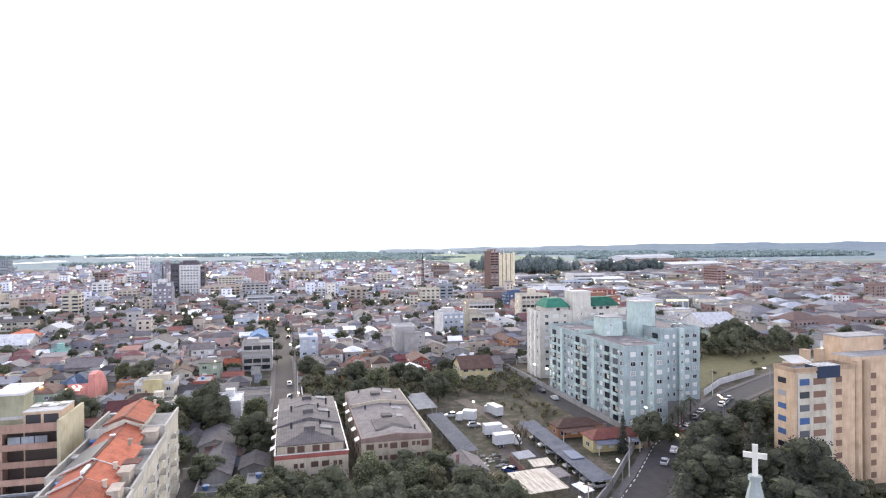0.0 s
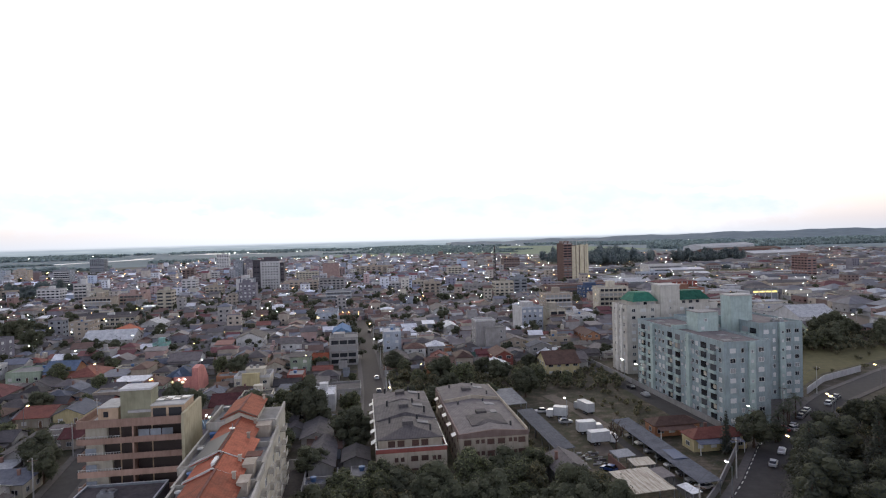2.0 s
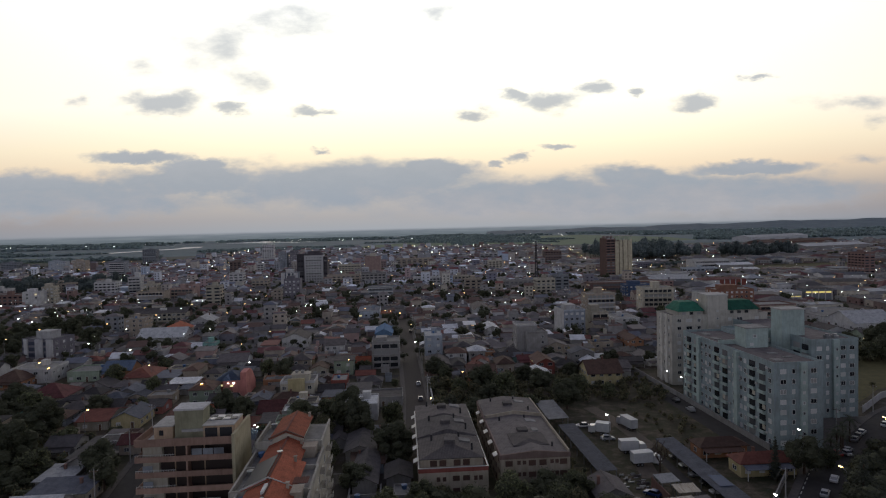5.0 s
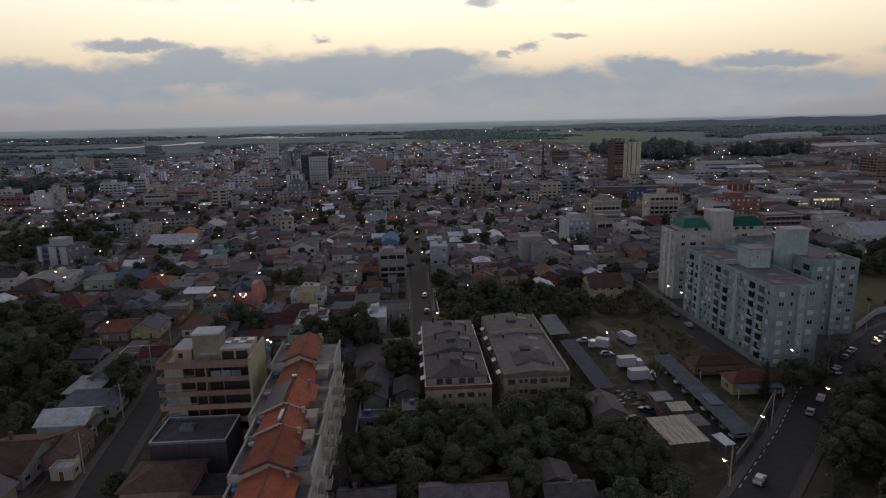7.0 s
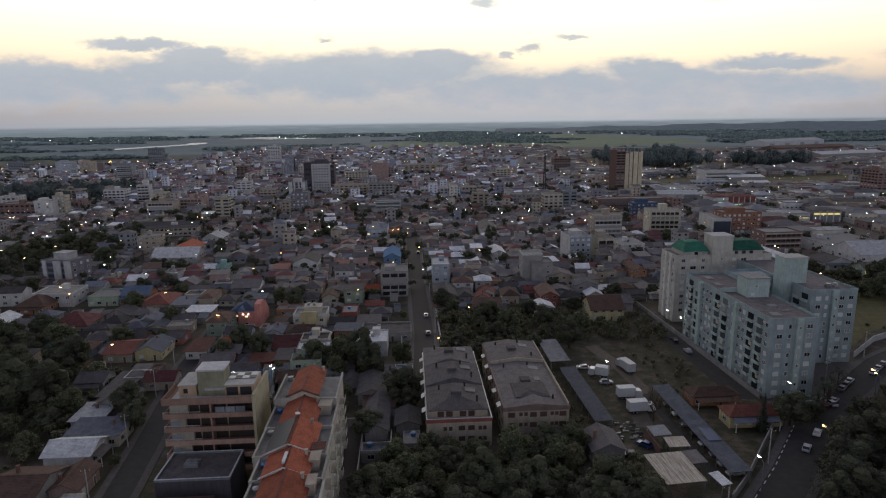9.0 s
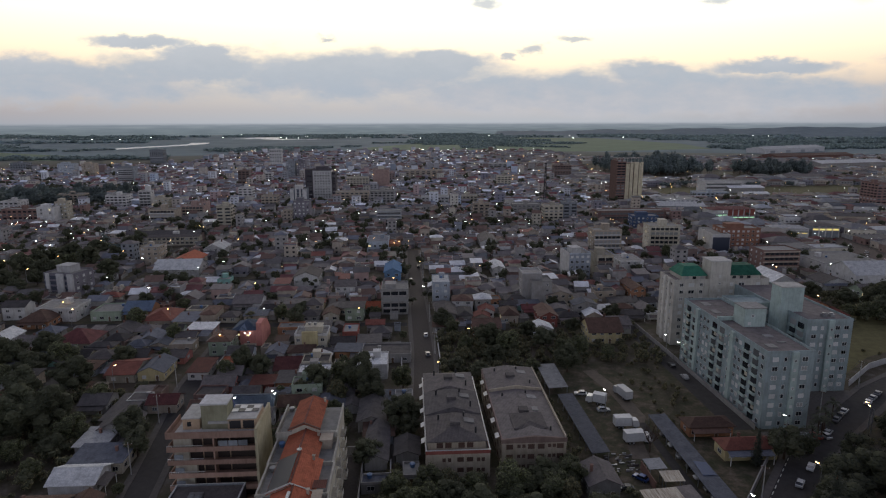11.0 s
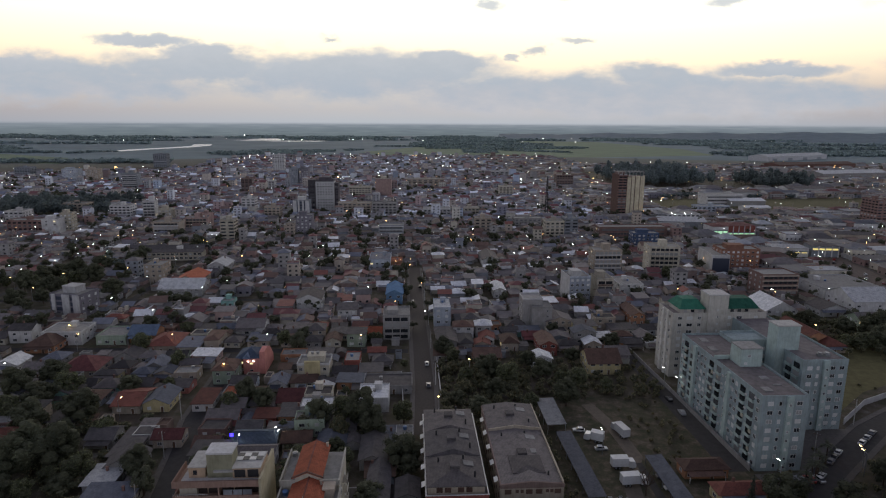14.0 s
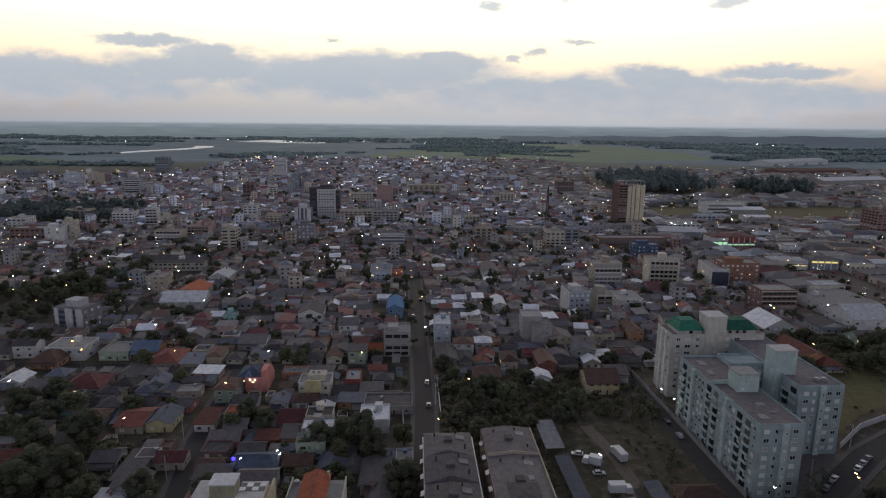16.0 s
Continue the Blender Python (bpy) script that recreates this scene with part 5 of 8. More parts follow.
    for x0 in (9.0, 13.0):
        part("chimney", Geo().box(x0, x0 + 1.6, 6, 7.6, h + 0.1, h + 3.4).mesh("chimney", TAN2), ob)


tan_block()


def church():
    ob = thing("church_spire", pose(20.0, 39.0, 0, 0, 0, -27), "grey church steeple with a pale concrete cross on top", "church")
    FOOT.append((28.8, 33.0, 5, 5))
    part("tower", Geo().box(-2.2, 2.2, -2.2, 2.2, 0, 30).box(-2.5, 2.5, -2.5, 2.5, 30, 30.6).mesh("tower", wall_mat("grey")), ob)
    part("spire", Geo().tube(0, 0, 30.6, 39.2, 2.4, 0.28, 8).tube(0, 0, 39.2, 39.5, 0.42, 0.42, 8).mesh("spire", material("verdigris", plain((0.26, 0.30, 0.29), 0.7))), ob)
    part("cross", Geo().box(-0.17, 0.17, -0.14, 0.14, 39.5, 41.5).box(-0.7, -0.17, -0.13, 0.13, 40.65, 40.97).box(0.17, 0.7, -0.13, 0.13, 40.65, 40.97).mesh("cross", material("white_paint", plaster((0.66, 0.65, 0.60)))), ob, None, "pale concrete cross")


church()


# ---- yard: carports, sheds, trucks ----
def streaked_build(nt, b):
    run = noise_node(nt, 1.0, 5, 0.7, space(nt, (2.6, 0.16, 1), True))
    spots = noise_node(nt, 0.9, 5, 0.65, space(nt))
    c = ramp_node(nt, run, ((0.34, (0.17, 0.125, 0.09)), (0.46, (0.36, 0.315, 0.25)), (0.58, (0.50, 0.46, 0.38)), (0.70, (0.26, 0.225, 0.19))))
    c = mixer(nt, 0.4, c, ramp_node(nt, spots, ((0.35, (0.6, 0.58, 0.55)), (0.6, (1.05, 1.05, 1.05)))))
    link(nt, c, b.inputs["Base Color"])
    b.inputs["Roughness"].default_value = 0.7
    bump(nt, b, run, 0.3, 0.04)


STREAKED = material("streaked_sheet", streaked_build)



def carport(u, v, w, d, h, rz, roof, label):
    FOOT.append((u, v, w / 2, d / 2))
    ob = thing("carport", at(u, v, 0, rz), label, "carport", "yard roofs")
    x, y = w / 2, d / 2
    part("roof", Geo().solid([(-x, -y, h), (x, -y, h + 0.25), (x, y, h + 0.25), (-x, y, h)], [(-x, -y, h + 0.1), (x, -y, h + 0.35), (x, y, h + 0.35), (-x, y, h + 0.1)]).mesh("roof", roof), ob)
    n = max(2, int(d / 6))
    for i in range(n + 1):
        for s in (-1, 1):
            part("post", CACHE.setdefault(("post", h), Geo().box(-0.08, 0.08, -0.08, 0.08, 0, h + 0.05).mesh("post", METAL)), ob, pose(s * (x - 0.3), -y + 0.3 + i * (d - 0.6) / n, 0))


carport(42.2, 163, 5.0, 36, 2.8, 1.0, roof_mat("slate"), "long slate-grey carport roof beside the truck yard")
carport(65.6, 142.5, 5.2, 46, 2.8, -0.5, roof_mat("slate"), "long slate-grey carport roof over parked cars")
carport(40.5, 194, 6.5, 20, 3.6, 0, material("pale_sheet", roofing((0.30, 0.31, 0.33))), "pale sheet roof on posts at the yard end")
carport(50.4, 120.6, 9.0, 12, 4.0, 2, STREAKED, "wide rust-streaked sheet-metal shed roof on posts")
carport(54.4, 138.6, 4.6, 5.0, 3.1, 0, material("pale_sheet", roofing((0.30, 0.31, 0.33))), "small pale sheet roof on posts in the yard")
carport(56.6, 133.2, 5.0, 4.8, 2.9, -4, STREAKED, "small rust-streaked sheet roof on posts")
carport(57.6, 126.4, 4.2, 5.6, 2.8, 2, roof_mat("grey"), "small grey sheet roof on posts beside the shed")
carport(59.6, 117.8, 2.4, 5.0, 2.6, 8, roof_mat("white"), "narrow white sheet roof on posts by the wall")
wall_run([(52.0, 131.6), (52.0, 141.4)], 2.4, mat=wall_mat("brick"), label="brick wall behind the small yard sheds")
sheet("yard_lane", [(59.8, 118.5), (63.0, 119.5), (62.8, 166), (60.6, 166), (60.2, 142)], 0.06, ASPHALT, "dark asphalt lane between the sheds and carport", "lane")
tarp = new("tarpaulin", Geo().solid([(-1.6, -3.2, 3.17), (1.7, -3.4, 3.29), (1.8, 2.6, 3.3), (-1.2, 3.3, 3.19)], [(-1.5, -3.1, 3.22), (1.6, -3.3, 3.35), (1.7, 2.5, 3.36), (-1.1, 3.2, 3.24)]).mesh("tarpaulin", material("blue_tarpaulin", plain((0.045, 0.07, 0.14), 0.6))))
tarp.matrix_basis = at(66.0, 136, -0.03, -0.5)
tagged(tarp, "faded blue tarpaulin spread over the carport roof", "tarpaulin")
debris = Geo()
DB = random.Random(77)
for i in range(46):
    u, v, r = DB.uniform(44, 52), DB.uniform(140, 149), DB.uniform(0.15, 0.5)
    debris.box(u - r, u + r * DB.uniform(0.5, 3), v - r * 0.5, v + r * 0.4, 0.03, 0.1 + r * DB.uniform(0.3, 1.2), i % 3)
tagged(new("rubble", debris.mesh("rubble", roof_mat("grey"), METAL, PALE)), "heap of boards, rubble and scrap in the yard", "scrap heap", kind="stuff").matrix_basis = CITY


def wheel_mesh(r):
    key = ("wheel", r)
    if key not in CACHE:
        g = Geo()
        ring = [(r * math.cos(2 * math.pi * i / 14), r * math.sin(2 * math.pi * i / 14)) for i in range(14)]
        g.solid([(-0.11, a, b) for a, b in ring], [(0.11, a, b) for a, b in ring], 0)
        hub = [(0.6 * a, 0.6 * b) for a, b in ring]
        g.solid([(-0.13, a, b) for a, b in hub], [(0.13, a, b) for a, b in hub], 1)
        CACHE[key] = g.mesh("wheel", TYRE, METAL)
    return CACHE[key]


CARS = dict(white=(0.62, 0.62, 0.62), silver=(0.36, 0.37, 0.38), black=(0.02, 0.02, 0.022), red=(0.30, 0.03, 0.02), grey=(0.13, 0.13, 0.14), blue=(0.03, 0.07, 0.22))


def car(u, v, rz, key, z=0.06, where="parked by the kerb", lit=False):
    """A small hatchback or saloon, nose to +y."""
    paint = material("car_" + key, plain(CARS[key], 0.3, 0.1, amount=0.1))
    ob = thing("car", at(u, v, z, rz), f"{key} compact car {where}", "car", "parked cars")
    if ("car", key) not in CACHE:
        low = [(-2.0, 0.32), (2.0, 0.32), (2.05, 0.62), (1.85, 0.8), (0.95, 0.92), (-1.7, 0.95), (-2.05, 0.85)]
        CACHE[("car", key)] = Geo().solid([(0.83, p, q) for p, q in low], [(-0.83, p, q) for p, q in low]).mesh("body", paint)
        cab = [(-1.75, 0.94), (0.95, 0.92), (0.3, 1.42), (-1.3, 1.45)]
        CACHE["cabin"] = CACHE.get("cabin") or Geo().solid([(0.7, p, q) for p, q in cab], [(-0.7, p, q) for p, q in cab]).mesh("windows", GLASS)
        top = [(-1.3, 1.43), (0.32, 1.41), (0.25, 1.5), (-1.2, 1.53)]
        CACHE[("cartop", key)] = Geo().solid([(0.66, p, q) for p, q in top], [(-0.66, p, q) for p, q in top]).mesh("roof", paint)
    part("body", CACHE[("car", key)], ob)
    part("glazing", CACHE["cabin"], ob)
    part("roof", CACHE[("cartop", key)], ob)
    for sx_, sy_ in ((-0.78, 1.3), (0.78, 1.3), (-0.78, -1.25), (0.78, -1.25)):
        part("wheel", wheel_mesh(0.31), ob, pose(sx_, sy_, 0.31))
    if lit:
        for sx_ in (-0.6, 0.6):
            part("headlight", CACHE.setdefault("headlight", Geo().box(-0.16, 0.16, 0, 0.05, 0, 0.16).mesh("headlight", LAMP_WHITE)), ob, pose(sx_, 2.03, 0.6))


def truck(u, v, rz, L=7.0, cab="white", where="parked in the yard"):
    ob = thing("truck", at(u, v, 0.04, rz), f"white box truck {where}", "truck", "yard trucks")
    white = material("truck_box", plain((0.48, 0.49, 0.50), 0.5, grain=1.5))
    part("box", Geo().box(-1.25, 1.25, -L, 0, 1.0, 3.6).box(-1.3, 1.3, -L - 0.05, 0.05, 3.6, 3.68).mesh("box", white), ob)
    part("chassis", Geo().box(-0.5, 0.5, -L, 2.0, 0.6, 0.99).mesh("chassis", TYRE), ob)
    ring = [(0.25, 0.6), (2.3, 0.6), (2.3, 1.5), (1.9, 2.6), (0.25, 2.7)]
    part("cab", Geo().solid([(1.15, p, q) for p, q in ring], [(-1.15, p, q) for p, q in ring]).mesh("cab", material("car_" + cab, plain(CARS[cab], 0.3, 0.1, amount=0.1))), ob)
    part("windscreen", Geo().solid([(-1.0, 2.33, 1.5), (1.0, 2.33, 1.5), (1.0, 1.97, 2.45), (-1.0, 1.97, 2.45)], [(-1.0, 2.36, 1.52), (1.0, 2.36, 1.52), (1.0, 2.0, 2.47), (-1.0, 2.0, 2.47)]).mesh("windscreen", GLASS), ob)
    for sx_, sy_ in ((-1.0, 1.3), (1.0, 1.3), (-1.0, -L + 1.2), (1.0, -L + 1.2), (-1.0, -L + 2.3), (1.0, -L + 2.3)):
        part("wheel", wheel_mesh(0.48), ob, pose(sx_, sy_, 0.48))


truck(57.3, 163.6, -90, 5.0)
truck(57.6, 154.8, -86, 5.4)
truck(61.5, 185.5, 12, 6.0, "silver")
truck(51.0, 180.0, 60, 4.0)
for u, v, rz, key in ((48.5, 186, 80, "white"), (52.5, 174, -90, "silver"), (50.2, 136.8, 40, "blue"), (44.8, 132.5, 80, "black"), (66, 123, 95, "white"), (66, 127, 92, "silver"), (66, 131, 88, "grey"), (65.8, 136, 90, "white"), (66, 141, 90, "black"), (65.6, 146, 92, "silver"), (66, 152, 90, "white"), (66, 158, 90, "grey")):
    car(u, v, rz, key, 0.04, "in the yard")
for u, v, rz, key in ((-1.4, 246, 0, "white"), (-1.2, 224, 0, "grey"), (-0.9, 199, 0, "silver"), (-7.4, 338, 180, "grey"), (-2.6, 372, 0, "black")):
    car(u, v, rz, key, 0.06, "on the main street")
for u, v, rz, key in ((96.5, 139, -42, "white"), (113, 156, -52, "silver"), (121, 163.5, -50, "grey"), (124, 166, -50, "black"), (127, 168.5, -50, "silver"), (139, 174, -52, "white"), (143, 177, -52, "silver"), (147, 180, -53, "grey"), (61, 106, -45, "white"), (89, 132, -42, "silver")):
    car(u, v, rz, key, 0.07, "along the bending road")
for i in range(6):
    car(97.5 + i * 2.7, 154.5, 4, ("white", "black", "grey", "silver", "red", "white")[i], 0.05, "in the forecourt")
for i in range(2):
    car(89, 197 + i * 11, 0, ("silver", "black")[i], 0.05, "on the apartment drive")
for i in range(12):
    car(AVENUE[1][0] + (AVENUE[4][0] - AVENUE[1][0]) * i / 11 + (i % 2) * 6, AVENUE[1][1] + (AVENUE[4][1] - AVENUE[1][1]) * i / 11, -50 if i % 3 != 1 else 130, ("white", "silver", "black", "red", "grey", "white")[i % 6], 0.1, "along the wide avenue", i % 3 == 1)


# ---- utility poles and wires along the streets ----
WIRE = material("black_cable", plain((0.02, 0.02, 0.02), 0.6))


def pole_run(line, side, spacing=33.0):
    tops = []
    for (a, b), (c, d) in zip(line, line[1:]):
        L = math.hypot(c - a, d - b)
        n = max(1, int(L / spacing))
        for i in range(n):
            k = i / n
            u, v = a + (c - a) * k + (d - b) / L * side, b + (d - b) * k - (c - a) / L * side
            ang = math.degrees(math.atan2(d - b, c - a))
            ob = thing("utility_pole", at(u, v, 0.15, ang), "grey concrete utility pole with a wooden crossarm and cables", "utility pole", "utility poles")
            part("pole", CACHE.setdefault("pole", Geo().tube(0, 0, 0, 9.2, 0.17, 0.11, 8).mesh("pole", PALE)), ob)
            part("crossarm", CACHE.setdefault("crossarm", Geo().box(-0.06, 0.06, -1.0, 1.0, 8.5, 8.65).mesh("crossarm", WOOD)), ob)
            for o in (-0.85, 0.0, 0.85):
                part("insulator", CACHE.setdefault("insulator", Geo().tube(0, 0, 0, 0.22, 0.05, 0.07, 6).mesh("insulator", FRAME)), ob, pose(0, o, 8.65))
            if i % 2:
                part("transformer", CACHE.setdefault("transformer", Geo().tube(0.35, 0, 6.6, 7.6, 0.28, 0.28, 10).mesh("transformer", METAL)), ob)
            tops.append((u, v))
    for (a, b), (c, d) in zip(tops, tops[1:]):
        L = math.hypot(c - a, d - b)
        nu, nv = (d - b) / L, -(c - a) / L
        for o in (-0.85, 0.85):
            g = Geo()
            pts = [(a + (c - a) * k / 6 + nu * o, b + (d - b) * k / 6 + nv * o, 9.0 - 0.9 * math.sin(math.pi * k / 6)) for k in range(7)]
            for p in pts:
                g.v += [(p[0] + 0.025 * du * nu, p[1] + 0.025 * du * nv, p[2] + 0.025 * dz) for du, dz in ((1, 0), (0, 1), (-1, 0), (0, -1))]
            g.f += [(4 * k + i, 4 * k + (i + 1) % 4, 4 * k + 4 + (i + 1) % 4, 4 * k + 4 + i) for k in range(6) for i in range(4)]
            ob = new("power_cable", g.mesh("power_cable", WIRE))
            ob.matrix_basis = CITY
            tagged(ob, "black sagging cable strung between two utility poles", "cable", "street cables")


pole_run(MAIN[:5], 4.4)
pole_run(WEST, -4.2)
pole_run(BEND[:7], -5.4)

# ---- trees ----
def crown_mesh(name, seed, r, h, base, n, leaf, mat, cone=False):
    """Leaves set in uneven clumps round the crown's limbs, with gaps."""
    rng, g = random.Random(seed), Geo()
    clumps = []
    for i in range(44 if cone else 34):
        a, k = rng.uniform(0, 2 * math.pi), rng.random()
        if cone:
            z = base + h * k
            rr = r * (1 - k) * rng.uniform(0.5, 1.0)
            clumps.append((rr * math.cos(a), rr * math.sin(a), z, r * 0.34 * (1.15 - k)))
        else:
            q = rng.uniform(-0.75, 1.0)
            rr = r * math.sqrt(max(0.05, 1 - q * q)) * rng.uniform(0.35, 0.85)
            clumps.append((rr * math.cos(a), rr * math.sin(a), base + h * 0.5 + q * h * 0.42, r * rng.uniform(0.26, 0.46)))
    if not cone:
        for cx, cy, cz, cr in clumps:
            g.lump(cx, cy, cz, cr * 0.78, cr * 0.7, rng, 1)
    for i in range(n):
        if cone:  # drooping tiers round the stem
            k = 1 - math.sqrt(rng.random())
            tier = 0.55 + 0.45 * (1 - (k * 11) % 1.0)
            a, q = rng.uniform(0, 2 * math.pi), math.sqrt(rng.random())
            rr = r * (1 - k) ** 0.8 * tier * q * (1 + 0.25 * math.sin(5 * a + 17 * k)) + 0.1
            p = Vector((rr * math.cos(a), rr * math.sin(a), base + h * k - 0.12 * rr))
            o = Vector((math.cos(a), math.sin(a), 0.5)).normalized()
            nrm = (o + Vector((rng.gauss(0, 0.4), rng.gauss(0, 0.4), rng.gauss(0, 0.4) + 0.5))).normalized()
            a = nrm.orthogonal().normalized()
            a.rotate(Matrix.Rotation(rng.uniform(0, 6.28), 3, nrm))
            b = nrm.cross(a)
            s = leaf * rng.uniform(0.7, 1.5)
            g.poly([p - a * s, p - b * s * 0.5, p + a * s, p + b * s * 0.5])
            continue
        cx, cy, cz, cr = clumps[i % len(clumps)]
        o = Vector((rng.gauss(0, 1), rng.gauss(0, 1), rng.gauss(0, 1) * 0.8)).normalized()
        p = Vector((cx, cy, cz)) + o * cr * rng.uniform(0.55, 1.08)
        nrm = (o + Vector((rng.gauss(0, 0.5), rng.gauss(0, 0.5), rng.gauss(0, 0.5) + 0.3))).normalized()
        a = nrm.orthogonal().normalized()
        a.rotate(Matrix.Rotation(rng.uniform(0, 6.28), 3, nrm))
        b = nrm.cross(a)
        s = leaf * rng.uniform(0.6, 1.3)
        g.poly([p - a * s, p - b * s * 0.55 - nrm * s * 0.15, p + a * s, p + b * s * 0.55 - nrm * s * 0.1])
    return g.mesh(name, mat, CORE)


def trunk_mesh(name, seed, height, r, limbs=5):
    rng, g = random.Random(seed), Geo()
    g.tube(0, 0, -0.2, height * 0.5, r * 1.25, r * 0.8, 8).tube(0.03, 0.02, height * 0.5, height, r * 0.8, r * 0.3, 7)
    for i in range(limbs):
        a, z = rng.uniform(0, 6.28), height * rng.uniform(0.45, 0.85)
        g.rod((0, 0, z), (height * 0.28 * math.cos(a), height * 0.28 * math.sin(a), z + height * 0.25), r * 0.28, 5)
    return g.mesh(name, BARK)


TREES = []
for i, (r, h, base, key, cone) in enumerate(((4.0, 7.6, 0.9, "green", False), (3.2, 6.4, 0.8, "olive", False), (4.8, 9.0, 1.0, "dark", False), (2.4, 4.8, 0.6, "green", False), (4.8, 14.5, 1.2, "conifer", True), (1.6, 8.5, 0.8, "conifer", True), (5.0, 11.5, 0.9, "conifer", False))):
    TREES.append((crown_mesh("crown", 40 + i, r, h, base, (3000 if cone else 3000 if r < 4.9 else 4200) if r > 3 else 1500, 0.25 if r > 3 else 0.19, LEAVES[key], cone), trunk_mesh("trunk", 60 + i, base + h * (0.9 if cone else 0.55), 0.14 + r * 0.035, 0 if cone else 5),
                  ("rounded green broadleaf tree", "olive-leaved broadleaf tree", "large dark broadleaf tree", "small garden tree", "tall dark conifer", "slender dark cypress", "broad dark evergreen tree")[i], r))


def tree(u, v, k, s=1.0, where="among the houses", rng=random):
    crown, trunk, word, r = TREES[k]
    ob = thing("tree", at(u, v, 0, rng.uniform(0, 360)), f"{word} {where}", "tree", "trees of the town")
    ob.scale = (s * rng.uniform(0.9, 1.1), s * rng.uniform(0.9, 1.1), s * rng.uniform(0.85, 1.15))
    part("trunk", trunk, ob)
    part("crown", crown, ob)


def bare_tree(u, v, h):
    """A leafless tree: forked limbs and twigs."""
    rng = random.Random(91)
    ob = thing("tree", at(u, v), "leafless tree with thin spreading branches in the yard", "tree", "trees of the town")
    part("trunk", Geo().tube(0, 0, -0.1, h * 0.35, 0.26, 0.17, 9).mesh("trunk", BARK), ob)
    twigs = Geo()
    for i in range(7):
        a = i * 0.9 + rng.uniform(-0.3, 0.3)
        p, q = Vector((0, 0, h * rng.uniform(0.28, 0.35))), Vector((h * 0.26 * math.cos(a), h * 0.26 * math.sin(a), h * rng.uniform(0.6, 0.75)))
        twigs.rod(p, q, 0.09, 5)
        for j in range(5):
            s = p.lerp(q, rng.uniform(0.4, 1.0))
            e = s + Vector((rng.uniform(-1, 1), rng.uniform(-1, 1), rng.uniform(0.6, 1.6))) * h * 0.16
            twigs.rod(s, e, 0.045, 4)
            for k in range(3):
                m = s.lerp(e, rng.uniform(0.3, 1.0))
                twigs.rod(m, m + Vector((rng.uniform(-1, 1), rng.uniform(-1, 1), rng.uniform(0.3, 1.2))) * h * 0.08, 0.025, 3)
    part("branches", twigs.mesh("branches", BARK), ob)


def palm(u, v, h, rng):
    ob = thing("palm_tree", at(u, v), "dark feather palm with arching fronds in the forecourt", "palm", "forecourt palms")
    part("trunk", CACHE.setdefault("palm_trunk", Geo().tube(0, 0, -0.1, 0.5, 0.3, 0.2, 9).tube(0, 0, 0.5, 1.0, 0.2, 0.17, 9).mesh("trunk", BARK)), ob, Matrix.Diagonal((1, 1, h, 1)))
    if "frond" not in CACHE:
        g, n = Geo(), 9
        for i in range(n):
            for s in (-1, 1):
                k0, k1 = i / n, (i + 0.75) / n
                x0, x1, x2 = 2.7 * k0, 2.7 * k1, 2.7 * k0 + 0.5
                z = lambda k: 1.5 * k - 2.3 * k * k
                wd = 0.75 * math.sin(math.pi * (0.15 + 0.8 * k0)) + 0.08
                g.poly([(x0, 0, z(k0)), (x1, 0, z(k1)), (x2 + 0.15, s * wd, z(k0) - 0.35)])
        CACHE["frond"] = g.mesh("frond", LEAVES["dark"])
    for i in range(13):
        part("frond", CACHE["frond"], ob, pose(0, 0, h, 0, rng.uniform(-30, 40), i * 27.7 + rng.uniform(-8, 8)))


TR = random.Random(5)
bare_tree(57.6, 149.5, 8.0)
for u, v, h in ((103.0, 149.0, 6.5), (106.5, 151.5, 7.5), (109.5, 154.0, 6.0), (112.0, 156.5, 7.0), (119.0, 163.0, 6.5), (101.0, 146.6, 5.5)):
    palm(u, v, h, TR)
SCRUB = Geo()


def bush(g, u, v, r, h, n, leaf, rng):
    """Uneven shrub or small tree: leaves in a handful of clumps, with a stem."""
    g.tube(u, v, 0, h * 0.5, 0.12, 0.07, 5, 1)
    heads = [(u + rng.uniform(-0.6, 0.6) * r, v + rng.uniform(-0.6, 0.6) * r, h * rng.uniform(0.4, 0.8), r * rng.uniform(0.35, 0.6)) for _ in range(6)]
    for cx, cy, cz, cr in heads:
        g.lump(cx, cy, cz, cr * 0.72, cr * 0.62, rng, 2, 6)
    for i in range(n):
        cx, cy, cz, cr = heads[i % 6]
        o = Vector((rng.gauss(0, 1), rng.gauss(0, 1), rng.gauss(0, 0.8))).normalized()
        p = Vector((cx, cy, cz)) + o * cr * rng.uniform(0.6, 1.1)
        nrm = (o + Vector((rng.gauss(0, 0.5), rng.gauss(0, 0.5), 0.3))).normalized()
        a = nrm.orthogonal().normalized()
        b = nrm.cross(a)
        k = leaf * rng.uniform(0.6, 1.3)
        g.poly([p - a * k, p - b * k * 0.6, p + a * k, p + b * k * 0.6], 0)


def scrub(u0, u1, v0, v1, step, r0, r1, keep=0.9):
    u = u0
    while u < u1:
        v = v0
        while v < v1:
            a, b = u + TR.uniform(-0.5, 0.5) * step, v + TR.uniform(-0.5, 0.5) * step
            if TR.random() < keep and not on_road(a, b, 0.4) and not taken(a, b, 1, 1, 0.3):
                r = TR.uniform(r0, r1)
                bush(SCRUB, a, b, r, r * TR.uniform(1.3, 2.0), 150, 0.26, TR)
            v += step
        u += step


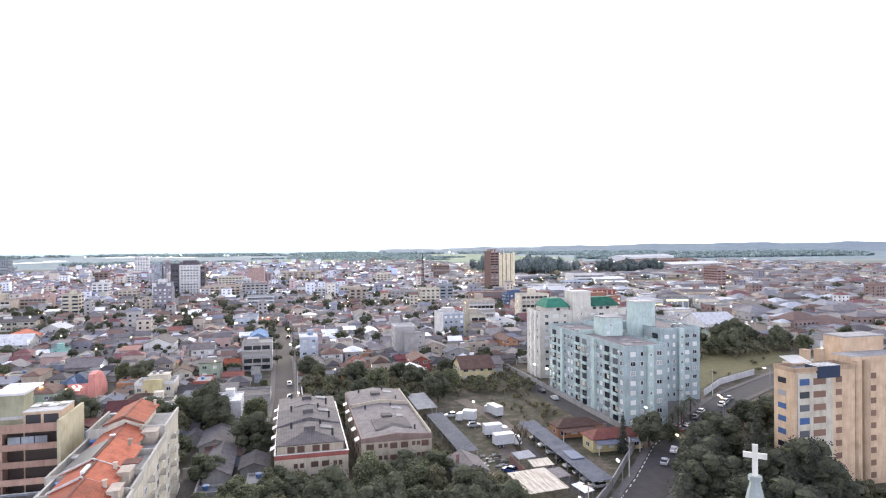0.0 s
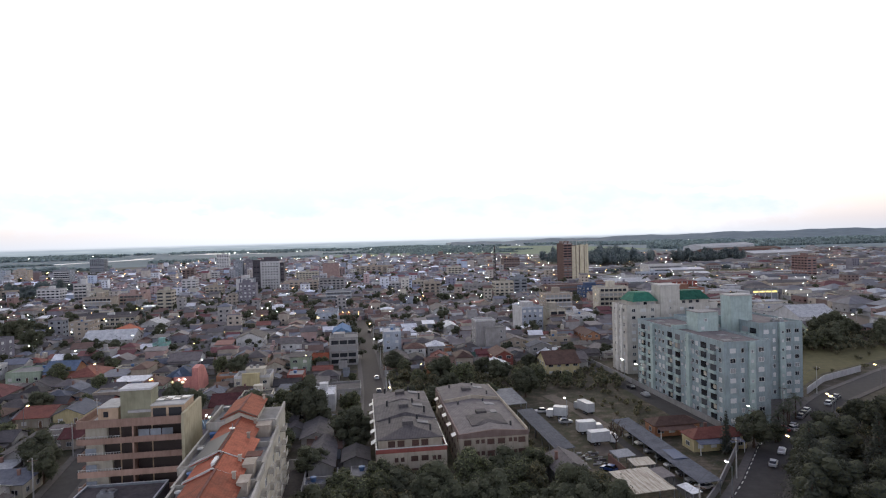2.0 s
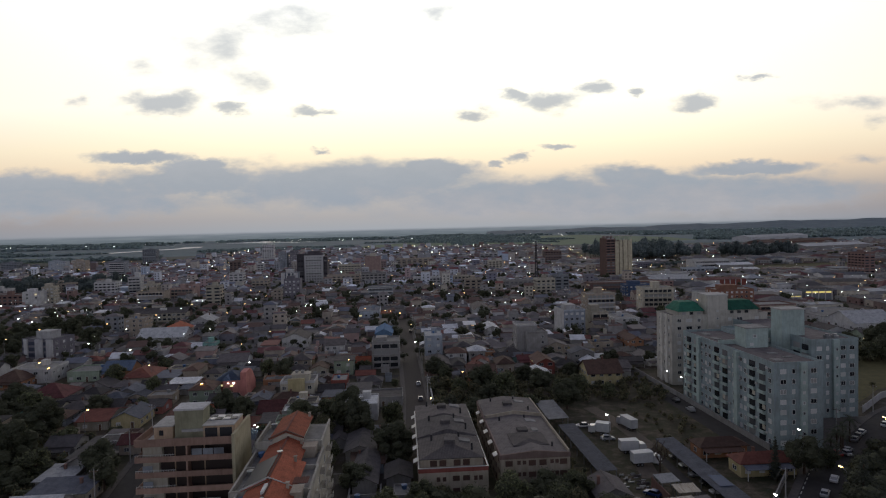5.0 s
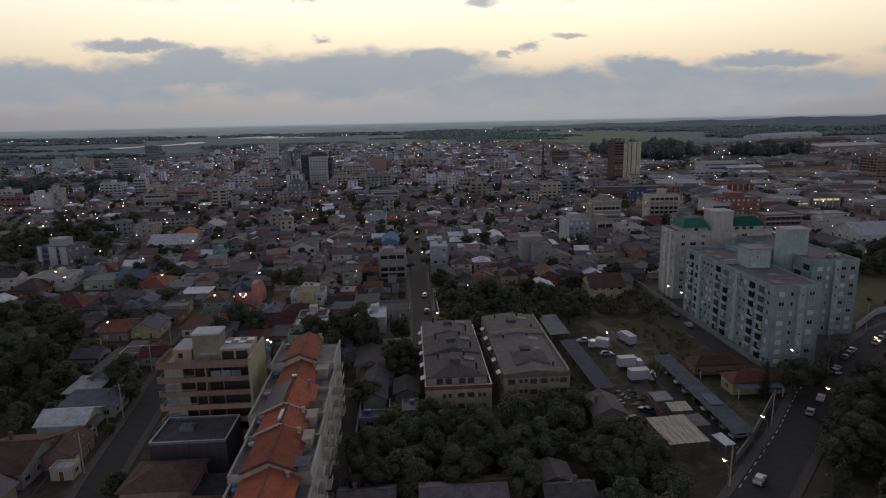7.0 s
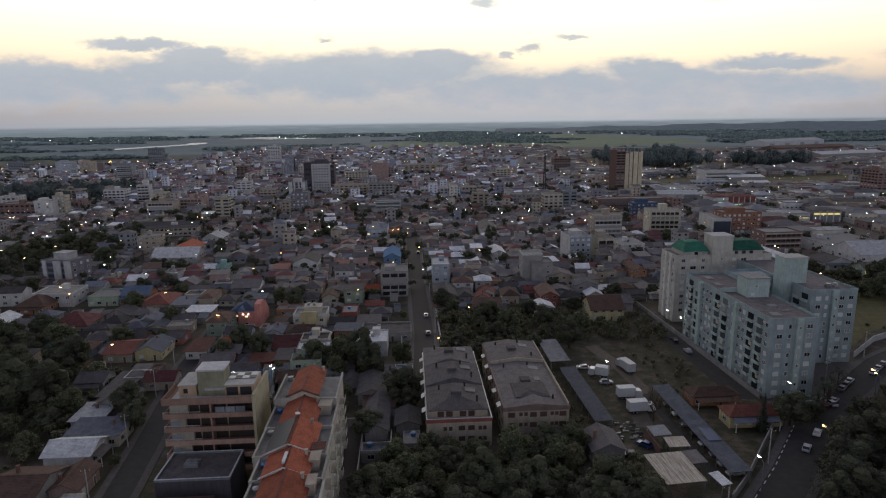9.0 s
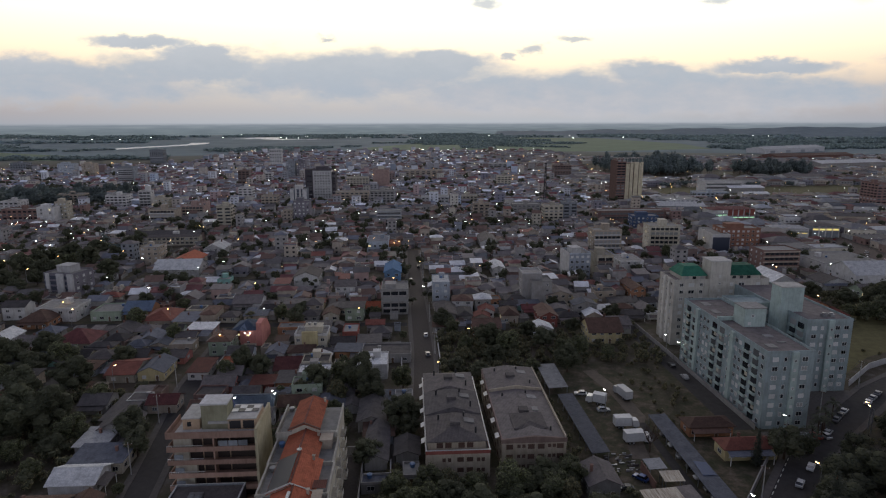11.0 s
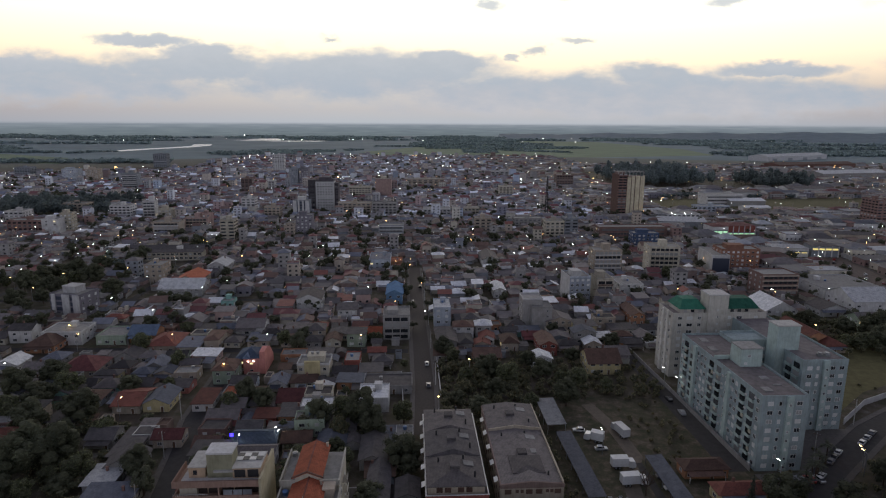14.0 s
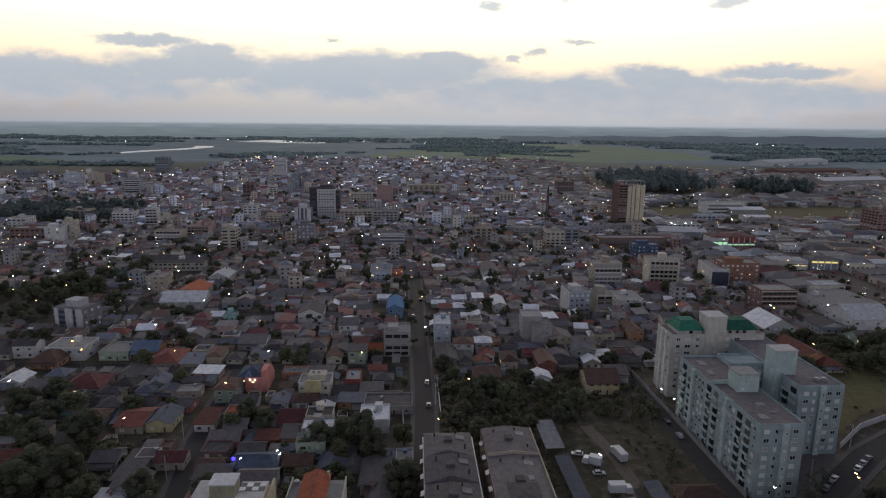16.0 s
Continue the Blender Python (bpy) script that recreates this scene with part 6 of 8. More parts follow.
def grove(u0, u1, v0, v1, step, kinds, s0, s1, where, keep=0.9):
    u = u0
    while u < u1:
        v = v0
        while v < v1:
            a, b = u + TR.uniform(-0.4, 0.4) * step, v + TR.uniform(-0.4, 0.4) * step
            if TR.random() < keep and not on_road(a, b, 0.5) and not taken(a, b, 2, 2, 0):
                tree(a, b, TR.choice(kinds), TR.uniform(s0, s1), where, TR)
            v += step
        u += step


# ---- the tall two-tone tower far down the town ----
BRICKDARK = material("dark_brick", plaster((0.135, 0.083, 0.072)))
STRAWPLASTER = material("bright_cream_plaster", plaster((0.66, 0.60, 0.44), spread=(0.97, 1.0)))


def tower():
    ob = thing("apartment_building", at(244, 671), "tall brick-brown tower with cream blind strips and an open roof frame", "apartment block")
    FOOT.append((234, 676, 22, 14))
    h = 45.0
    part("core", Geo().box(-10.6, 9.6, 0.5, 20, 0, h - 0.6).mesh("core", wall_mat("umber")), ob)
    for x0, x1, top in ((-11.0, -5.6, -1.4), (-4.6, -1.4, -0.4), (-0.2, 4.4, 0.0), (5.4, 7.2, -0.4), (7.6, 9.8, 0.6)):
        part("front_strip", Geo().box(x0, x1, -0.5, 0.48, 0, h + top).mesh("front_strip", STRAWPLASTER), ob, None, "cream plastered strip")
    part("side_wall", Geo().box(-20.8, -10.7, -3.0, 20, 0, h + 2.0).mesh("side_wall", BRICKDARK), ob)
    for s in range(15):
        z = 2.4 + s * 3.05
        part("balcony", CACHE.setdefault("tower_balcony", Geo().box(-21.1, -11.3, -3.9, -3.01, 0, 1.05).mesh("balcony", wall_mat("russet"))), ob, pose(0, 0, z))
        part("window_band", CACHE.setdefault("tower_row", panes(2, 8.6, 1.5, 0.1, 1.5).mesh("window_band", BRICKDARK, GLASS)), ob, pose(-15.8, -3.0, z + 1.15))
    part("roof_house", Geo().box(-20, -12, 3, 14, h + 2.0, h + 4.4).mesh("roof_house", wall_mat("umber")), ob)
    for i in range(8):
        part("roof_beam", CACHE.setdefault("roof_beam", Geo().box(-0.25, 0.25, -3.4, 18, 0, 0.4).mesh("roof_beam", PALE)), ob, pose(-20.0 + i * 4.1, 0, h + 4.4))
        part("roof_post", CACHE.setdefault("roof_post", Geo().box(-0.2, 0.2, -0.2, 0.2, -2.2, 2.9).mesh("roof_post", PALE)), ob, pose(-20.0 + i * 4.1, 1.0, h + 1.5))


tower()


def pink_house():
    ob = thing("house", at(-74.5, 245.5), "two-storey brick-red house with a pink curved stair tower and blue roof", "house", "houses of the town")
    FOOT.append((-73.0, 245.0, 8, 8))
    part("wall", Geo().box(-5.5, 4.0, -5.5, 5.5, 0, 6.6).mesh("wall", wall_mat("red")), ob)
    part("bay", Geo().box(-2.6, 4.0, -6.5, -5.52, 0, 6.5).mesh("bay", wall_mat("pink")), ob, None, "pink plastered front bay")
    part("roof", roof_geo("hip", 9.5, 11, 6.6, 2.6, False).mesh("roof", roof_mat("blue")), ob, pose(-0.75, 0, 0))
    part("porch_gable", Geo().solid([(-3.4, -6.4, 6.4), (0.4, -6.4, 6.4), (-1.5, -6.4, 8.4)], [(-3.4, -2.0, 6.4), (0.4, -2.0, 6.4), (-1.5, -2.0, 8.4)]).mesh("porch_gable", roof_mat("blue")), ob)
    tower_ = Geo()
    ring = [(-6.5, 0), (8.5, 0), (8.5, 3.4), (3.2, 8.6), (-0.5, 9.9), (-6.5, 9.6)]
    tower_.solid([(4.02, p, q) for p, q in ring], [(6.2, p, q) for p, q in ring])
    part("stair_tower", tower_.mesh("stair_tower", wall_mat("pink")), ob, None, "pink curved stair tower")
    for x in (-0.6, 1.5):
        part("wall_lamp", CACHE.setdefault("wall_lamp", Geo().box(-0.16, 0.16, -0.34, -0.08, 0, 0.3).mesh("wall_lamp", LAMP_WHITE)), ob, pose(x, -6.5, 5.4))
        part("lamp_bracket", CACHE.setdefault("lamp_bracket", Geo().box(-0.05, 0.05, -0.2, 0.02, 0.3, 0.4).mesh("lamp_bracket", METAL)), ob, pose(x, -6.5, 5.4))
    for x in (-3.6, 0.6):
        for z in (0.9, 3.9):
            part("window", window_mesh(1.1, 0.7, z > 3), ob, pose(x, -5.5 if x < -1.6 else -6.5, z + 0.3))
    part("door", door_mesh(), ob, pose(-3.0, -5.5, 0.02))


pink_house()

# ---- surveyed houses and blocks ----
house(-82.3, 234.5, 8.4, 11.2, 6, "hip", "green", "brown")
house(-174.8, 247.1, 9.3, 12.0, 3.5, "gable", "white", "white")
house(-160.0, 241.7, 10.6, 9.4, 3.2, "gable", "cream", "grey")
house(-143.3, 244.6, 15.0, 13.9, 3.2, "hip", "beige", "maroon")
house(-174.5, 271.4, 13.0, 16.1, 3.5, "hip", "orange", "brown")
house(-169.9, 282.6, 17.8, 14.3, 6, "flat", "white", "grey")
house(-159.7, 305.8, 10.1, 8.0, 3.4, "hip", "cream", "red")
house(-147.7, 282.1, 13.4, 13.9, 4, "flat", "green", "grey")
house(-134.2, 281.4, 12.1, 13.2, 4, "gable", "orange", "blue")
house(-120.5, 272.5, 12.7, 17.1, 3.5, "hip", "beige", "red")
house(-108.0, 268.8, 9.5, 12.8, 3.2, "shed", "cream", "slate")
house(-98.9, 273.2, 6.3, 13.3, 5, "hip", "beige", "brown")
house(-86.5, 290.8, 12.9, 14.9, 4, "gable", "white", "grey")
house(-108.4, 327.2, 6.6, 7.6, 6, "flat", "teal", "grey")
house(-145.1, 363.0, 25.6, 17.0, 5, "gable", "white", "white")
house(-148.1, 384.4, 15.8, 22.8, 5, "gable", "beige", "orange")
house(-174.4, 396.6, 11.8, 14.2, 11, "flat", "beige", "grey")
house(-141.7, 421.8, 13.3, 18.1, 5, "gable", "white", "white")
house(-136.7, 217.5, 8.6, 10.8, 3.2, "gable", "teal", "dark")
house(-109.4, 212.2, 9.5, 14.4, 3.2, "gable", "cream", "red")
house(-99.4, 212.2, 9.0, 12.4, 3.2, "gable", "yellow", "slate")
house(-83.1, 211.6, 6.9, 11.6, 3, "shed", "white", "red")
house(-135.2, 184.9, 9.9, 11.5, 3.2, "gable", "beige", "red")
house(-94.3, 186.2, 6.3, 6.0, 3, "flat", "white", "white")
house(-85.8, 184.2, 8.8, 6.7, 3.2, "gable", "beige", "maroon")
house(-107.0, 184.5, 8.1, 10.6, 3.2, "gable", "grey", "dark")
house(-96.1, 179.8, 7.1, 16.9, 3, "shed", "grey", "dark")
house(-93.7, 168.4, 6.0, 6.0, 3, "shed", "white", "white")
house(-57.0, 178.5, 13.5, 9.3, 4.5, "gable", "grey", "navy")
house(-54.6, 169.5, 11.0, 8.4, 4.5, "gable", "white", "grey")
house(-58.0, 197.1, 7.3, 6.0, 3, "shed", "red", "red")
house(-59.6, 224.2, 6.4, 10.1, 3.2, "gable", "white", "slate")
house(-51.6, 211.2, 9.3, 11.6, 3.2, "gable", "beige", "maroon")
house(7.5, 297.9, 8.3, 16.1, 11.5, "flat", "paleblue", "white")
house(-41.7, 313.1, 9.9, 12.2, 6, "gable", "white", "grey")
house(-64.4, 331.6, 13.2, 15.8, 7, "gable", "white", "grey")
house(-32.9, 246.0, 6.2, 10.6, 4, "flat", "red", "grey")
house(-21.6, 209.0, 10.9, 12.5, 5, "flat", "white", "white")
house(-17.1, 223.4, 18.7, 12.1, 3, "flat", "grey", "dark")
house(24.2, 246.2, 11.3, 11.2, 5, "gable", "orange", "brown")
house(47.3, 243.3, 9.0, 9.4, 4, "gable", "white", "white")
house(53.3, 261.4, 7.7, 14.5, 5, "gable", "red", "brown")
house(72.0, 239.2, 13.4, 13.5, 5, "gable", "yellow", "brown")
house(81.1, 248.0, 10.6, 13.2, 4, "gable", "white", "grey")
house(-19.5, 433.9, 9.6, 16.0, 4, "flat", "orange", "orange")
house(-17.8, 346.3, 9.2, 21.3, 6, "gable", "blue", "azure")
house(-30.5, 432.3, 15.1, 24.6, 7, "flat", "paleblue", "slate")
house(49.4, 440.9, 11.8, 27.0, 5, "gable", "white", "grey")
house(44.3, 354.6, 7.0, 17.8, 5, "gable", "white", "white")
house(123.3, 353.6, 14.5, 19.6, 8, "flat", "white", "grey")
house(109.2, 303.7, 7.0, 18.6, 5, "gable", "orange", "brown")
house(256.9, 355.3, 36.8, 32.5, 6, "flat", "white", "grey")
house(246.8, 319.7, 24.2, 23.1, 7, "gable", "white", "white")
house(223.8, 285.4, 12.2, 13.8, 5, "gable", "green", "grey")
house(185.0, 256.1, 9.8, 12.3, 3.5, "hip", "beige", "red")
house(179.7, 269.8, 16.2, 24.0, 4.5, "gable", "orange", "red")
house(188.7, 310.6, 17.6, 21.4, 5, "gable", "white", "white")
house(221.4, 310.1, 16.1, 15.9, 4, "gable", "white", "grey")
house(-19.6, 172.6, 14.5, 7.8, 3.4, "gable", "grey", "dark", 90)
house(-17.2, 154.6, 19.5, 5.8, 3.0, "gable", "grey", "dark", 90)
house(-15.6, 136.6, 9.2, 4.0, 2.6, "flat", "grey", "slate")
house(-14.9, 181.0, 3.0, 9.5, 3.0, "shed", "white", "slate")
house(-9.0, 151.0, 8.6, 6.0, 3.2, "gable", "grey", "dark", 90)
house(-8.0, 140.4, 4.2, 6.2, 2.6, "flat", "grey", "grey")
house(-10.2, 181.0, 5.6, 9.0, 3.4, "flat", "white", "grey")
house(8.4, 270.5, 9.0, 16.0, 4, "gable", "grey", "grey")
house(16.8, 267.3, 6.1, 13.0, 4, "hip", "grey", "dark")
house(37.2, 266.1, 7.3, 11.6, 4, "hip", "beige", "brown")
house(66.2, 292.6, 13.3, 11.7, 5, "gable", "beige", "grey")
house(-90.4, 140.8, 8.8, 13.2, 3.4, "gable", "white", "white", 90)
house(-89.4, 151.5, 13.2, 8.6, 3.3, "shed", "cream", "slate")
house(-95.2, 160.8, 8.0, 9.6, 3.2, "shed", "grey", "white")
house(-93.0, 169.4, 9.9, 10.6, 3.2, "gable", "grey", "dark")
house(-92.2, 124.5, 15.6, 10.6, 3.9, "gable", "grey", "brown", 90)
house(-83.6, 128.2, 9.6, 6.0, 3.3, "gable", "rose", "brown", 90)
house(-80.6, 121.0, 4.6, 3.2, 2.4, "flat", "cream", "white")
house(-45.6, 107.6, 8.0, 6.3, 4, "shed", "grey", "dark")
house(-27.5, 107.8, 10.1, 9.9, 4, "gable", "grey", "dark")
house(-16.3, 101.6, 9.6, 7.1, 4, "gable", "grey", "grey")
house(1.4, 100.9, 15.2, 8.6, 4, "gable", "white", "grey")
house(7.2, 101.7, 8.6, 9.7, 4, "gable", "beige", "brown")
house(19.3, 106.6, 6.5, 6.0, 4, "gable", "grey", "grey")
house(20.8, 100.4, 8.6, 6.3, 4, "gable", "grey", "grey")
house(38.5, 133.6, 7.4, 9.3, 4, "gable", "grey", "grey")
apartment(122, 544, 17, 14, 5, "cream")
apartment(137, 544, 12, 14, 6, "slate")
apartment(-286, 1302, 24, 16, 12, "white")
apartment(59, 564, 15, 12, 5, "beige")
apartment(-315, 659, 21, 16, 5, "white")
apartment(-169, 538, 12, 12, 6, "yellow")
apartment(-582, 1438, 30, 20, 10, "slate")
apartment(-727, 1175, 28, 20, 6, "slate")
apartment(-410, 638, 18, 18, 4, "white")
apartment(-363, 577, 32, 16, 4, "red")
apartment(-383, 696, 29, 16, 4, "beige")
apartment(-73, 699, 37, 14, 4, "beige")
apartment(-38, 676, 27, 14, 5, "grey")
apartment(-192, 698, 15, 14, 6, "white")
apartment(-159, 667, 17, 14, 4, "beige")
apartment(57, 677, 21, 14, 3, "yellow")
apartment(108, 600, 27, 14, 3, "grey")
apartment(-79, 849, 30, 14, 5, "cream")
apartment(20, 670, 30, 16, 3, "white")
apartment(476, 607, 11, 24, 9, "red")
apartment(14, 972, 60, 20, 5, "beige")
apartment(125, 855, 19, 16, 5, "cream")
apartment(-249, 908, 16, 12, 7, "brick")
apartment(-227, 938, 24, 14, 5, "white")
apartment(170, 1207, 65, 30, 3, "white")
apartment(239, 979, 27, 18, 7, "brick")
apartment(279, 635, 35, 30, 3, "white")
house(78.5, 158.5, 13.0, 8.0, 3.2, "hip", "orange", "brown")
house(83.0, 145.5, 14.5, 8.0, 3.6, "hip", "yellow", "red")
house(-55.0, 108.6, 9.8, 12.6, 6.6, "hip", "rose", "brown", 90)

# ---- landmark blocks of the town, each with its own front ----
NAVY = material("navy_panel", plain((0.035, 0.045, 0.075), 0.45))
DARKWALL = material("dark_mauve_plaster", plaster((0.10, 0.092, 0.105)))


def shell(u, v, w, d, h, wall, label, rz=0.0, roof=None):
    """The common body of a landmark: walls, roof slab and parapet, front on the near side."""
    FOOT.append((u, v + d / 2, w / 2 + 0.5, d / 2 + 0.5))
    ob = thing("apartment_building", at(u, v, 0, rz), label, "apartment block", "apartment blocks of the town")
    part("wall", Geo().box(-w / 2, w / 2, 0, d, 0, h).mesh("wall", wall), ob)
    part("roof", Geo().box(-w / 2 + 0.25, w / 2 - 0.25, 0.25, d - 0.25, h, h + 0.1).mesh("roof", roof or SLAB), ob)
    part("parapet", rim(-w / 2 - 0.04, w / 2 + 0.04, -0.04, d + 0.04, h, h + 0.8).mesh("parapet", wall), ob)
    return ob


def roof_room(ob, x0, x1, y0, y1, z0, z1, wall):
    part("stair_head", Geo().box(x0, x1, y0, y1, z0, z1).box(x0 - 0.2, x1 + 0.2, y0 - 0.2, y1 + 0.2, z1, z1 + 0.25).mesh("stair_head", wall), ob)


def side_windows(ob, x, d, floors, fh, side, n=3):
    for s in range(floors):
        for i in range(n):
            part("window", window_mesh(1.3, 1.2, random.random() < 0.02, random.random() < 0.4), ob, pose(side * x, (i + 0.5) * d / n, s * fh + 1.1, 0, 0, 90 * side))


def balcony_flats(u, v, w, d, floors, wall, label, rz=0.0, fh=3.0, band="white", side=-1, head=(0.0, 4.0)):
    """Flats with a long balcony on each storey before dark rooms."""
    ob = shell(u, v, w, d, floors * fh + 0.3, wall_mat(wall), label, rz)
    for s in range(floors):
        z = s * fh + 0.3
        part("balcony_window", CACHE.setdefault(("rooms", w), panes(max(2, int(w / 3.2)), w * 0.86, 1.75, 0.1, 0.5).mesh("balcony_window", wall_mat(wall), GLASS)), ob, pose(0, 0, z + 0.6))
        if s:
            g = Geo().box(-w * 0.46, w * 0.46, -1.2, -0.02, z - 0.2, z).box(-w * 0.46, w * 0.46, -1.2, -1.05, z, z + 0.75).box(-w * 0.46, -w * 0.46 + 0.15, -1.05, -0.02, z, z + 0.75).box(w * 0.46 - 0.15, w * 0.46, -1.05, -0.02, z, z + 0.75)
            part("balcony", g.mesh("balcony", wall_mat(band)), ob)
    side_windows(ob, w / 2, d, floors, fh, side)
    roof_room(ob, head[0] - 2.4, head[0] + 2.4, d * 0.3, d * 0.7, floors * fh + 0.4, floors * fh + 0.4 + head[1], wall_mat(wall))
    return ob


def window_flats(u, v, w, d, floors, wall, label, rz=0.0, fh=2.95, side=-1, side_wall=None, n=0, head=3.0):
    """Flats with single windows; side_wall: a paler blind end wall."""
    h = floors * fh + 0.3
    ob = shell(u, v, w, d, h, wall_mat(wall), label, rz)
    n = n or max(2, int(w / 3.1))
    for s in range(floors):
        for i in range(n):
            part("window", window_mesh(1.4, 1.25, random.random() < 0.02, random.random() < 0.35), ob, pose((i + 0.5) * w / n - w / 2, 0, s * fh + 1.1))
    if side_wall:
        x = side * w / 2
        part("end_wall", Geo().box(min(x, x + side * 0.3), max(x, x + side * 0.3), -0.3, d, 0, h + 1.0).mesh("end_wall", wall_mat(side_wall)), ob, None, "pale blind end wall")
    else:
        side_windows(ob, w / 2, d, floors, fh, side)
    roof_room(ob, -w * 0.32, w * 0.12, d * 0.2, d * 0.7, h + 0.1, h + head, wall_mat(side_wall or wall))
    return ob


def fin_block(u, v, w, d, floors, fins, label, rz=0.0, fh=3.0, wall="slate", side=-1):
    """Dark glazed front between tall white fins."""
    h = floors * fh + 0.4
    ob = shell(u, v, w, d, h, wall_mat(wall), label, rz)
    for x0, x1 in fins:
        part("fin", Geo().box(x0 * w, x1 * w, -0.7, -0.01, 0, h + 0.5).mesh("fin", wall_mat("white")), ob, None, "tall white fin")
    edges = [-0.5] + [e for f in fins for e in f] + [0.5]
    for x0, x1 in zip(edges[::2], edges[1::2]):
        if x1 - x0 < 0.03:
            continue
        for s in range(floors):
            part("glazing", Geo().box(x0 * w + 0.1, x1 * w - 0.1, -0.12, -0.01, s * fh + 0.7, s * fh + fh - 0.35).mesh("glazing", NAVY), ob)
    side_windows(ob, w / 2, d, floors, fh, side)
    roof_room(ob, -w * 0.25, w * 0.2, d * 0.3, d * 0.8, h + 0.1, h + 3.6, wall_mat("white"))
    return ob


def ribbon_block(u, v, w, d, floors, wall, band, label, rz=0.0, fh=3.1, side=-1):
    """Storeys of ribbon windows between solid bands."""
    ob = shell(u, v, w, d, floors * fh + 0.2, wall_mat(wall), label, rz)
    for s in range(floors):
        z = s * fh
        part("window_band", CACHE.setdefault(("ribbon", w, band), panes(max(3, int(w / 3)), w * 0.92, 1.5, 0.12, 0.25).mesh("window_band", wall_mat(wall), GLASS)), ob, pose(0, 0, z + 1.0))
        part("band", Geo().box(-w / 2 - 0.1, w / 2 + 0.1, -0.35, -0.01, z + 2.65, z + 3.3).mesh("band", wall_mat(band)), ob)
    side_windows(ob, w / 2, d, floors, fh, side)
    return ob


def two_tone_tower():
    """White gridded front between dark wings, with a dark stepped crown."""
    ob = shell(-108, 706, 21, 18, 34.5, wall_mat("white"), "tall white gridded tower between dark wings with a stepped crown")
    for s in range(11):
        part("window_band", CACHE.setdefault("grid_row", panes(6, 17.0, 1.3, 0.1, 1.5).mesh("window_band", wall_mat("white"), GLASS)), ob, pose(0, 0, 1.4 + s * 3.05))
    for x0, x1, y0, z in ((-19.5, -10.6, 2.5, 37.0), (10.6, 15.0, 3.5, 33.5)):
        part("wing", Geo().box(x0, x1, y0, 19, 0, z).mesh("wing", DARKWALL), ob, None, "dark wing wall")
        for s in range(11):
            part("wing_window", CACHE.setdefault(("wing", x0), panes(2, (x1 - x0) * 0.6, 1.2, 0.1, 0.8).mesh("wing_window", DARKWALL, GLASS)), ob, pose((x0 + x1) / 2, y0, 1.4 + s * 3.0))
    part("crown", Geo().box(-9.8, 9.8, 1.0, 16, 35.3, 37.4).box(-7, 7, 3, 14, 37.4, 40.2).mesh("crown", DARKWALL), ob, None, "dark stepped crown")
    for i in range(6):
        part("merlon", CACHE.setdefault("merlon", Geo().box(-0.7, 0.7, 0, 0.4, 0, 1.3).mesh("merlon", DARKWALL)), ob, pose(-8.7 + i * 3.48, 1.0, 37.4))


two_tone_tower()
fin_block(-128, 663, 17.5, 15, 6, ((-0.5, -0.28), (-0.2, -0.1), (0.06, 0.16), (0.26, 0.5)), "white office block with dark blue glass between tall fins")
fin_block(-191, 318, 18, 14, 4, ((-0.42, -0.3), (-0.06, 0.18), (0.3, 0.5)), "black-glazed apartment block with broad white fins", -14, 2.9, "violet", 1)
ribbon_block(-26, 531, 21.5, 15, 4, "slate", "white", "dark office block with pale ribbon bands")
ribbon_block(216, 346, 22.6, 16, 4, "russet", "beige", "red-brown shop building with pale storey bands")
ribbon_block(191, 528, 62, 14, 3, "russet", "umber", "very long red-brick works building of three storeys", 0, 3.6)
salmon = shell(-47, 845, 22, 18, 25.5, wall_mat("rose"), "salmon blind-fronted apartment slab with a flat roof")
side_windows(salmon, 11, 18, 8, 3.0, -1)
roof_room(salmon, -4, 4, 5, 12, 25.6, 29, wall_mat("cream"))
balcony_flats(-15.2, 277, 12.6, 15, 4, "grey", "grey unpainted flats with deep dark balconies beside the street", 0, 2.85, "grey", 1, (-2.0, 1.6))
balcony_flats(167, 402, 21, 15, 6, "cream", "cream apartment block with brown-shaded balcony rows", -6, 3.05, "straw")
balcony_flats(129, 407, 20, 13, 5, "beige", "tan walk-up flats with white balcony bands")
balcony_flats(105, 337, 9.5, 14, 4, "straw", "narrow straw-coloured flats with brown balconies", 0, 3.2, "umber", 1, (-1.5, 3.6))
balcony_flats(-286, 653, 12, 14, 6, "white", "white balcony flats with a tall stair core", 8, 3.1, "white", 1, (2.0, 5.0))
balcony_flats(-231, 556, 24, 14, 4, "beige", "peach flats with recessed balconies")
balcony_flats(-213, 582, 22, 14, 4, "rose", "rose-coloured flats with balcony rows", 0, 2.95, "beige")
window_flats(-206, 590, 8, 10, 5, "rose", "narrow salmon stair block with few windows", 0, 2.9, -1)
window_flats(89.5, 335, 12.6, 16, 5, "paleblue", "pale blue apartment house with a white blind end wall", 4, 2.95, -1, "white")
window_flats(225, 409, 27, 16, 5, "terracotta", "orange-brick flats with white window frames", -5)
window_flats(188, 490, 21.5, 13, 4, "indigo", "deep blue painted apartment block", -4)
window_flats(-333, 557, 14, 13, 5, "white", "white apartment block with a blind end wall", 6, 2.95, -1, "white", 2)
window_flats(-327, 571, 10, 12, 6, "straw", "straw-coloured apartment tower behind a white one", 6, 3.0, 1)
window_flats(-265, 641, 13, 12, 4, "cream", "cream flats under a pale flat roof", 0, 3.0, 1)
window_flats(-593, 1075, 27, 16, 7, "paleblue", "pale grey apartment slab of seven storeys", 0, 3.0, 1)
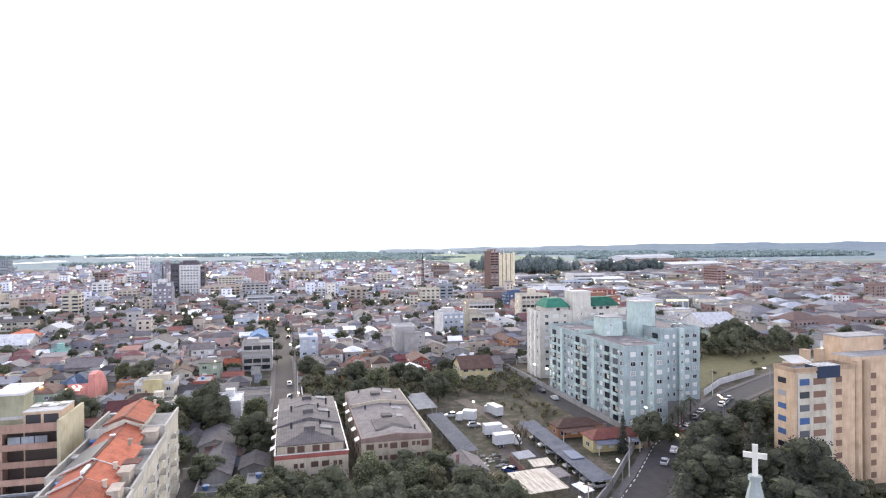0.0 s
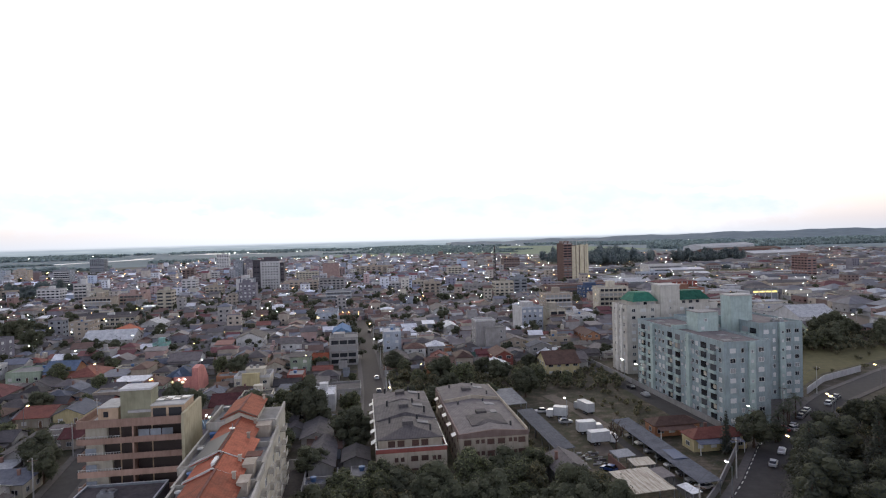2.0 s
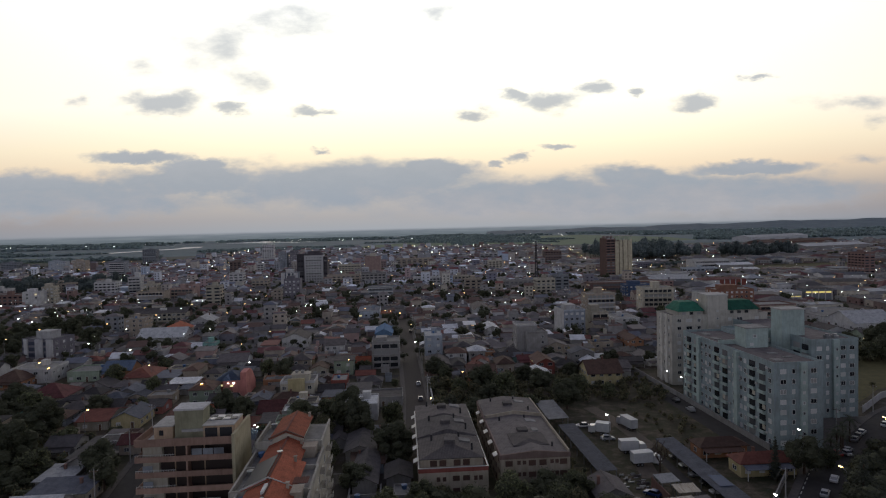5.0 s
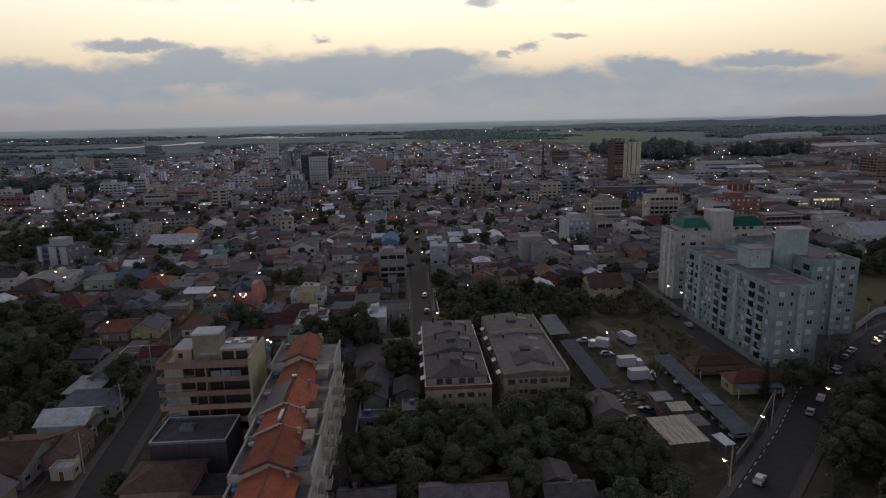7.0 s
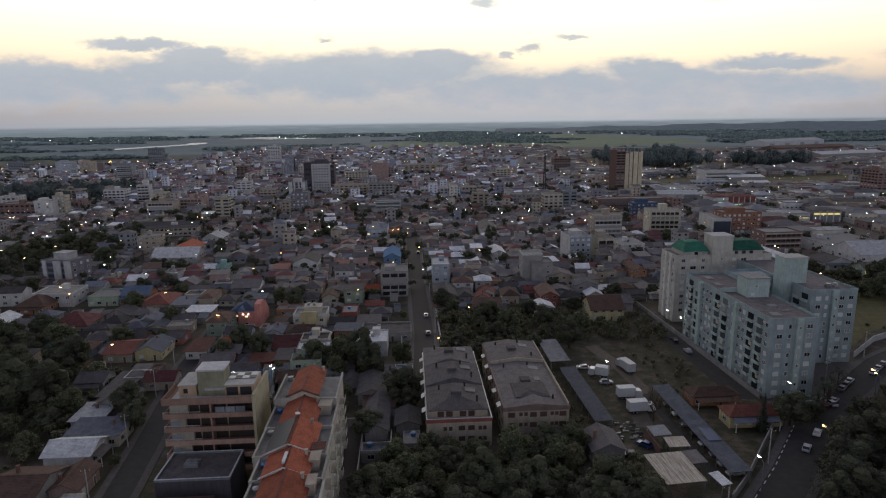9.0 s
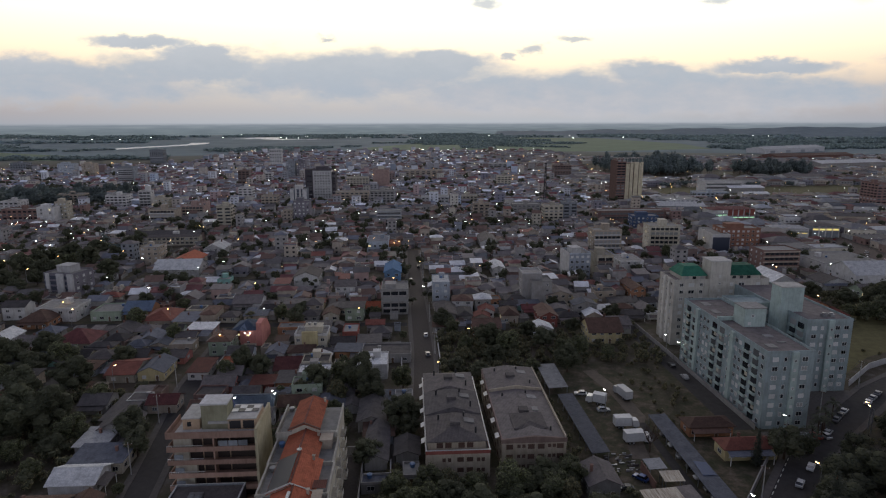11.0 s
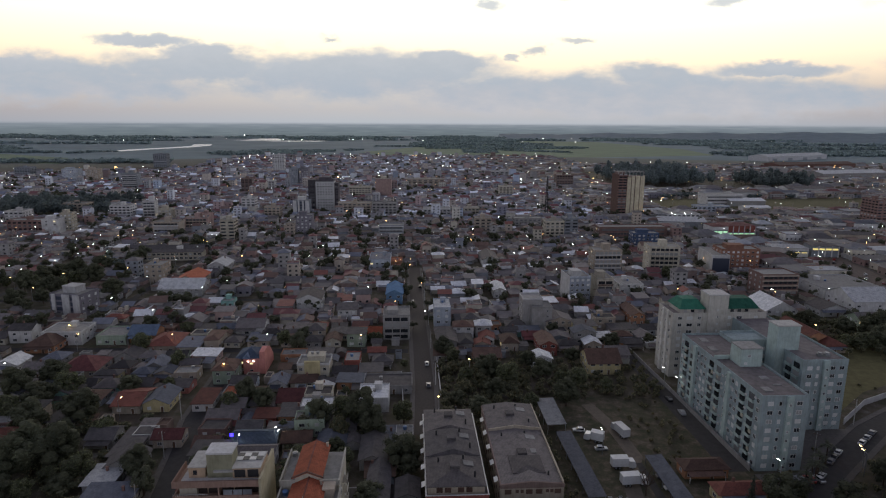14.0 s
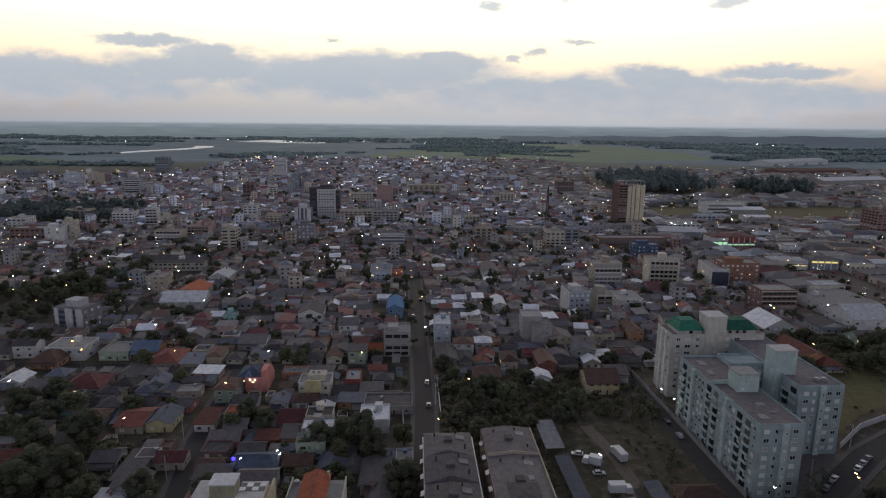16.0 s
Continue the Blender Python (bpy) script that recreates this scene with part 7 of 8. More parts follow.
window_flats(-557, 1076, 21, 16, 7, "beige", "beige apartment slab of seven storeys", 0, 3.0, 1)
balcony_flats(-436, 946, 23, 16, 8, "slate", "dark striped balcony tower with white bands", 0, 3.0, "white", 1)
window_flats(-198, 993, 14, 16, 9, "slate", "grey-blue twin tower of nine storeys", 0, 3.1)
window_flats(-182, 994, 15, 16, 9, "violet", "grey-violet twin tower of nine storeys", 0, 3.2)
window_flats(-103, 537, 14, 12, 7, "violet", "half-built block wrapped in dark netting", 0, 3.0)
ob = shell(207.5, 402, 12, 30, 12.2, wall_mat("white"), "tall white windowless store with a dark blue glazed front", -8)
part("glass_front", Geo().box(-5.6, 5.6, -0.2, -0.01, 0.8, 10.8).mesh("glass_front", NAVY), ob, None, "dark blue glazed front")


def school():
    """Long two-storey school wing with a broad dark roof behind it."""
    FOOT.append((-190, 462, 27, 18))
    ob = thing("school_building", at(-190, 453, 0, 3), "long pale two-storey school wing with rows of windows", "school")
    part("wall", Geo().box(-25, 25, 0, 9, 0, 6.4).mesh("wall", wall_mat("straw")), ob)
    part("roof", roof_geo("gable", 50, 9, 6.4, 1.4, True).mesh("roof", roof_mat("grey")), ob, pose(0, 4.5, 0))
    for s in range(2):
        for i in range(15):
            part("window", window_mesh(2.1, 1.4), ob, pose(-23 + i * 3.28, 0, 1.2 + s * 3.0))
    part("hall", Geo().box(-26, 22, 12, 27, 0, 5.2).mesh("hall", wall_mat("umber")), ob)
    part("hall_roof", roof_geo("gable", 48, 15, 5.2, 3.0, True).mesh("hall_roof", roof_mat("dark")), ob, pose(-2, 19.5, 0), "broad dark hall roof")
    part("hall_dormer", Geo().box(3, 7, 11.4, 15, 5.5, 8.6).mesh("hall_dormer", wall_mat("white")), ob)


school()


def twin_wing_flats():
    """Grey flats of two joined wings, the rear one taller."""
    ob = shell(57.5, 288, 10, 11, 11.6, wall_mat("grey"), "grey plastered flats in two stepped wings with blind front walls")
    part("rear_wing", Geo().box(-9.0, 1.0, 5.0, 16.0, 0, 14.6).mesh("rear_wing", wall_mat("grey")), ob)
    part("rear_parapet", rim(-9.05, 1.05, 4.95, 16.05, 14.6, 15.3).mesh("rear_parapet", wall_mat("white")), ob)
    for s in range(4):
        part("window", window_mesh(0.9, 0.9), ob, pose(2.6, 0, 1.3 + 2.8 * s))
        part("window", window_mesh(1.2, 1.1), ob, pose(-9.0, 9.0, 1.3 + 3.0 * s, 0, 0, -90))
        part("window", window_mesh(1.2, 1.1), ob, pose(-9.0, 13.0, 1.3 + 3.0 * s, 0, 0, -90))


twin_wing_flats()


def terraced_villa():
    """Cream villa with white-edged terraces and a yellow stair panel."""
    FOOT.append((-47.6, 237.5, 7, 6))
    ob = thing("house", at(-47.6, 232.5), "cream two-storey villa with white-edged roof terraces and yellow panel", "house", "houses of the town")
    part("wall", Geo().box(-6.4, 6.4, 0, 10, 0, 6.0).mesh("wall", CREAM), ob)
    part("terrace_floor", Geo().box(-6.1, 6.1, 0.3, 9.7, 6.0, 6.08).mesh("terrace_floor", SLAB), ob)
    part("parapet", rim(-6.5, 6.5, -0.1, 10.1, 6.0, 6.9).mesh("parapet", wall_mat("white")), ob)
    part("stair_panel", Geo().box(-3.4, 2.8, -0.9, 0.3, 0, 7.9).mesh("stair_panel", wall_mat("yellow")), ob, None, "olive-yellow front panel")
    part("roof_room", Geo().box(-2.6, 4.0, 3.2, 8.0, 6.08, 8.6).box(-2.9, 4.3, 2.9, 8.3, 8.6, 8.8).mesh("roof_room", CREAM), ob)
    for x in (-1.0, 1.2):
        part("water_tank", tank_mesh("grey"), ob, pose(x, 5.5, 8.8))
    for x in (-5.0, 4.6):
        for z in (0.9, 3.8):
            part("window", window_mesh(1.3, 1.1), ob, pose(x, 0, z))


terraced_villa()


def fuel_canopy():
    """Wide pale canopy on posts over a dark forecourt."""
    FOOT.append((279, 640, 26, 16))
    ob = thing("station_canopy", at(279, 640, 0, -10), "wide pale blue canopy roof on posts over a forecourt", "canopy")
    part("canopy_roof", Geo().box(-24, 24, -14, 14, 7.0, 7.8).box(-23.4, 23.4, -13.4, 13.4, 7.8, 7.9).mesh("canopy_roof", material("pale_sheet", roofing((0.30, 0.31, 0.33)))), ob)
    for x in (-20, -7, 7, 20):
        for y in (-10, 10):
            part("post", CACHE.setdefault("canopy_post", Geo().box(-0.3, 0.3, -0.3, 0.3, 0, 7.0).mesh("post", METAL)), ob, pose(x, y, 0))
    for x in (-8, 6, 12):
        part("canopy_light", CACHE.setdefault("canopy_light", Geo().box(-0.5, 0.5, -0.3, 0.3, 0, 1.4).mesh("canopy_light", LAMP_WHITE)), ob, pose(x, -14.4, 8.2))
        part("light_bracket", CACHE.setdefault("light_bracket", Geo().box(-0.1, 0.1, -0.1, 0.6, -0.6, 0.0).mesh("light_bracket", METAL)), ob, pose(x, -14.4, 8.2))


fuel_canopy()

ribbon_block(394, 757, 48, 24, 3, "white", "grey", "low white works office with grey ribbon bands", 0, 4.4)

apartment(341, 688, 38, 16, 3, "paleblue")

# ---- groves round the foreground lots ----
grove(-17, 34, 104, 121, 6.0, (0, 1, 2, 2, 0), 0.8, 1.1, "in the thicket beside the long blocks", 0.92)
grove(-14, 34, 121, 133, 5.6, (0, 1, 0, 2), 0.85, 1.05, "in the thicket beside the long blocks", 0.9)
grove(16, 36, 133, 139, 5.0, (0, 3, 1), 0.65, 0.85, "in the thicket beside the long blocks", 0.8)
grove(32, 46, 92, 118, 6.0, (0, 2, 1), 0.8, 1.1, "in the thicket beside the long blocks")
grove(-16, 30, 88, 99, 8.0, (0, 1, 3), 0.7, 0.9, "between the small houses", 0.5)
grove(2, 38, 196, 240, 10.5, (0, 1, 2), 0.7, 0.95, "in the scrub behind the long blocks", 0.8)
scrub(2, 38, 190, 246, 3.6, 1.4, 2.8)
grove(40, 86, 218, 250, 12, (0, 1, 2), 0.6, 0.85, "in the scrub behind the yard", 0.8)
scrub(38, 90, 212, 258, 3.6, 0.9, 2.2, 0.75)
scrub(69, 85, 164, 214, 3.4, 0.5, 1.2, 0.45)
scrub(-20, -5, 139, 186, 3.2, 0.7, 1.3, 0.8)
scrub(33, 38, 140, 210, 3.0, 0.9, 1.8, 0.8)
scrub(-17, 46, 104, 138, 4.6, 1.2, 2.2, 0.85)
scrub(-140, -99, 120, 200, 5.0, 1.5, 3.0, 0.8)
scrub(96, 150, 100, 156, 5.5, 1.5, 2.8, 0.7)
scrub(144, 235, 192, 262, 11.0, 0.7, 1.6, 0.5)
scrub(160, 250, 250, 292, 5.0, 1.8, 3.4, 0.8)
scrub(-70, -26, 152, 205, 7.0, 1.4, 2.6, 0.6)
grove(70, 92, 124, 138, 7.0, (0, 6, 2), 0.5, 0.7, "beside the small red-roofed houses", 0.6)
grove(80, 102, 92, 128, 7.0, (6, 4, 6, 6, 4), 0.9, 1.25, "in the dark park by the church", 0.92)
grove(104, 138, 86, 102, 7.5, (4, 0, 1, 5), 0.5, 0.75, "at the foot of the tan tower", 0.6)
grove(86, 99, 124, 136, 6.0, (6, 2, 6), 0.7, 0.95, "along the bending road", 0.9)
scrub(84, 100, 120, 146, 3.5, 1.0, 2.2, 0.8)
scrub(104, 126, 150, 182, 4.0, 0.8, 1.8, 0.6)
grove(108, 138, 158, 181, 7.0, (0, 3, 2), 0.5, 0.8, "in the forecourt beds", 0.8)
grove(100, 150, 128, 156, 10, (6, 0, 6), 0.65, 0.95, "in the dark park by the church", 0.75)
grove(62, 110, 56, 88, 9.0, (4, 6, 6), 0.9, 1.3, "in the dark park by the church", 0.9)
grove(150, 215, 150, 190, 12.0, (2, 0, 4), 0.8, 1.1, "beyond the bending road", 0.7)
grove(160, 250, 252, 290, 11.0, (2, 0, 0), 0.8, 1.1, "along the dry grass lot", 0.85)
grove(-140, -99, 128, 200, 9.0, (2, 0, 1, 2), 0.6, 0.9, "in the dark gardens", 0.72)
grove(-75, -40, 152, 172, 7.0, (0, 1, 2), 0.7, 0.95, "behind the balcony block", 0.7)
grove(-40, -24, 156, 176, 6.0, (0, 1, 3), 0.7, 0.95, "behind the terrace", 0.6)
grove(-270, -210, 330, 400, 12.0, (2, 0, 2), 0.8, 1.2, "in the small park", 0.8)

tree(-68.3, 210.6, 2, 0.95, "among the houses")
tree(-73.2, 206.3, 0, 0.85, "among the houses")
tree(-61.0, 206.0, 2, 0.85, "among the houses")
tree(-136.5, 219.4, 0, 1.3, "among the houses")
tree(-121.6, 197.6, 2, 1.3, "among the houses")
tree(-146.8, 229.5, 2, 1.2, "among the houses")
tree(-114.9, 221.2, 2, 0.9, "among the houses")
tree(-128.8, 263.9, 0, 1.1, "among the houses")
tree(-108.4, 187.9, 0, 0.9, "among the houses")
tree(-119.8, 167.5, 2, 1.4, "among the houses")
tree(-114.8, 170.2, 2, 1.4, "among the houses")
tree(-124.6, 164.8, 2, 1.4, "among the houses")
tree(-103.4, 164.1, 0, 1.2, "among the houses")
tree(-87.0, 163.5, 2, 1.0, "among the houses")
tree(-58.9, 276.3, 2, 0.8, "among the houses")
tree(-207.5, 454.5, 2, 1.1, "among the houses")
tree(-59.0, 262.2, 2, 0.9, "among the houses")
tree(-39.4, 191.2, 2, 1.1, "among the houses")
tree(-31.2, 194.8, 0, 1.2, "among the houses")
tree(-25.0, 190.8, 2, 1.3, "among the houses")
tree(-31.8, 183.7, 1, 1.1, "among the houses")
tree(-20.7, 183.3, 2, 1.1, "among the houses")
tree(-10.6, 194.2, 0, 0.9, "among the houses")
tree(-43.6, 187.6, 1, 0.9, "among the houses")
tree(-11.0, 166.8, 2, 1.1, "among the houses")
tree(-26.6, 275.5, 3, 1.0, "among the houses")
tree(6.2, 254.0, 2, 1.0, "among the houses")
tree(9.6, 247.6, 0, 1.0, "among the houses")
tree(-44.3, 216.8, 3, 1.0, "among the houses")
tree(22.4, 230.0, 2, 1.1, "among the houses")
tree(30.8, 224.5, 0, 1.1, "among the houses")
tree(45.6, 229.4, 2, 1.0, "among the houses")
tree(48.9, 204.9, 2, 1.1, "among the houses")
tree(57.5, 221.2, 0, 1.0, "among the houses")
tree(-155.0, 219.9, 2, 1.2, "among the houses")
tree(-141.3, 210.5, 2, 1.2, "among the houses")
tree(-148.2, 202.4, 0, 1.2, "among the houses")
tree(-135.7, 194.2, 2, 1.2, "among the houses")
tree(-182.5, 352.2, 2, 1.2, "among the houses")
tree(-231.1, 404.9, 2, 1.4, "among the houses")
tree(-209.4, 383.5, 2, 1.4, "among the houses")
tree(-242.3, 405.0, 0, 1.3, "among the houses")
tree(-201.4, 404.5, 2, 1.2, "among the houses")
tree(-208.0, 436.6, 2, 1.2, "among the houses")
tree(-221.9, 420.1, 2, 1.3, "among the houses")
tree(-129.8, 396.3, 2, 0.8, "among the houses")
tree(-181.4, 494.9, 2, 1.2, "among the houses")
tree(-98.5, 284.8, 3, 1.0, "among the houses")
tree(-7.9, 472.8, 3, 1.0, "among the houses")
tree(162.5, 371.5, 2, 1.2, "among the houses")
tree(162.6, 385.4, 0, 1.1, "among the houses")
tree(215.9, 269.9, 2, 1.3, "among the houses")
tree(209.1, 255.6, 2, 1.3, "among the houses")
tree(199.7, 255.8, 0, 1.1, "among the houses")
tree(223.8, 269.7, 2, 1.4, "among the houses")
tree(83.0, 141.3, 5, 1.1, "among the houses")
tree(92.1, 143.7, 2, 1.0, "among the houses")
tree(100.1, 146.3, 0, 0.7, "among the houses")
tree(-19.6, 148.2, 2, 0.85, "behind the alley wall")
tree(-8.6, 163.0, 2, 0.75, "among the houses")
tree(-9.6, 132.8, 1, 0.6, "in the thicket beside the long blocks")
tree(-66.2, 112.0, 0, 0.72, "beside the narrow street")
tree(-79.6, 138.0, 3, 0.6, "beside the narrow street")
tree(-82.3, 155.5, 2, 0.75, "beside the narrow street")

# ---- the rest of the town, lot by lot ----
RG = random.Random(11)
WALLPICK = ["white"] * 4 + ["cream"] * 4 + ["beige"] * 8 + ["grey"] * 9 + ["umber", "umber", "rose", "russet", "straw"] + ["pink", "green", "teal", "orange", "yellow", "brick", "paleblue", "slate"]
ROOFPICK = ["grey"] * 13 + ["dark"] * 13 + ["brown"] * 6 + ["maroon"] * 2 + ["red"] * 2 + ["slate"] * 3 + ["white"] * 1 + ["orange"]
ZONES = ((-16, 34, 104, 190), (34, 95, 84, 262), (94, 150, 92, 262), (140, 260, 140, 296), (-20, 40, 186, 250), (-140, -98, 120, 196), (-44, -20, 60, 174), (-275, -205, 325, 405), (-70, -40, 104, 150))


def free(u, v, w, d):
    return not any(a < u < b and c < v < e for a, b, c, e in ZONES) and not on_road(u, v, max(w, d) * 0.42) and not taken(u, v, w, d, 0.25)


def in_view(u, v):
    x, y = u * math.cos(radians(14)) - v * math.sin(radians(14)), u * math.sin(radians(14)) + v * math.cos(radians(14))
    return abs(math.atan2(x + 7 + y * math.tan(radians(9)), y)) < radians(48)


HOUSES_TO = 292
v = 96.0
while v < HOUSES_TO:
    u = -300.0
    while u < 420:
        w, d = RG.uniform(6.8, 11.0), RG.uniform(6.8, 9.0)
        a, b = u + RG.uniform(-1, 1), v + RG.uniform(-1.5, 1.5)
        if u > 150:
            w, d = RG.uniform(10, 22), RG.uniform(9, 11)
        if in_view(a, b) and free(a, b, w * 0.94, d * 0.94):
            kind = RG.choices(("gable", "hip", "flat", "shed"), (5, 3, 2.0, 2.2))[0]
            h = RG.choices((2.7, 3.1, 5.7, 6.3, 8.8), (8, 4, 1.4, 0.8, 0.15))[0]
            wall, roof = RG.choice(WALLPICK), RG.choice(ROOFPICK)
            house(a, b, w, d, h, kind, wall, roof, RG.uniform(-4, 4), 1, RG)
            u += w + RG.uniform(0.2, 1.2)
            if RG.random() < 0.15:
                if not taken(u + 1, b, 2, 2, 0) and not on_road(u + 1, b, 1):
                    tree(u + 1.0, b + RG.uniform(-3, 3), RG.choice((0, 1, 3, 3, 2)), RG.uniform(0.55, 0.95), "among the houses", RG)
                u += 3.5
            elif RG.random() < 0.15:
                bush(SCRUB, u + 0.6, b, 1.3, 2.4, 80, 0.3, RG)
                u += 1.5
        else:
            u += 3.0
    v += 9.3
# lean-tos, sheds and covered yards that fill the gaps between the houses
SHEDS = random.Random(52)
sheds, v = 0, 150.0
while v < HOUSES_TO - 5:
    u = -150.0
    while u < 150:
        a, b = u + SHEDS.uniform(-1.5, 1.5), v + SHEDS.uniform(-1.5, 1.5)
        w, d = SHEDS.uniform(2.6, 4.6), SHEDS.uniform(3.0, 5.5)
        if sheds < 230 and in_view(a, b) and not any(p < a < q and r < b < s for p, q, r, s in ZONES) and not on_road(a, b, 2.0) and not taken(a, b, w, d, 0.05):
            house(a, b, w, d, SHEDS.uniform(2.1, 2.6), SHEDS.choice(("shed", "shed", "flat", "gable")), SHEDS.choice(("grey", "beige", "grey", "umber", "slate")), SHEDS.choice(("grey", "dark", "slate", "brown", "dark")), SHEDS.uniform(-4, 4), 0, SHEDS)
            sheds += 1
        u += 3.7
    v += 4.3
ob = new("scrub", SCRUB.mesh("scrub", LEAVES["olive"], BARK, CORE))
ob.matrix_basis = CITY
tagged(ob, "tangled dark shrubs and saplings on the vacant lots", "scrub", kind="stuff")


def palette(name, cols, rough=0.85, rib=False):
    """One material for many far pieces, a colour for each island."""
    def build(nt, b):
        isl = nt.nodes.new("ShaderNodeNewGeometry").outputs["Random Per Island"]
        c = ramp_node(nt, isl, tuple((i / len(cols), col) for i, col in enumerate(cols)), True)
        n = noise_node(nt, 0.35, 5, 0.65, space(nt))
        c = mixer(nt, 0.6, c, ramp_node(nt, n, ((0.3, (0.55, 0.54, 0.53)), (0.65, (1.15, 1.15, 1.15)))))
        link(nt, c, b.inputs["Base Color"])
        b.inputs["Roughness"].default_value = rough
    return material(name, build)


MIDWALL = palette("mid_walls", [WALLS[k] for k in ("grey", "beige", "grey", "russet", "cream", "rose", "violet", "slate", "white", "beige", "umber", "grey", "straw", "umber", "beige", "grey")])
MIDROOF = palette("mid_roofs", [tuple(1.2 * c for c in ROOFS[k]) for k in ("grey", "dark", "brown", "grey", "brown", "dark", "slate", "grey", "maroon", "dark", "grey", "brown", "dark", "red", "dark", "white")])
# far walls and roofs scaled lighter and bluer, haze put into their colours
FARWALL = palette("far_walls_hazed", [tuple(a * b for a, b in zip((1.14, 1.19, 1.28), WALLS[k])) for k in ("white", "beige", "grey", "grey", "cream", "rose", "violet", "slate", "white", "beige", "grey", "paleblue", "white", "umber", "beige", "straw")])
FARROOF = palette("far_roofs_hazed", [tuple(a * b for a, b in zip((1.45, 1.5, 1.62), ROOFS[k])) for k in ("grey", "grey", "brown", "grey", "brown", "dark", "slate", "grey", "maroon", "grey", "white", "brown", "grey", "maroon", "dark", "slate")])


def far_house(g, u, v, w, d, h, rz, rng):
    """Walls, windows, a pitched or flat roof and now and then a lean-to or tank, as loose islands of one mesh."""
    c, s = math.cos(radians(rz)), math.sin(radians(rz))

    def q(x, y, z):
        return (u + x * c - y * s, v + x * s + y * c, z)

    def block(x0, x1, y0, y1, z0, z1, m):
        g.solid([q(x0, y0, z0), q(x1, y0, z0), q(x1, y1, z0), q(x0, y1, z0)], [q(x0, y0, z1), q(x1, y0, z1), q(x1, y1, z1), q(x0, y1, z1)], m)
    x, y = w / 2, d / 2
    block(-x, x, -y, y, 0, h, 0)
    form, o = (rng.random() if u < 200 else 0.5 + 0.5 * rng.random()), 0.7
    rise = min(w, d) * rng.uniform(0.2, 0.3)
    if form < 0.45:
        if rng.random() < 0.75:
            g.solid([q(-x, -y, h), q(-x, y, h), q(-x, 0, h + rise)], [q(x, -y, h), q(x, y, h), q(x, 0, h + rise)], 0)
            for e in (-1, 1):
                p = [q(-x - o, e * (y + o), h - 0.1), q(x + o, e * (y + o), h - 0.1), q(x + o, 0, h + rise), q(-x - o, 0, h + rise)]
                p = p if e < 0 else p[::-1]
                g.solid(p, [(i, j, k + 0.15) for i, j, k in p], 1)
        else:
            g.solid([q(-x, y, h), q(x, y, h), q(0, y, h + rise)], [q(-x, -y, h), q(x, -y, h), q(0, -y, h + rise)], 0)
            for e in (-1, 1):
                p = [q(e * (x + o), -y - o, h - 0.1), q(e * (x + o), y + o, h - 0.1), q(0, y + o, h + rise), q(0, -y - o, h + rise)]
                p = p if e > 0 else p[::-1]
                g.solid(p, [(i, j, k + 0.15) for i, j, k in p], 1)
    elif form < 0.68:
        m = min(x, y) + o
        ex, ey = x + o - m + 0.1, y + o - m + 0.1
        g.solid([q(-x - o, -y - o, h), q(x + o, -y - o, h), q(x + o, y + o, h), q(-x - o, y + o, h)], [q(-ex, -ey, h + rise), q(ex, -ey, h + rise), q(ex, ey, h + rise), q(-ex, ey, h + rise)], 1)
    elif form < 0.82:
        p = [q(-x - o, -y - o, h), q(x + o, -y - o, h), q(x + o, y + o, h + 0.9), q(-x - o, y + o, h + 0.9)]
        g.solid(p, [(i, j, k + 0.15) for i, j, k in p], 1)
    else:
        block(-x + 0.2, x - 0.2, -y + 0.2, y - 0.2, h, h + 0.1, 1)
        for a, b, e, f in ((-x, x, -y, -y + 0.2), (-x, x, y - 0.2, y), (-x, -x + 0.2, -y + 0.2, y - 0.2), (x - 0.2, x, -y + 0.2, y - 0.2)):
            block(a, b, e, f, h, h + 0.7, 0)
        if v < 900:
            tx, ty = rng.uniform(-0.3, 0.2) * w, rng.uniform(-0.1, 0.3) * d
            block(tx, tx + 1.5, ty, ty + 1.5, h + 0.1, h + rng.choice((1.4, 2.6)), 0)
    if rng.random() < 0.65 and v < 900:
        p = rng.uniform(2.2, 2.8)
        block(-x * 0.8, x * 0.5, -y - 2.6, -y - 0.02, 0, p, 0)
        a = [q(-x * 0.85, -y - 2.9, p), q(x * 0.55, -y - 2.9, p), q(x * 0.55, -y - 0.02, p + 0.5), q(-x * 0.85, -y - 0.02, p + 0.5)]
        g.solid(a, [(i, j, k + 0.12) for i, j, k in a], 1)
    if v < 900 and rng.random() < 0.45:
        e = rng.choice((-1, 1)) * (x + 0.5)
        block(e - 0.1, e + 0.1, -y - 3.2, y + 1.5, 0, rng.uniform(2.0, 3.4), 3)
    if v < 700 and rng.random() < 0.3:
        block(-x, x, -y - 3.4, -y - 3.2, 0, 1.8, 3)
    if v < 1000:
        n = max(1, int(w / 3.4))
        for k in range(int(h / 2.9)):
            for i in range(n):
                a = (i + 0.5) * w / n - x
                z = k * 2.9 + 0.9
                block(a - 0.7, a + 0.7, -y - 0.05, -y - 0.001, z, z + 1.2, 2)
            if v < 600:
                e = x if u < -7 else -x
                for a in (-y * 0.5, y * 0.5):
                    block(min(e, e * 1.006), max(e, e * 1.006), a - 0.6, a + 0.6, k * 2.9 + 0.9, k * 2.9 + 2.1, 2)


def edge(u):
    """How far the town reaches at each u."""
    if u < -500:
        return 1350 + 0.35 * (u + 500)
    return 1900 if u < 420 else 1500


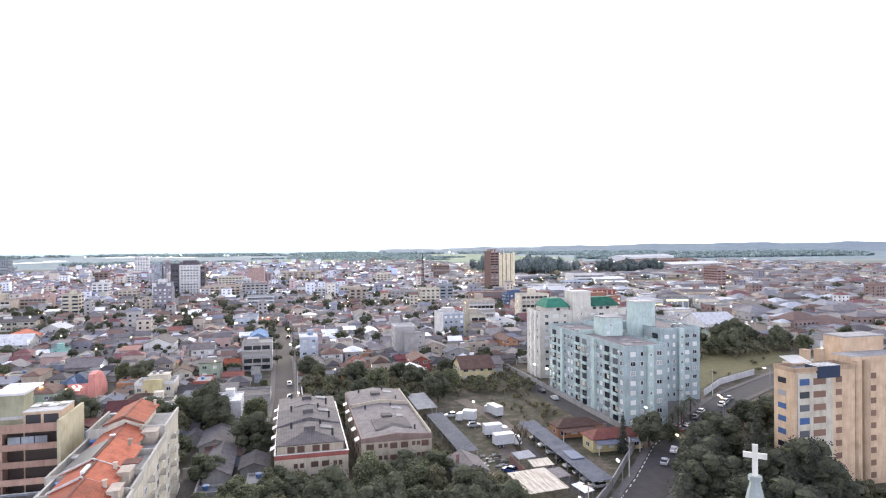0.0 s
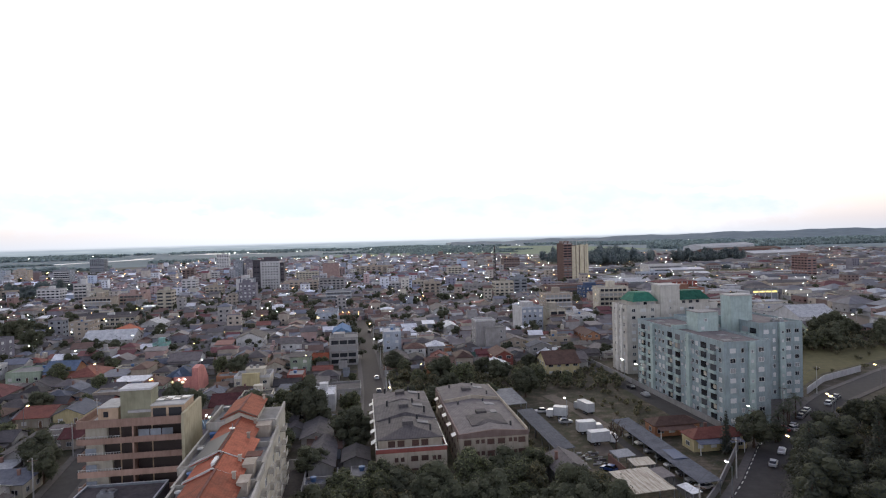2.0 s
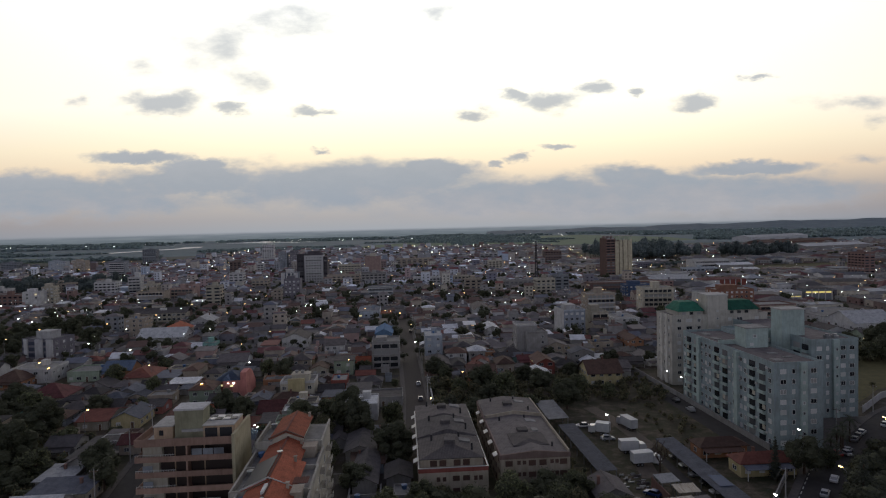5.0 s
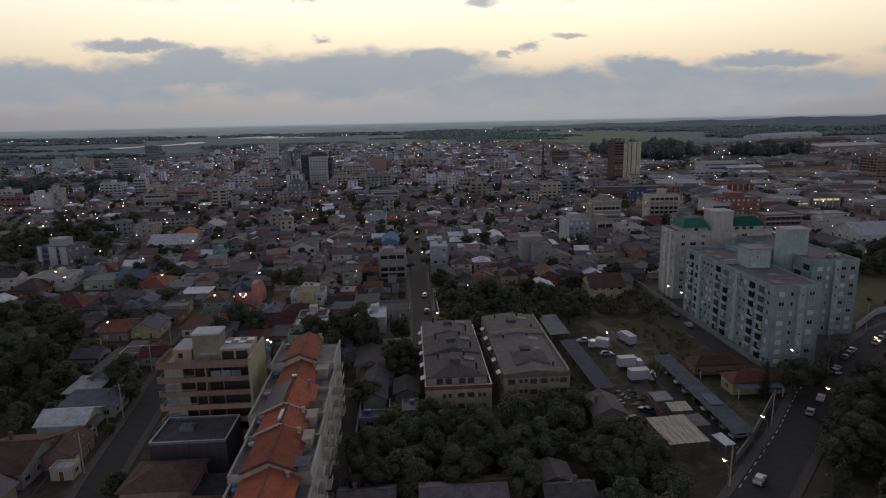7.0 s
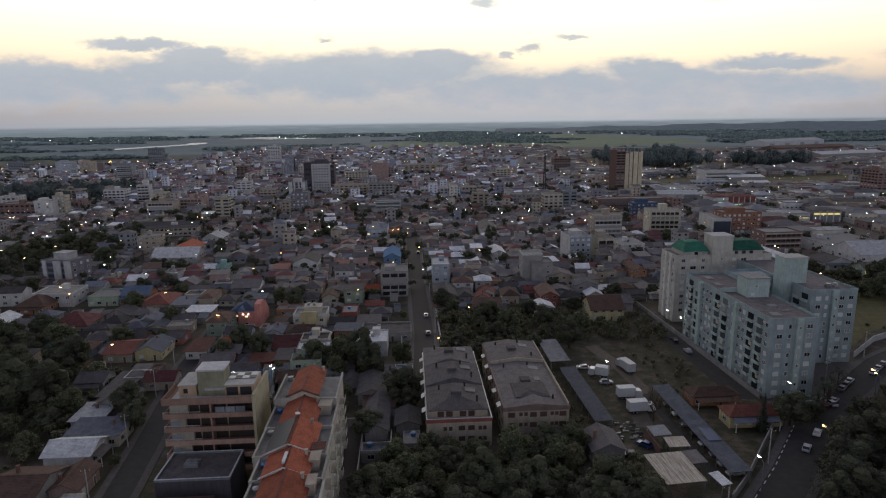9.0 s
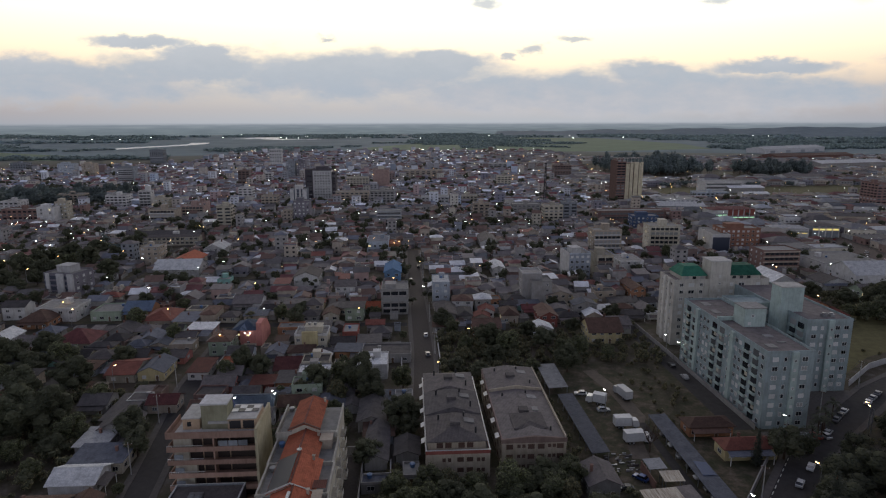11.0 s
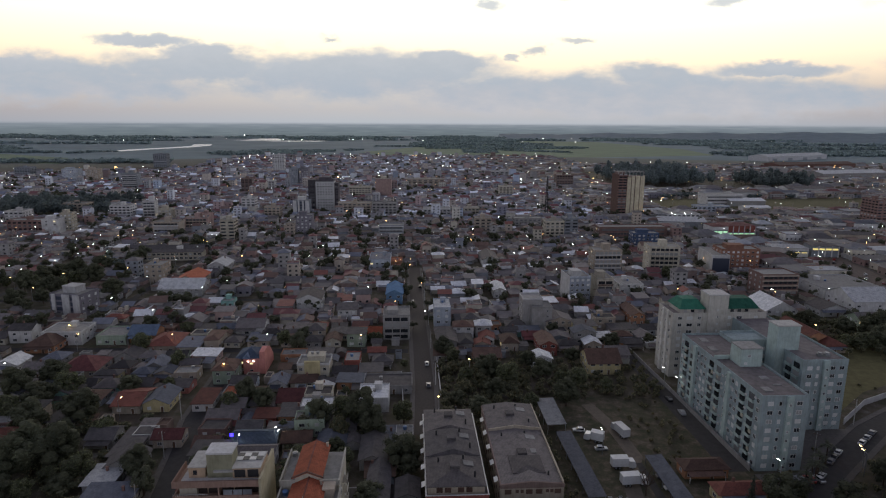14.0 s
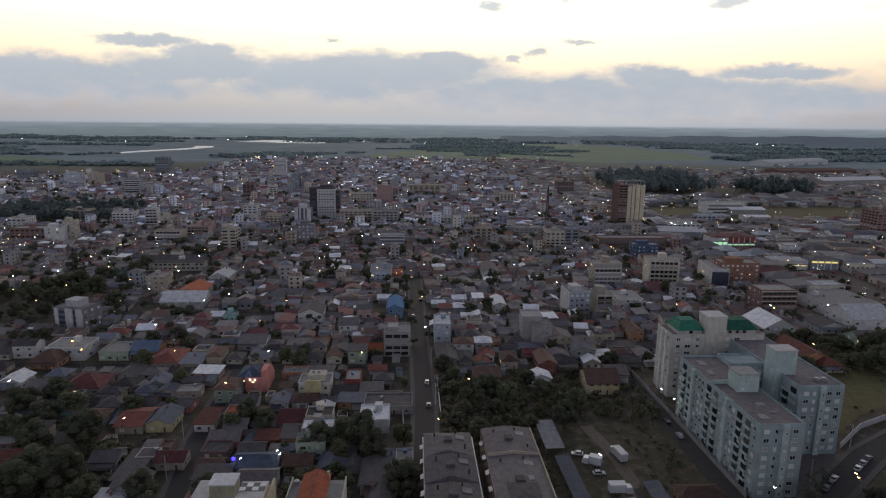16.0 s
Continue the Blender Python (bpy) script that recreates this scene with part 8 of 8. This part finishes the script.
FARZONES = ((262, 335, 508, 549), (284, 332, 424, 452), (258, 302, 600, 626), (300, 640, 690, 830), (325, 570, 940, 1320), (540, 665, 945, 1085), (-520, -340, 670, 800), (740, 1000, 1120, 1260), (830, 1070, 1380, 1480))
mid, far, works = Geo(), Geo(), Geo()
fartrees = []
v = HOUSES_TO + 3.0
while v < 1900:
    u = -1250.0
    big = 0.86 + max(0.0, v - 470) / 2600
    while u < 1250:
        w, d = RG.uniform(6.2, 10.5) * big, RG.uniform(6.2, 8.6 if v < 800 else 12)
        a, b = u + RG.uniform(-2, 2), v + RG.uniform(-4, 4)
        if u > 230 and RG.random() < 0.6:
            w, d = RG.uniform(9, 26), RG.uniform(9, 17)
        ok = in_view(a, b) and b < edge(a) and not any(p < a < q and r < b < s for p, q, r, s in FARZONES + ZONES)
        if ok and RG.random() < (0.93 if u < 300 else 0.6) and not on_road(a, b, w * 0.42) and not taken(a, b, w, d, 0.3):
            h = RG.choices((2.7, 5.4, 8.6, 12.0, 16.0), (13, 2.4 if v < 600 else 4, 0.3, 0.12 if v < 650 else 0.3, 0.04 if v < 650 else 0.14))[0]
            far_house((mid if b < 620 else far) if u < 200 else works, a, b, w, d, h if u < 200 or w < 14 else RG.choice((4.5, 5.5, 7.0)), RG.uniform(-7, 7), RG)
            if RG.random() < (0.2 if v < 700 else 0.13):
                fartrees.append((a + w * 0.6, b + RG.uniform(-5, 5), RG.uniform(2.6, 5.8)))
                u += 1.5
            u += w + RG.uniform(0.1, 1.8)
        else:
            if ok and RG.random() < 0.12:
                fartrees.append((a, b, RG.uniform(2.5, 5)))
            u += 6.0
    v += 8.9 if v < 800 else 13.0
ob = new("town_houses", mid.mesh("town_houses", MIDWALL, MIDROOF, GLASS, wall_mat("grey")))
ob.matrix_basis = CITY
tagged(ob, "close-packed low houses with dark weathered roofs in the middle of the town", "houses", kind="stuff")
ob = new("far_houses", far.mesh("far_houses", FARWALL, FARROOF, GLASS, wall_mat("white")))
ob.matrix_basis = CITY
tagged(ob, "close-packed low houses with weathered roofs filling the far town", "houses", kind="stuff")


FARHALL = palette("far_hall_roofs", [(0.36, 0.38, 0.40), (0.17, 0.168, 0.175), (0.13, 0.125, 0.13), ROOFS["grey"], (0.22, 0.225, 0.235), ROOFS["brown"], ROOFS["dark"], ROOFS["grey"], ROOFS["maroon"], (0.15, 0.145, 0.145), ROOFS["brown"], ROOFS["grey"]])
ob = new("far_halls", works.mesh("far_halls", MIDWALL, FARHALL, GLASS, wall_mat("white")))
ob.matrix_basis = CITY
tagged(ob, "low halls, workshops and houses with pale roofs past the avenue", "halls", kind="stuff")


def clumps(g, u, v, r, h, rng, n=34):
    """A far tree: leaf clumps round an uneven crown, on a stem."""
    g.box(u - 0.2, u + 0.2, v - 0.2, v + 0.2, 0, h * 0.5, 1)
    g.lump(u, v, h * 0.58, r * 0.66, h * 0.32, rng, 2, 6)
    for i in range(n):
        o = Vector((rng.gauss(0, 1), rng.gauss(0, 1), rng.gauss(0, 1))).normalized()
        k = rng.uniform(0.55, 1.0)
        p = Vector((u + o.x * r * k, v + o.y * r * k, h * 0.58 + o.z * h * 0.4 * k))
        nrm = (o + Vector((rng.gauss(0, 0.4), rng.gauss(0, 0.4), rng.gauss(0, 0.4)))).normalized()
        a = nrm.orthogonal().normalized()
        b = nrm.cross(a)
        s = r * rng.uniform(0.25, 0.5) * min(1.0, (26 / n) ** 0.5)
        g.poly([p - a * s, p - b * s * 0.7, p + a * s, p + b * s * 0.7], 0)


g = Geo()
for a, b, r in fartrees:
    bush(g, a, b, r, r * RG.uniform(1.5, 2.1), 130 if b < 520 else 40, r * (0.11 if b < 520 else 0.17), RG)
ob = new("far_trees", g.mesh("far_trees", LEAVES["dark"], BARK, CORE))
ob.matrix_basis = CITY
tagged(ob, "scattered dark trees between the houses of the far town", "trees", kind="stuff")


def wood(label, spots, n=30, key="dark", gap=-0.45, patch=0.0):
    """A wood of uneven height with gaps and a ragged edge."""
    g = Geo()
    for u0, u1, v0, v1, step, h in spots:
        v = v0
        while v < v1:
            u = u0
            while u < u1:
                a, b = u + RG.uniform(-0.6, 0.6) * step, v + RG.uniform(-0.6, 0.6) * step
                k = noise.noise(Vector((a, b, 3.0)) * (0.35 / step)) + 0.5 * noise.noise(Vector((a, b, 9.0)) * (0.9 / step))
                if patch:  # large uneven patches with open land between
                    k = 1.2 * noise.noise(Vector((a * patch, b * patch * 0.55, 5.0))) + 0.4 * noise.noise(Vector((a, b, 3.0)) * patch * 4)
                inside = min(a - u0, u1 - a, (b - v0) * 1.5, (v1 - b) * 1.5) / step
                if inside + 4 * k > 0.2 and k > gap:
                    clumps(g, a, b, step * RG.uniform(0.45, 0.85), h * (0.75 + 0.6 * k) * RG.uniform(0.75, 1.15), RG, n)
                u += step
            v += step
    ob = new("woodland", g.mesh("woodland", LEAVES[key], BARK, LEAVES[key]))
    ob.matrix_basis = CITY
    tagged(ob, label, "woodland", kind="stuff")


# slate and blue leaves carry the distance haze in their base colour
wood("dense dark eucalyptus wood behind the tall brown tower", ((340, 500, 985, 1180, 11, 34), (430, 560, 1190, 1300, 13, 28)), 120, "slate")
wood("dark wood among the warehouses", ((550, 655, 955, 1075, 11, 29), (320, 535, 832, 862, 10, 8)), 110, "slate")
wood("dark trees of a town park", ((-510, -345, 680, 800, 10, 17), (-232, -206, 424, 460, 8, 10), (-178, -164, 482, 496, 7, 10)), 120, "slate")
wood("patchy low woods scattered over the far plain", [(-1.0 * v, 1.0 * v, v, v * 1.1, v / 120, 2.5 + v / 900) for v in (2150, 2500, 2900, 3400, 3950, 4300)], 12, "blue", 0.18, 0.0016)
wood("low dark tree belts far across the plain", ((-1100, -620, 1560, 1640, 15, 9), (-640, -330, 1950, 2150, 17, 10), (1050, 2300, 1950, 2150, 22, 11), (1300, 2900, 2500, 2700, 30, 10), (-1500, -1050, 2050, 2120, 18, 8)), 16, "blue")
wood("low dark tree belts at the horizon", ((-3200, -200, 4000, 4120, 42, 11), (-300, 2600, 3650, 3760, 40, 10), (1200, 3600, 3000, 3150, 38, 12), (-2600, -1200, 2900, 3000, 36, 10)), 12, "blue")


# ---- warehouses past the avenue ----
def warehouse(u, v, w, d, h, wall, roof, rz=0.0):
    ob = thing("warehouse", at(u, v, 0, rz), f"long low {wall} warehouse under a {ROOFWORD[roof]} roof", "warehouse", "warehouses")
    rise = min(w, d) * 0.1
    part("wall", body_geo("gable", w, d, h, rise, True).mesh("wall", wall_mat(wall)), ob)
    part("roof", roof_geo("gable", w, d, h, rise, True).mesh("roof", roof_mat(roof)), ob)
    for i in range(4):
        part("loading_door", Geo().box(-w / 2 + w * (i + 0.3) / 4, -w / 2 + w * (i + 0.6) / 4, -d / 2 - 0.08, -d / 2 + 0.02, 0, h * 0.6).mesh("loading_door", METAL), ob)


warehouse(1120, 1780, 300, 60, 13, "white", "white", 27)
warehouse(950, 1425, 225, 46, 11, "brick", "brown", 12)
warehouse(870, 1190, 170, 46, 9, "grey", "white", 14)
warehouse(590, 900, 60, 30, 8, "white", "grey", -5)
warehouse(403, 703, 31, 16, 5.6, "white", "white")
warehouse(520, 845, 46, 22, 8, "white", "slate", -4)
warehouse(462, 838, 34, 18, 9, "white", "grey", -4)
warehouse(428, 575, 40, 20, 8, "white", "slate", -12)
warehouse(381, 512, 35, 16, 8, "beige", "dark", -12)
warehouse(420, 760, 46, 24, 7, "grey", "white")
warehouse(265, 600, 46, 30, 7, "slate", "white", -10)


# ---- lit shops ----
def shop(u, v, w, d, h, wall, roof, glow_key, sill, top, label, rz=0.0):
    FOOT.append((u, v, w / 2, d / 2))
    ob = thing("shop", at(u, v, 0, rz), label, "shop", "lit shops")
    part("wall", Geo().box(-w / 2, w / 2, -d / 2, d / 2, 0, h).mesh("wall", wall_mat(wall)), ob)
    part("roof", roof_geo("hip", w, d, h, 1.6, True).mesh("roof", roof_mat(roof)), ob)
    m = material("shop_light_" + glow_key, glowing(dict(green=(0.55, 1.0, 0.6), yellow=(1.0, 0.78, 0.25))[glow_key], 0.4))
    n = max(3, int(w / 5))
    for i in range(n):
        a, b = -w / 2 + w * (i + 0.1) / n, -w / 2 + w * (i + 0.9) / n
        part("shop_window", Geo().box(a, b, -d / 2 - 0.06, -d / 2 + 0.02, sill, top).mesh("shop_window", m), ob, None, "lit shop window")
        part("pilaster", Geo().box(b + 0.1, b + w / n * 0.2 - 0.1, -d / 2 - 0.3, -d / 2, 0, h).mesh("pilaster", wall_mat("white")), ob)
    part("sign_board", Geo().box(-w / 2, w / 2, -d / 2 - 0.5, -d / 2 - 0.31, top + 0.3, top + 1.2).mesh("sign_board", wall_mat("slate")), ob)


shop(281, 556, 14, 20, 8.5, "white", "maroon", "green", 0.6, 4.2, "white corner shop with a green-lit ground floor")
shop(303, 560, 27, 22, 8.5, "red", "maroon", "green", 0.6, 1.5, "long red factory hall with white pilasters")
shop(318, 458, 20, 14, 9.0, "slate", "grey", "yellow", 5.7, 7.0, "dark shop with a yellow-lit upper showroom", -8)
shop(292, 462, 26, 16, 7.0, "white", "white", "yellow", 3.0, 3.6, "wide white showroom under a pale sheet roof", -8)
shop(352, 400, 16, 50, 7.0, "cream", "grey", "yellow", 0.8, 2.6, "row of low shops along the wide avenue", -12)

# ---- lattice mast ----
def mast(u, v, h):
    ob = thing("radio_mast", at(u, v), "tall dark lattice radio mast over the town", "mast")
    for sx_, sy_ in ((-1, -1), (1, -1), (1, 1), (-1, 1)):
        part("leg", Geo().rod((sx_ * 1.4, sy_ * 1.4, 0), (sx_ * 0.4, sy_ * 0.4, h), 0.3).mesh("leg", BLACK), ob)
    for i in range(12):
        z0, z1 = h * i / 12, h * (i + 1) / 12
        r0, r1 = 1.4 - 1.0 * i / 12, 1.4 - 1.0 * (i + 1) / 12
        g = Geo()
        for a, b in (((-1, -1), (1, -1)), ((1, -1), (1, 1)), ((1, 1), (-1, 1)), ((-1, 1), (-1, -1))):
            g.rod((a[0] * r0, a[1] * r0, z0), (b[0] * r1, b[1] * r1, z1), 0.15, 4).rod((a[0] * r1, a[1] * r1, z1), (b[0] * r1, b[1] * r1, z1), 0.15, 4)
        part("bracing", g.mesh("bracing", BLACK), ob)
    part("antenna", Geo().rod((0, 0, h), (0, 0, h + 3), 0.12).box(-1.2, -0.8, -0.8, 0.8, h - 3, h - 1).box(0.8, 1.2, -0.8, 0.8, h - 3, h - 1).mesh("antenna", FRAME), ob)


mast(140, 655, 46)

# ---- lamps ----
def lamp_parts(key):
    if "lamp_pole" not in CACHE:
        CACHE["lamp_pole"] = Geo().tube(0, 0, 0, 7.4, 0.12, 0.07, 8).mesh("pole", METAL)
        CACHE["lamp_arm"] = Geo().rod((0, 0, 7.3), (0, 1.7, 7.9), 0.05).mesh("arm", METAL)
        CACHE["lamp_hood"] = Geo().box(-0.18, 0.18, 1.4, 2.2, 7.86, 8.02).mesh("hood", METAL)
        for k, m in (("warm", LAMP_WARM), ("white", LAMP_WHITE)):
            CACHE["lamp_" + k] = Geo().solid([(-0.15, 1.5, 7.62), (0.15, 1.5, 7.62), (0.15, 2.1, 7.62), (-0.15, 2.1, 7.62)], [(-0.26, 1.4, 7.86), (0.26, 1.4, 7.86), (0.26, 2.2, 7.86), (-0.26, 2.2, 7.86)]).mesh("lamp", m)
    return [("pole", CACHE["lamp_pole"]), ("arm", CACHE["lamp_arm"]), ("hood", CACHE["lamp_hood"]), ("lamp", CACHE["lamp_" + key])]


def street_lamp(u, v, rz, key="warm"):
    ob = thing("street_lamp", at(u, v, 0.1, rz), f"grey street lamp on an arm with a lit {key} lamp", "street lamp", "street lamps")
    for name, me in lamp_parts(key):
        part(name, me, ob)


for line, half in ROADS:
    for (a, b), (c, d) in zip(line, line[1:]):
        L = math.hypot(c - a, d - b)
        n = int(L / 42)
        ang = math.degrees(math.atan2(d - b, c - a))
        for i in range(n):
            k = (i + 0.5) / n
            s = 1 if (i % 2) else -1
            nu, nv = -(d - b) / L, (c - a) / L
            u, v = a + (c - a) * k + nu * s * (half - 1.0), b + (d - b) * k + nv * s * (half - 1.0)
            if v < 600 and in_view(u, v):
                street_lamp(u, v, ang if s < 0 else ang + 180, "warm" if RG.random() < 0.5 else "white")
street_lamp(51.0, 100.0, 0, "warm")
street_lamp(90.7, 127.5, 0, "warm")
street_lamp(125.8, 155.8, 0, "warm")
street_lamp(67.8, 115.7, 0, "white")
street_lamp(15.5, 230.5, 0, "warm")
street_lamp(-50.8, 176.6, 0, "white")
street_lamp(-49.5, 174.6, 0, "white")
street_lamp(-61.0, 172.4, 0, "white")
blue_lamp = thing("warning_lamp", at(-63.2, 174.2, 0.1), "blue lit lamp bar on a slim grey post", "lamp")
part("post", Geo().tube(0, 0, 0, 7.6, 0.07, 0.05, 8).mesh("post", METAL), blue_lamp)
for z_ in (7.4, 8.0):
    part("lamp", Geo().box(-0.5, 0.5, -0.15, 0.15, z_ - 0.22, z_ + 0.12).mesh("lamp", material("blue_lamp", glowing((0.035, 0.02, 1.0), 3.5))), blue_lamp)
street_lamp(1.6, 196.4, 0, "warm")
street_lamp(-227.5, 381.6, 0, "warm")
street_lamp(-187.3, 338.0, 0, "white")
street_lamp(-188.9, 342.4, 0, "white")
street_lamp(91.5, 218.9, 0, "white")
street_lamp(92.7, 209.9, 0, "white")
street_lamp(97.5, 151.7, 0, "white")
street_lamp(52.0, 171.2, 0, "white")
street_lamp(-194.1, 395.5, 0, "warm")
street_lamp(201.7, 325.9, 0, "warm")
street_lamp(237.4, 330.9, 0, "white")
street_lamp(186.2, 267.1, 0, "warm")
street_lamp(126.7, 158.0, 0, "warm")
street_lamp(-139.8, 302.3, 0, "white")
street_lamp(88.0, 384.9, 0, "white")
street_lamp(-88.1, 307.7, 0, "warm")
street_lamp(-16.9, 314.1, 0, "warm")
street_lamp(-119.6, 360.4, 0, "white")
street_lamp(-155.2, 360.9, 0, "warm")


g = Geo()
for i in range(1300):
    v = 400 + 1550 * RG.random() ** 0.95
    u = RG.uniform(-0.75, 0.75) * v * 1.15
    if not in_view(u, v) or v > edge(u) + 60:
        continue
    # heads swell with distance, their size standing in for lamp glare
    s = 0.10 + v / 4000
    z = RG.uniform(6, 9)
    m = 0 if RG.random() < 0.36 else 1
    g.box(u - 0.06, u + 0.06, v - 0.06, v + 0.06, 0, z, 2)
    g.tube(u, v, z, z + s * 1.4, s * 0.7, s, 6, m)
for i in range(60):
    v = 3200 + RG.uniform(0, 1500)
    u = RG.uniform(-0.8, 0.7) * v
    g.tube(u, v, 6, 8.2, 1.1, 1.3, 6, 1)
ob = new("far_street_lights", g.mesh("far_street_lights", LAMP_WARM, LAMP_WHITE, METAL))
ob.matrix_basis = CITY
tagged(ob, "small lit street lamps scattered over the far town", "street lamps", kind="stuff")
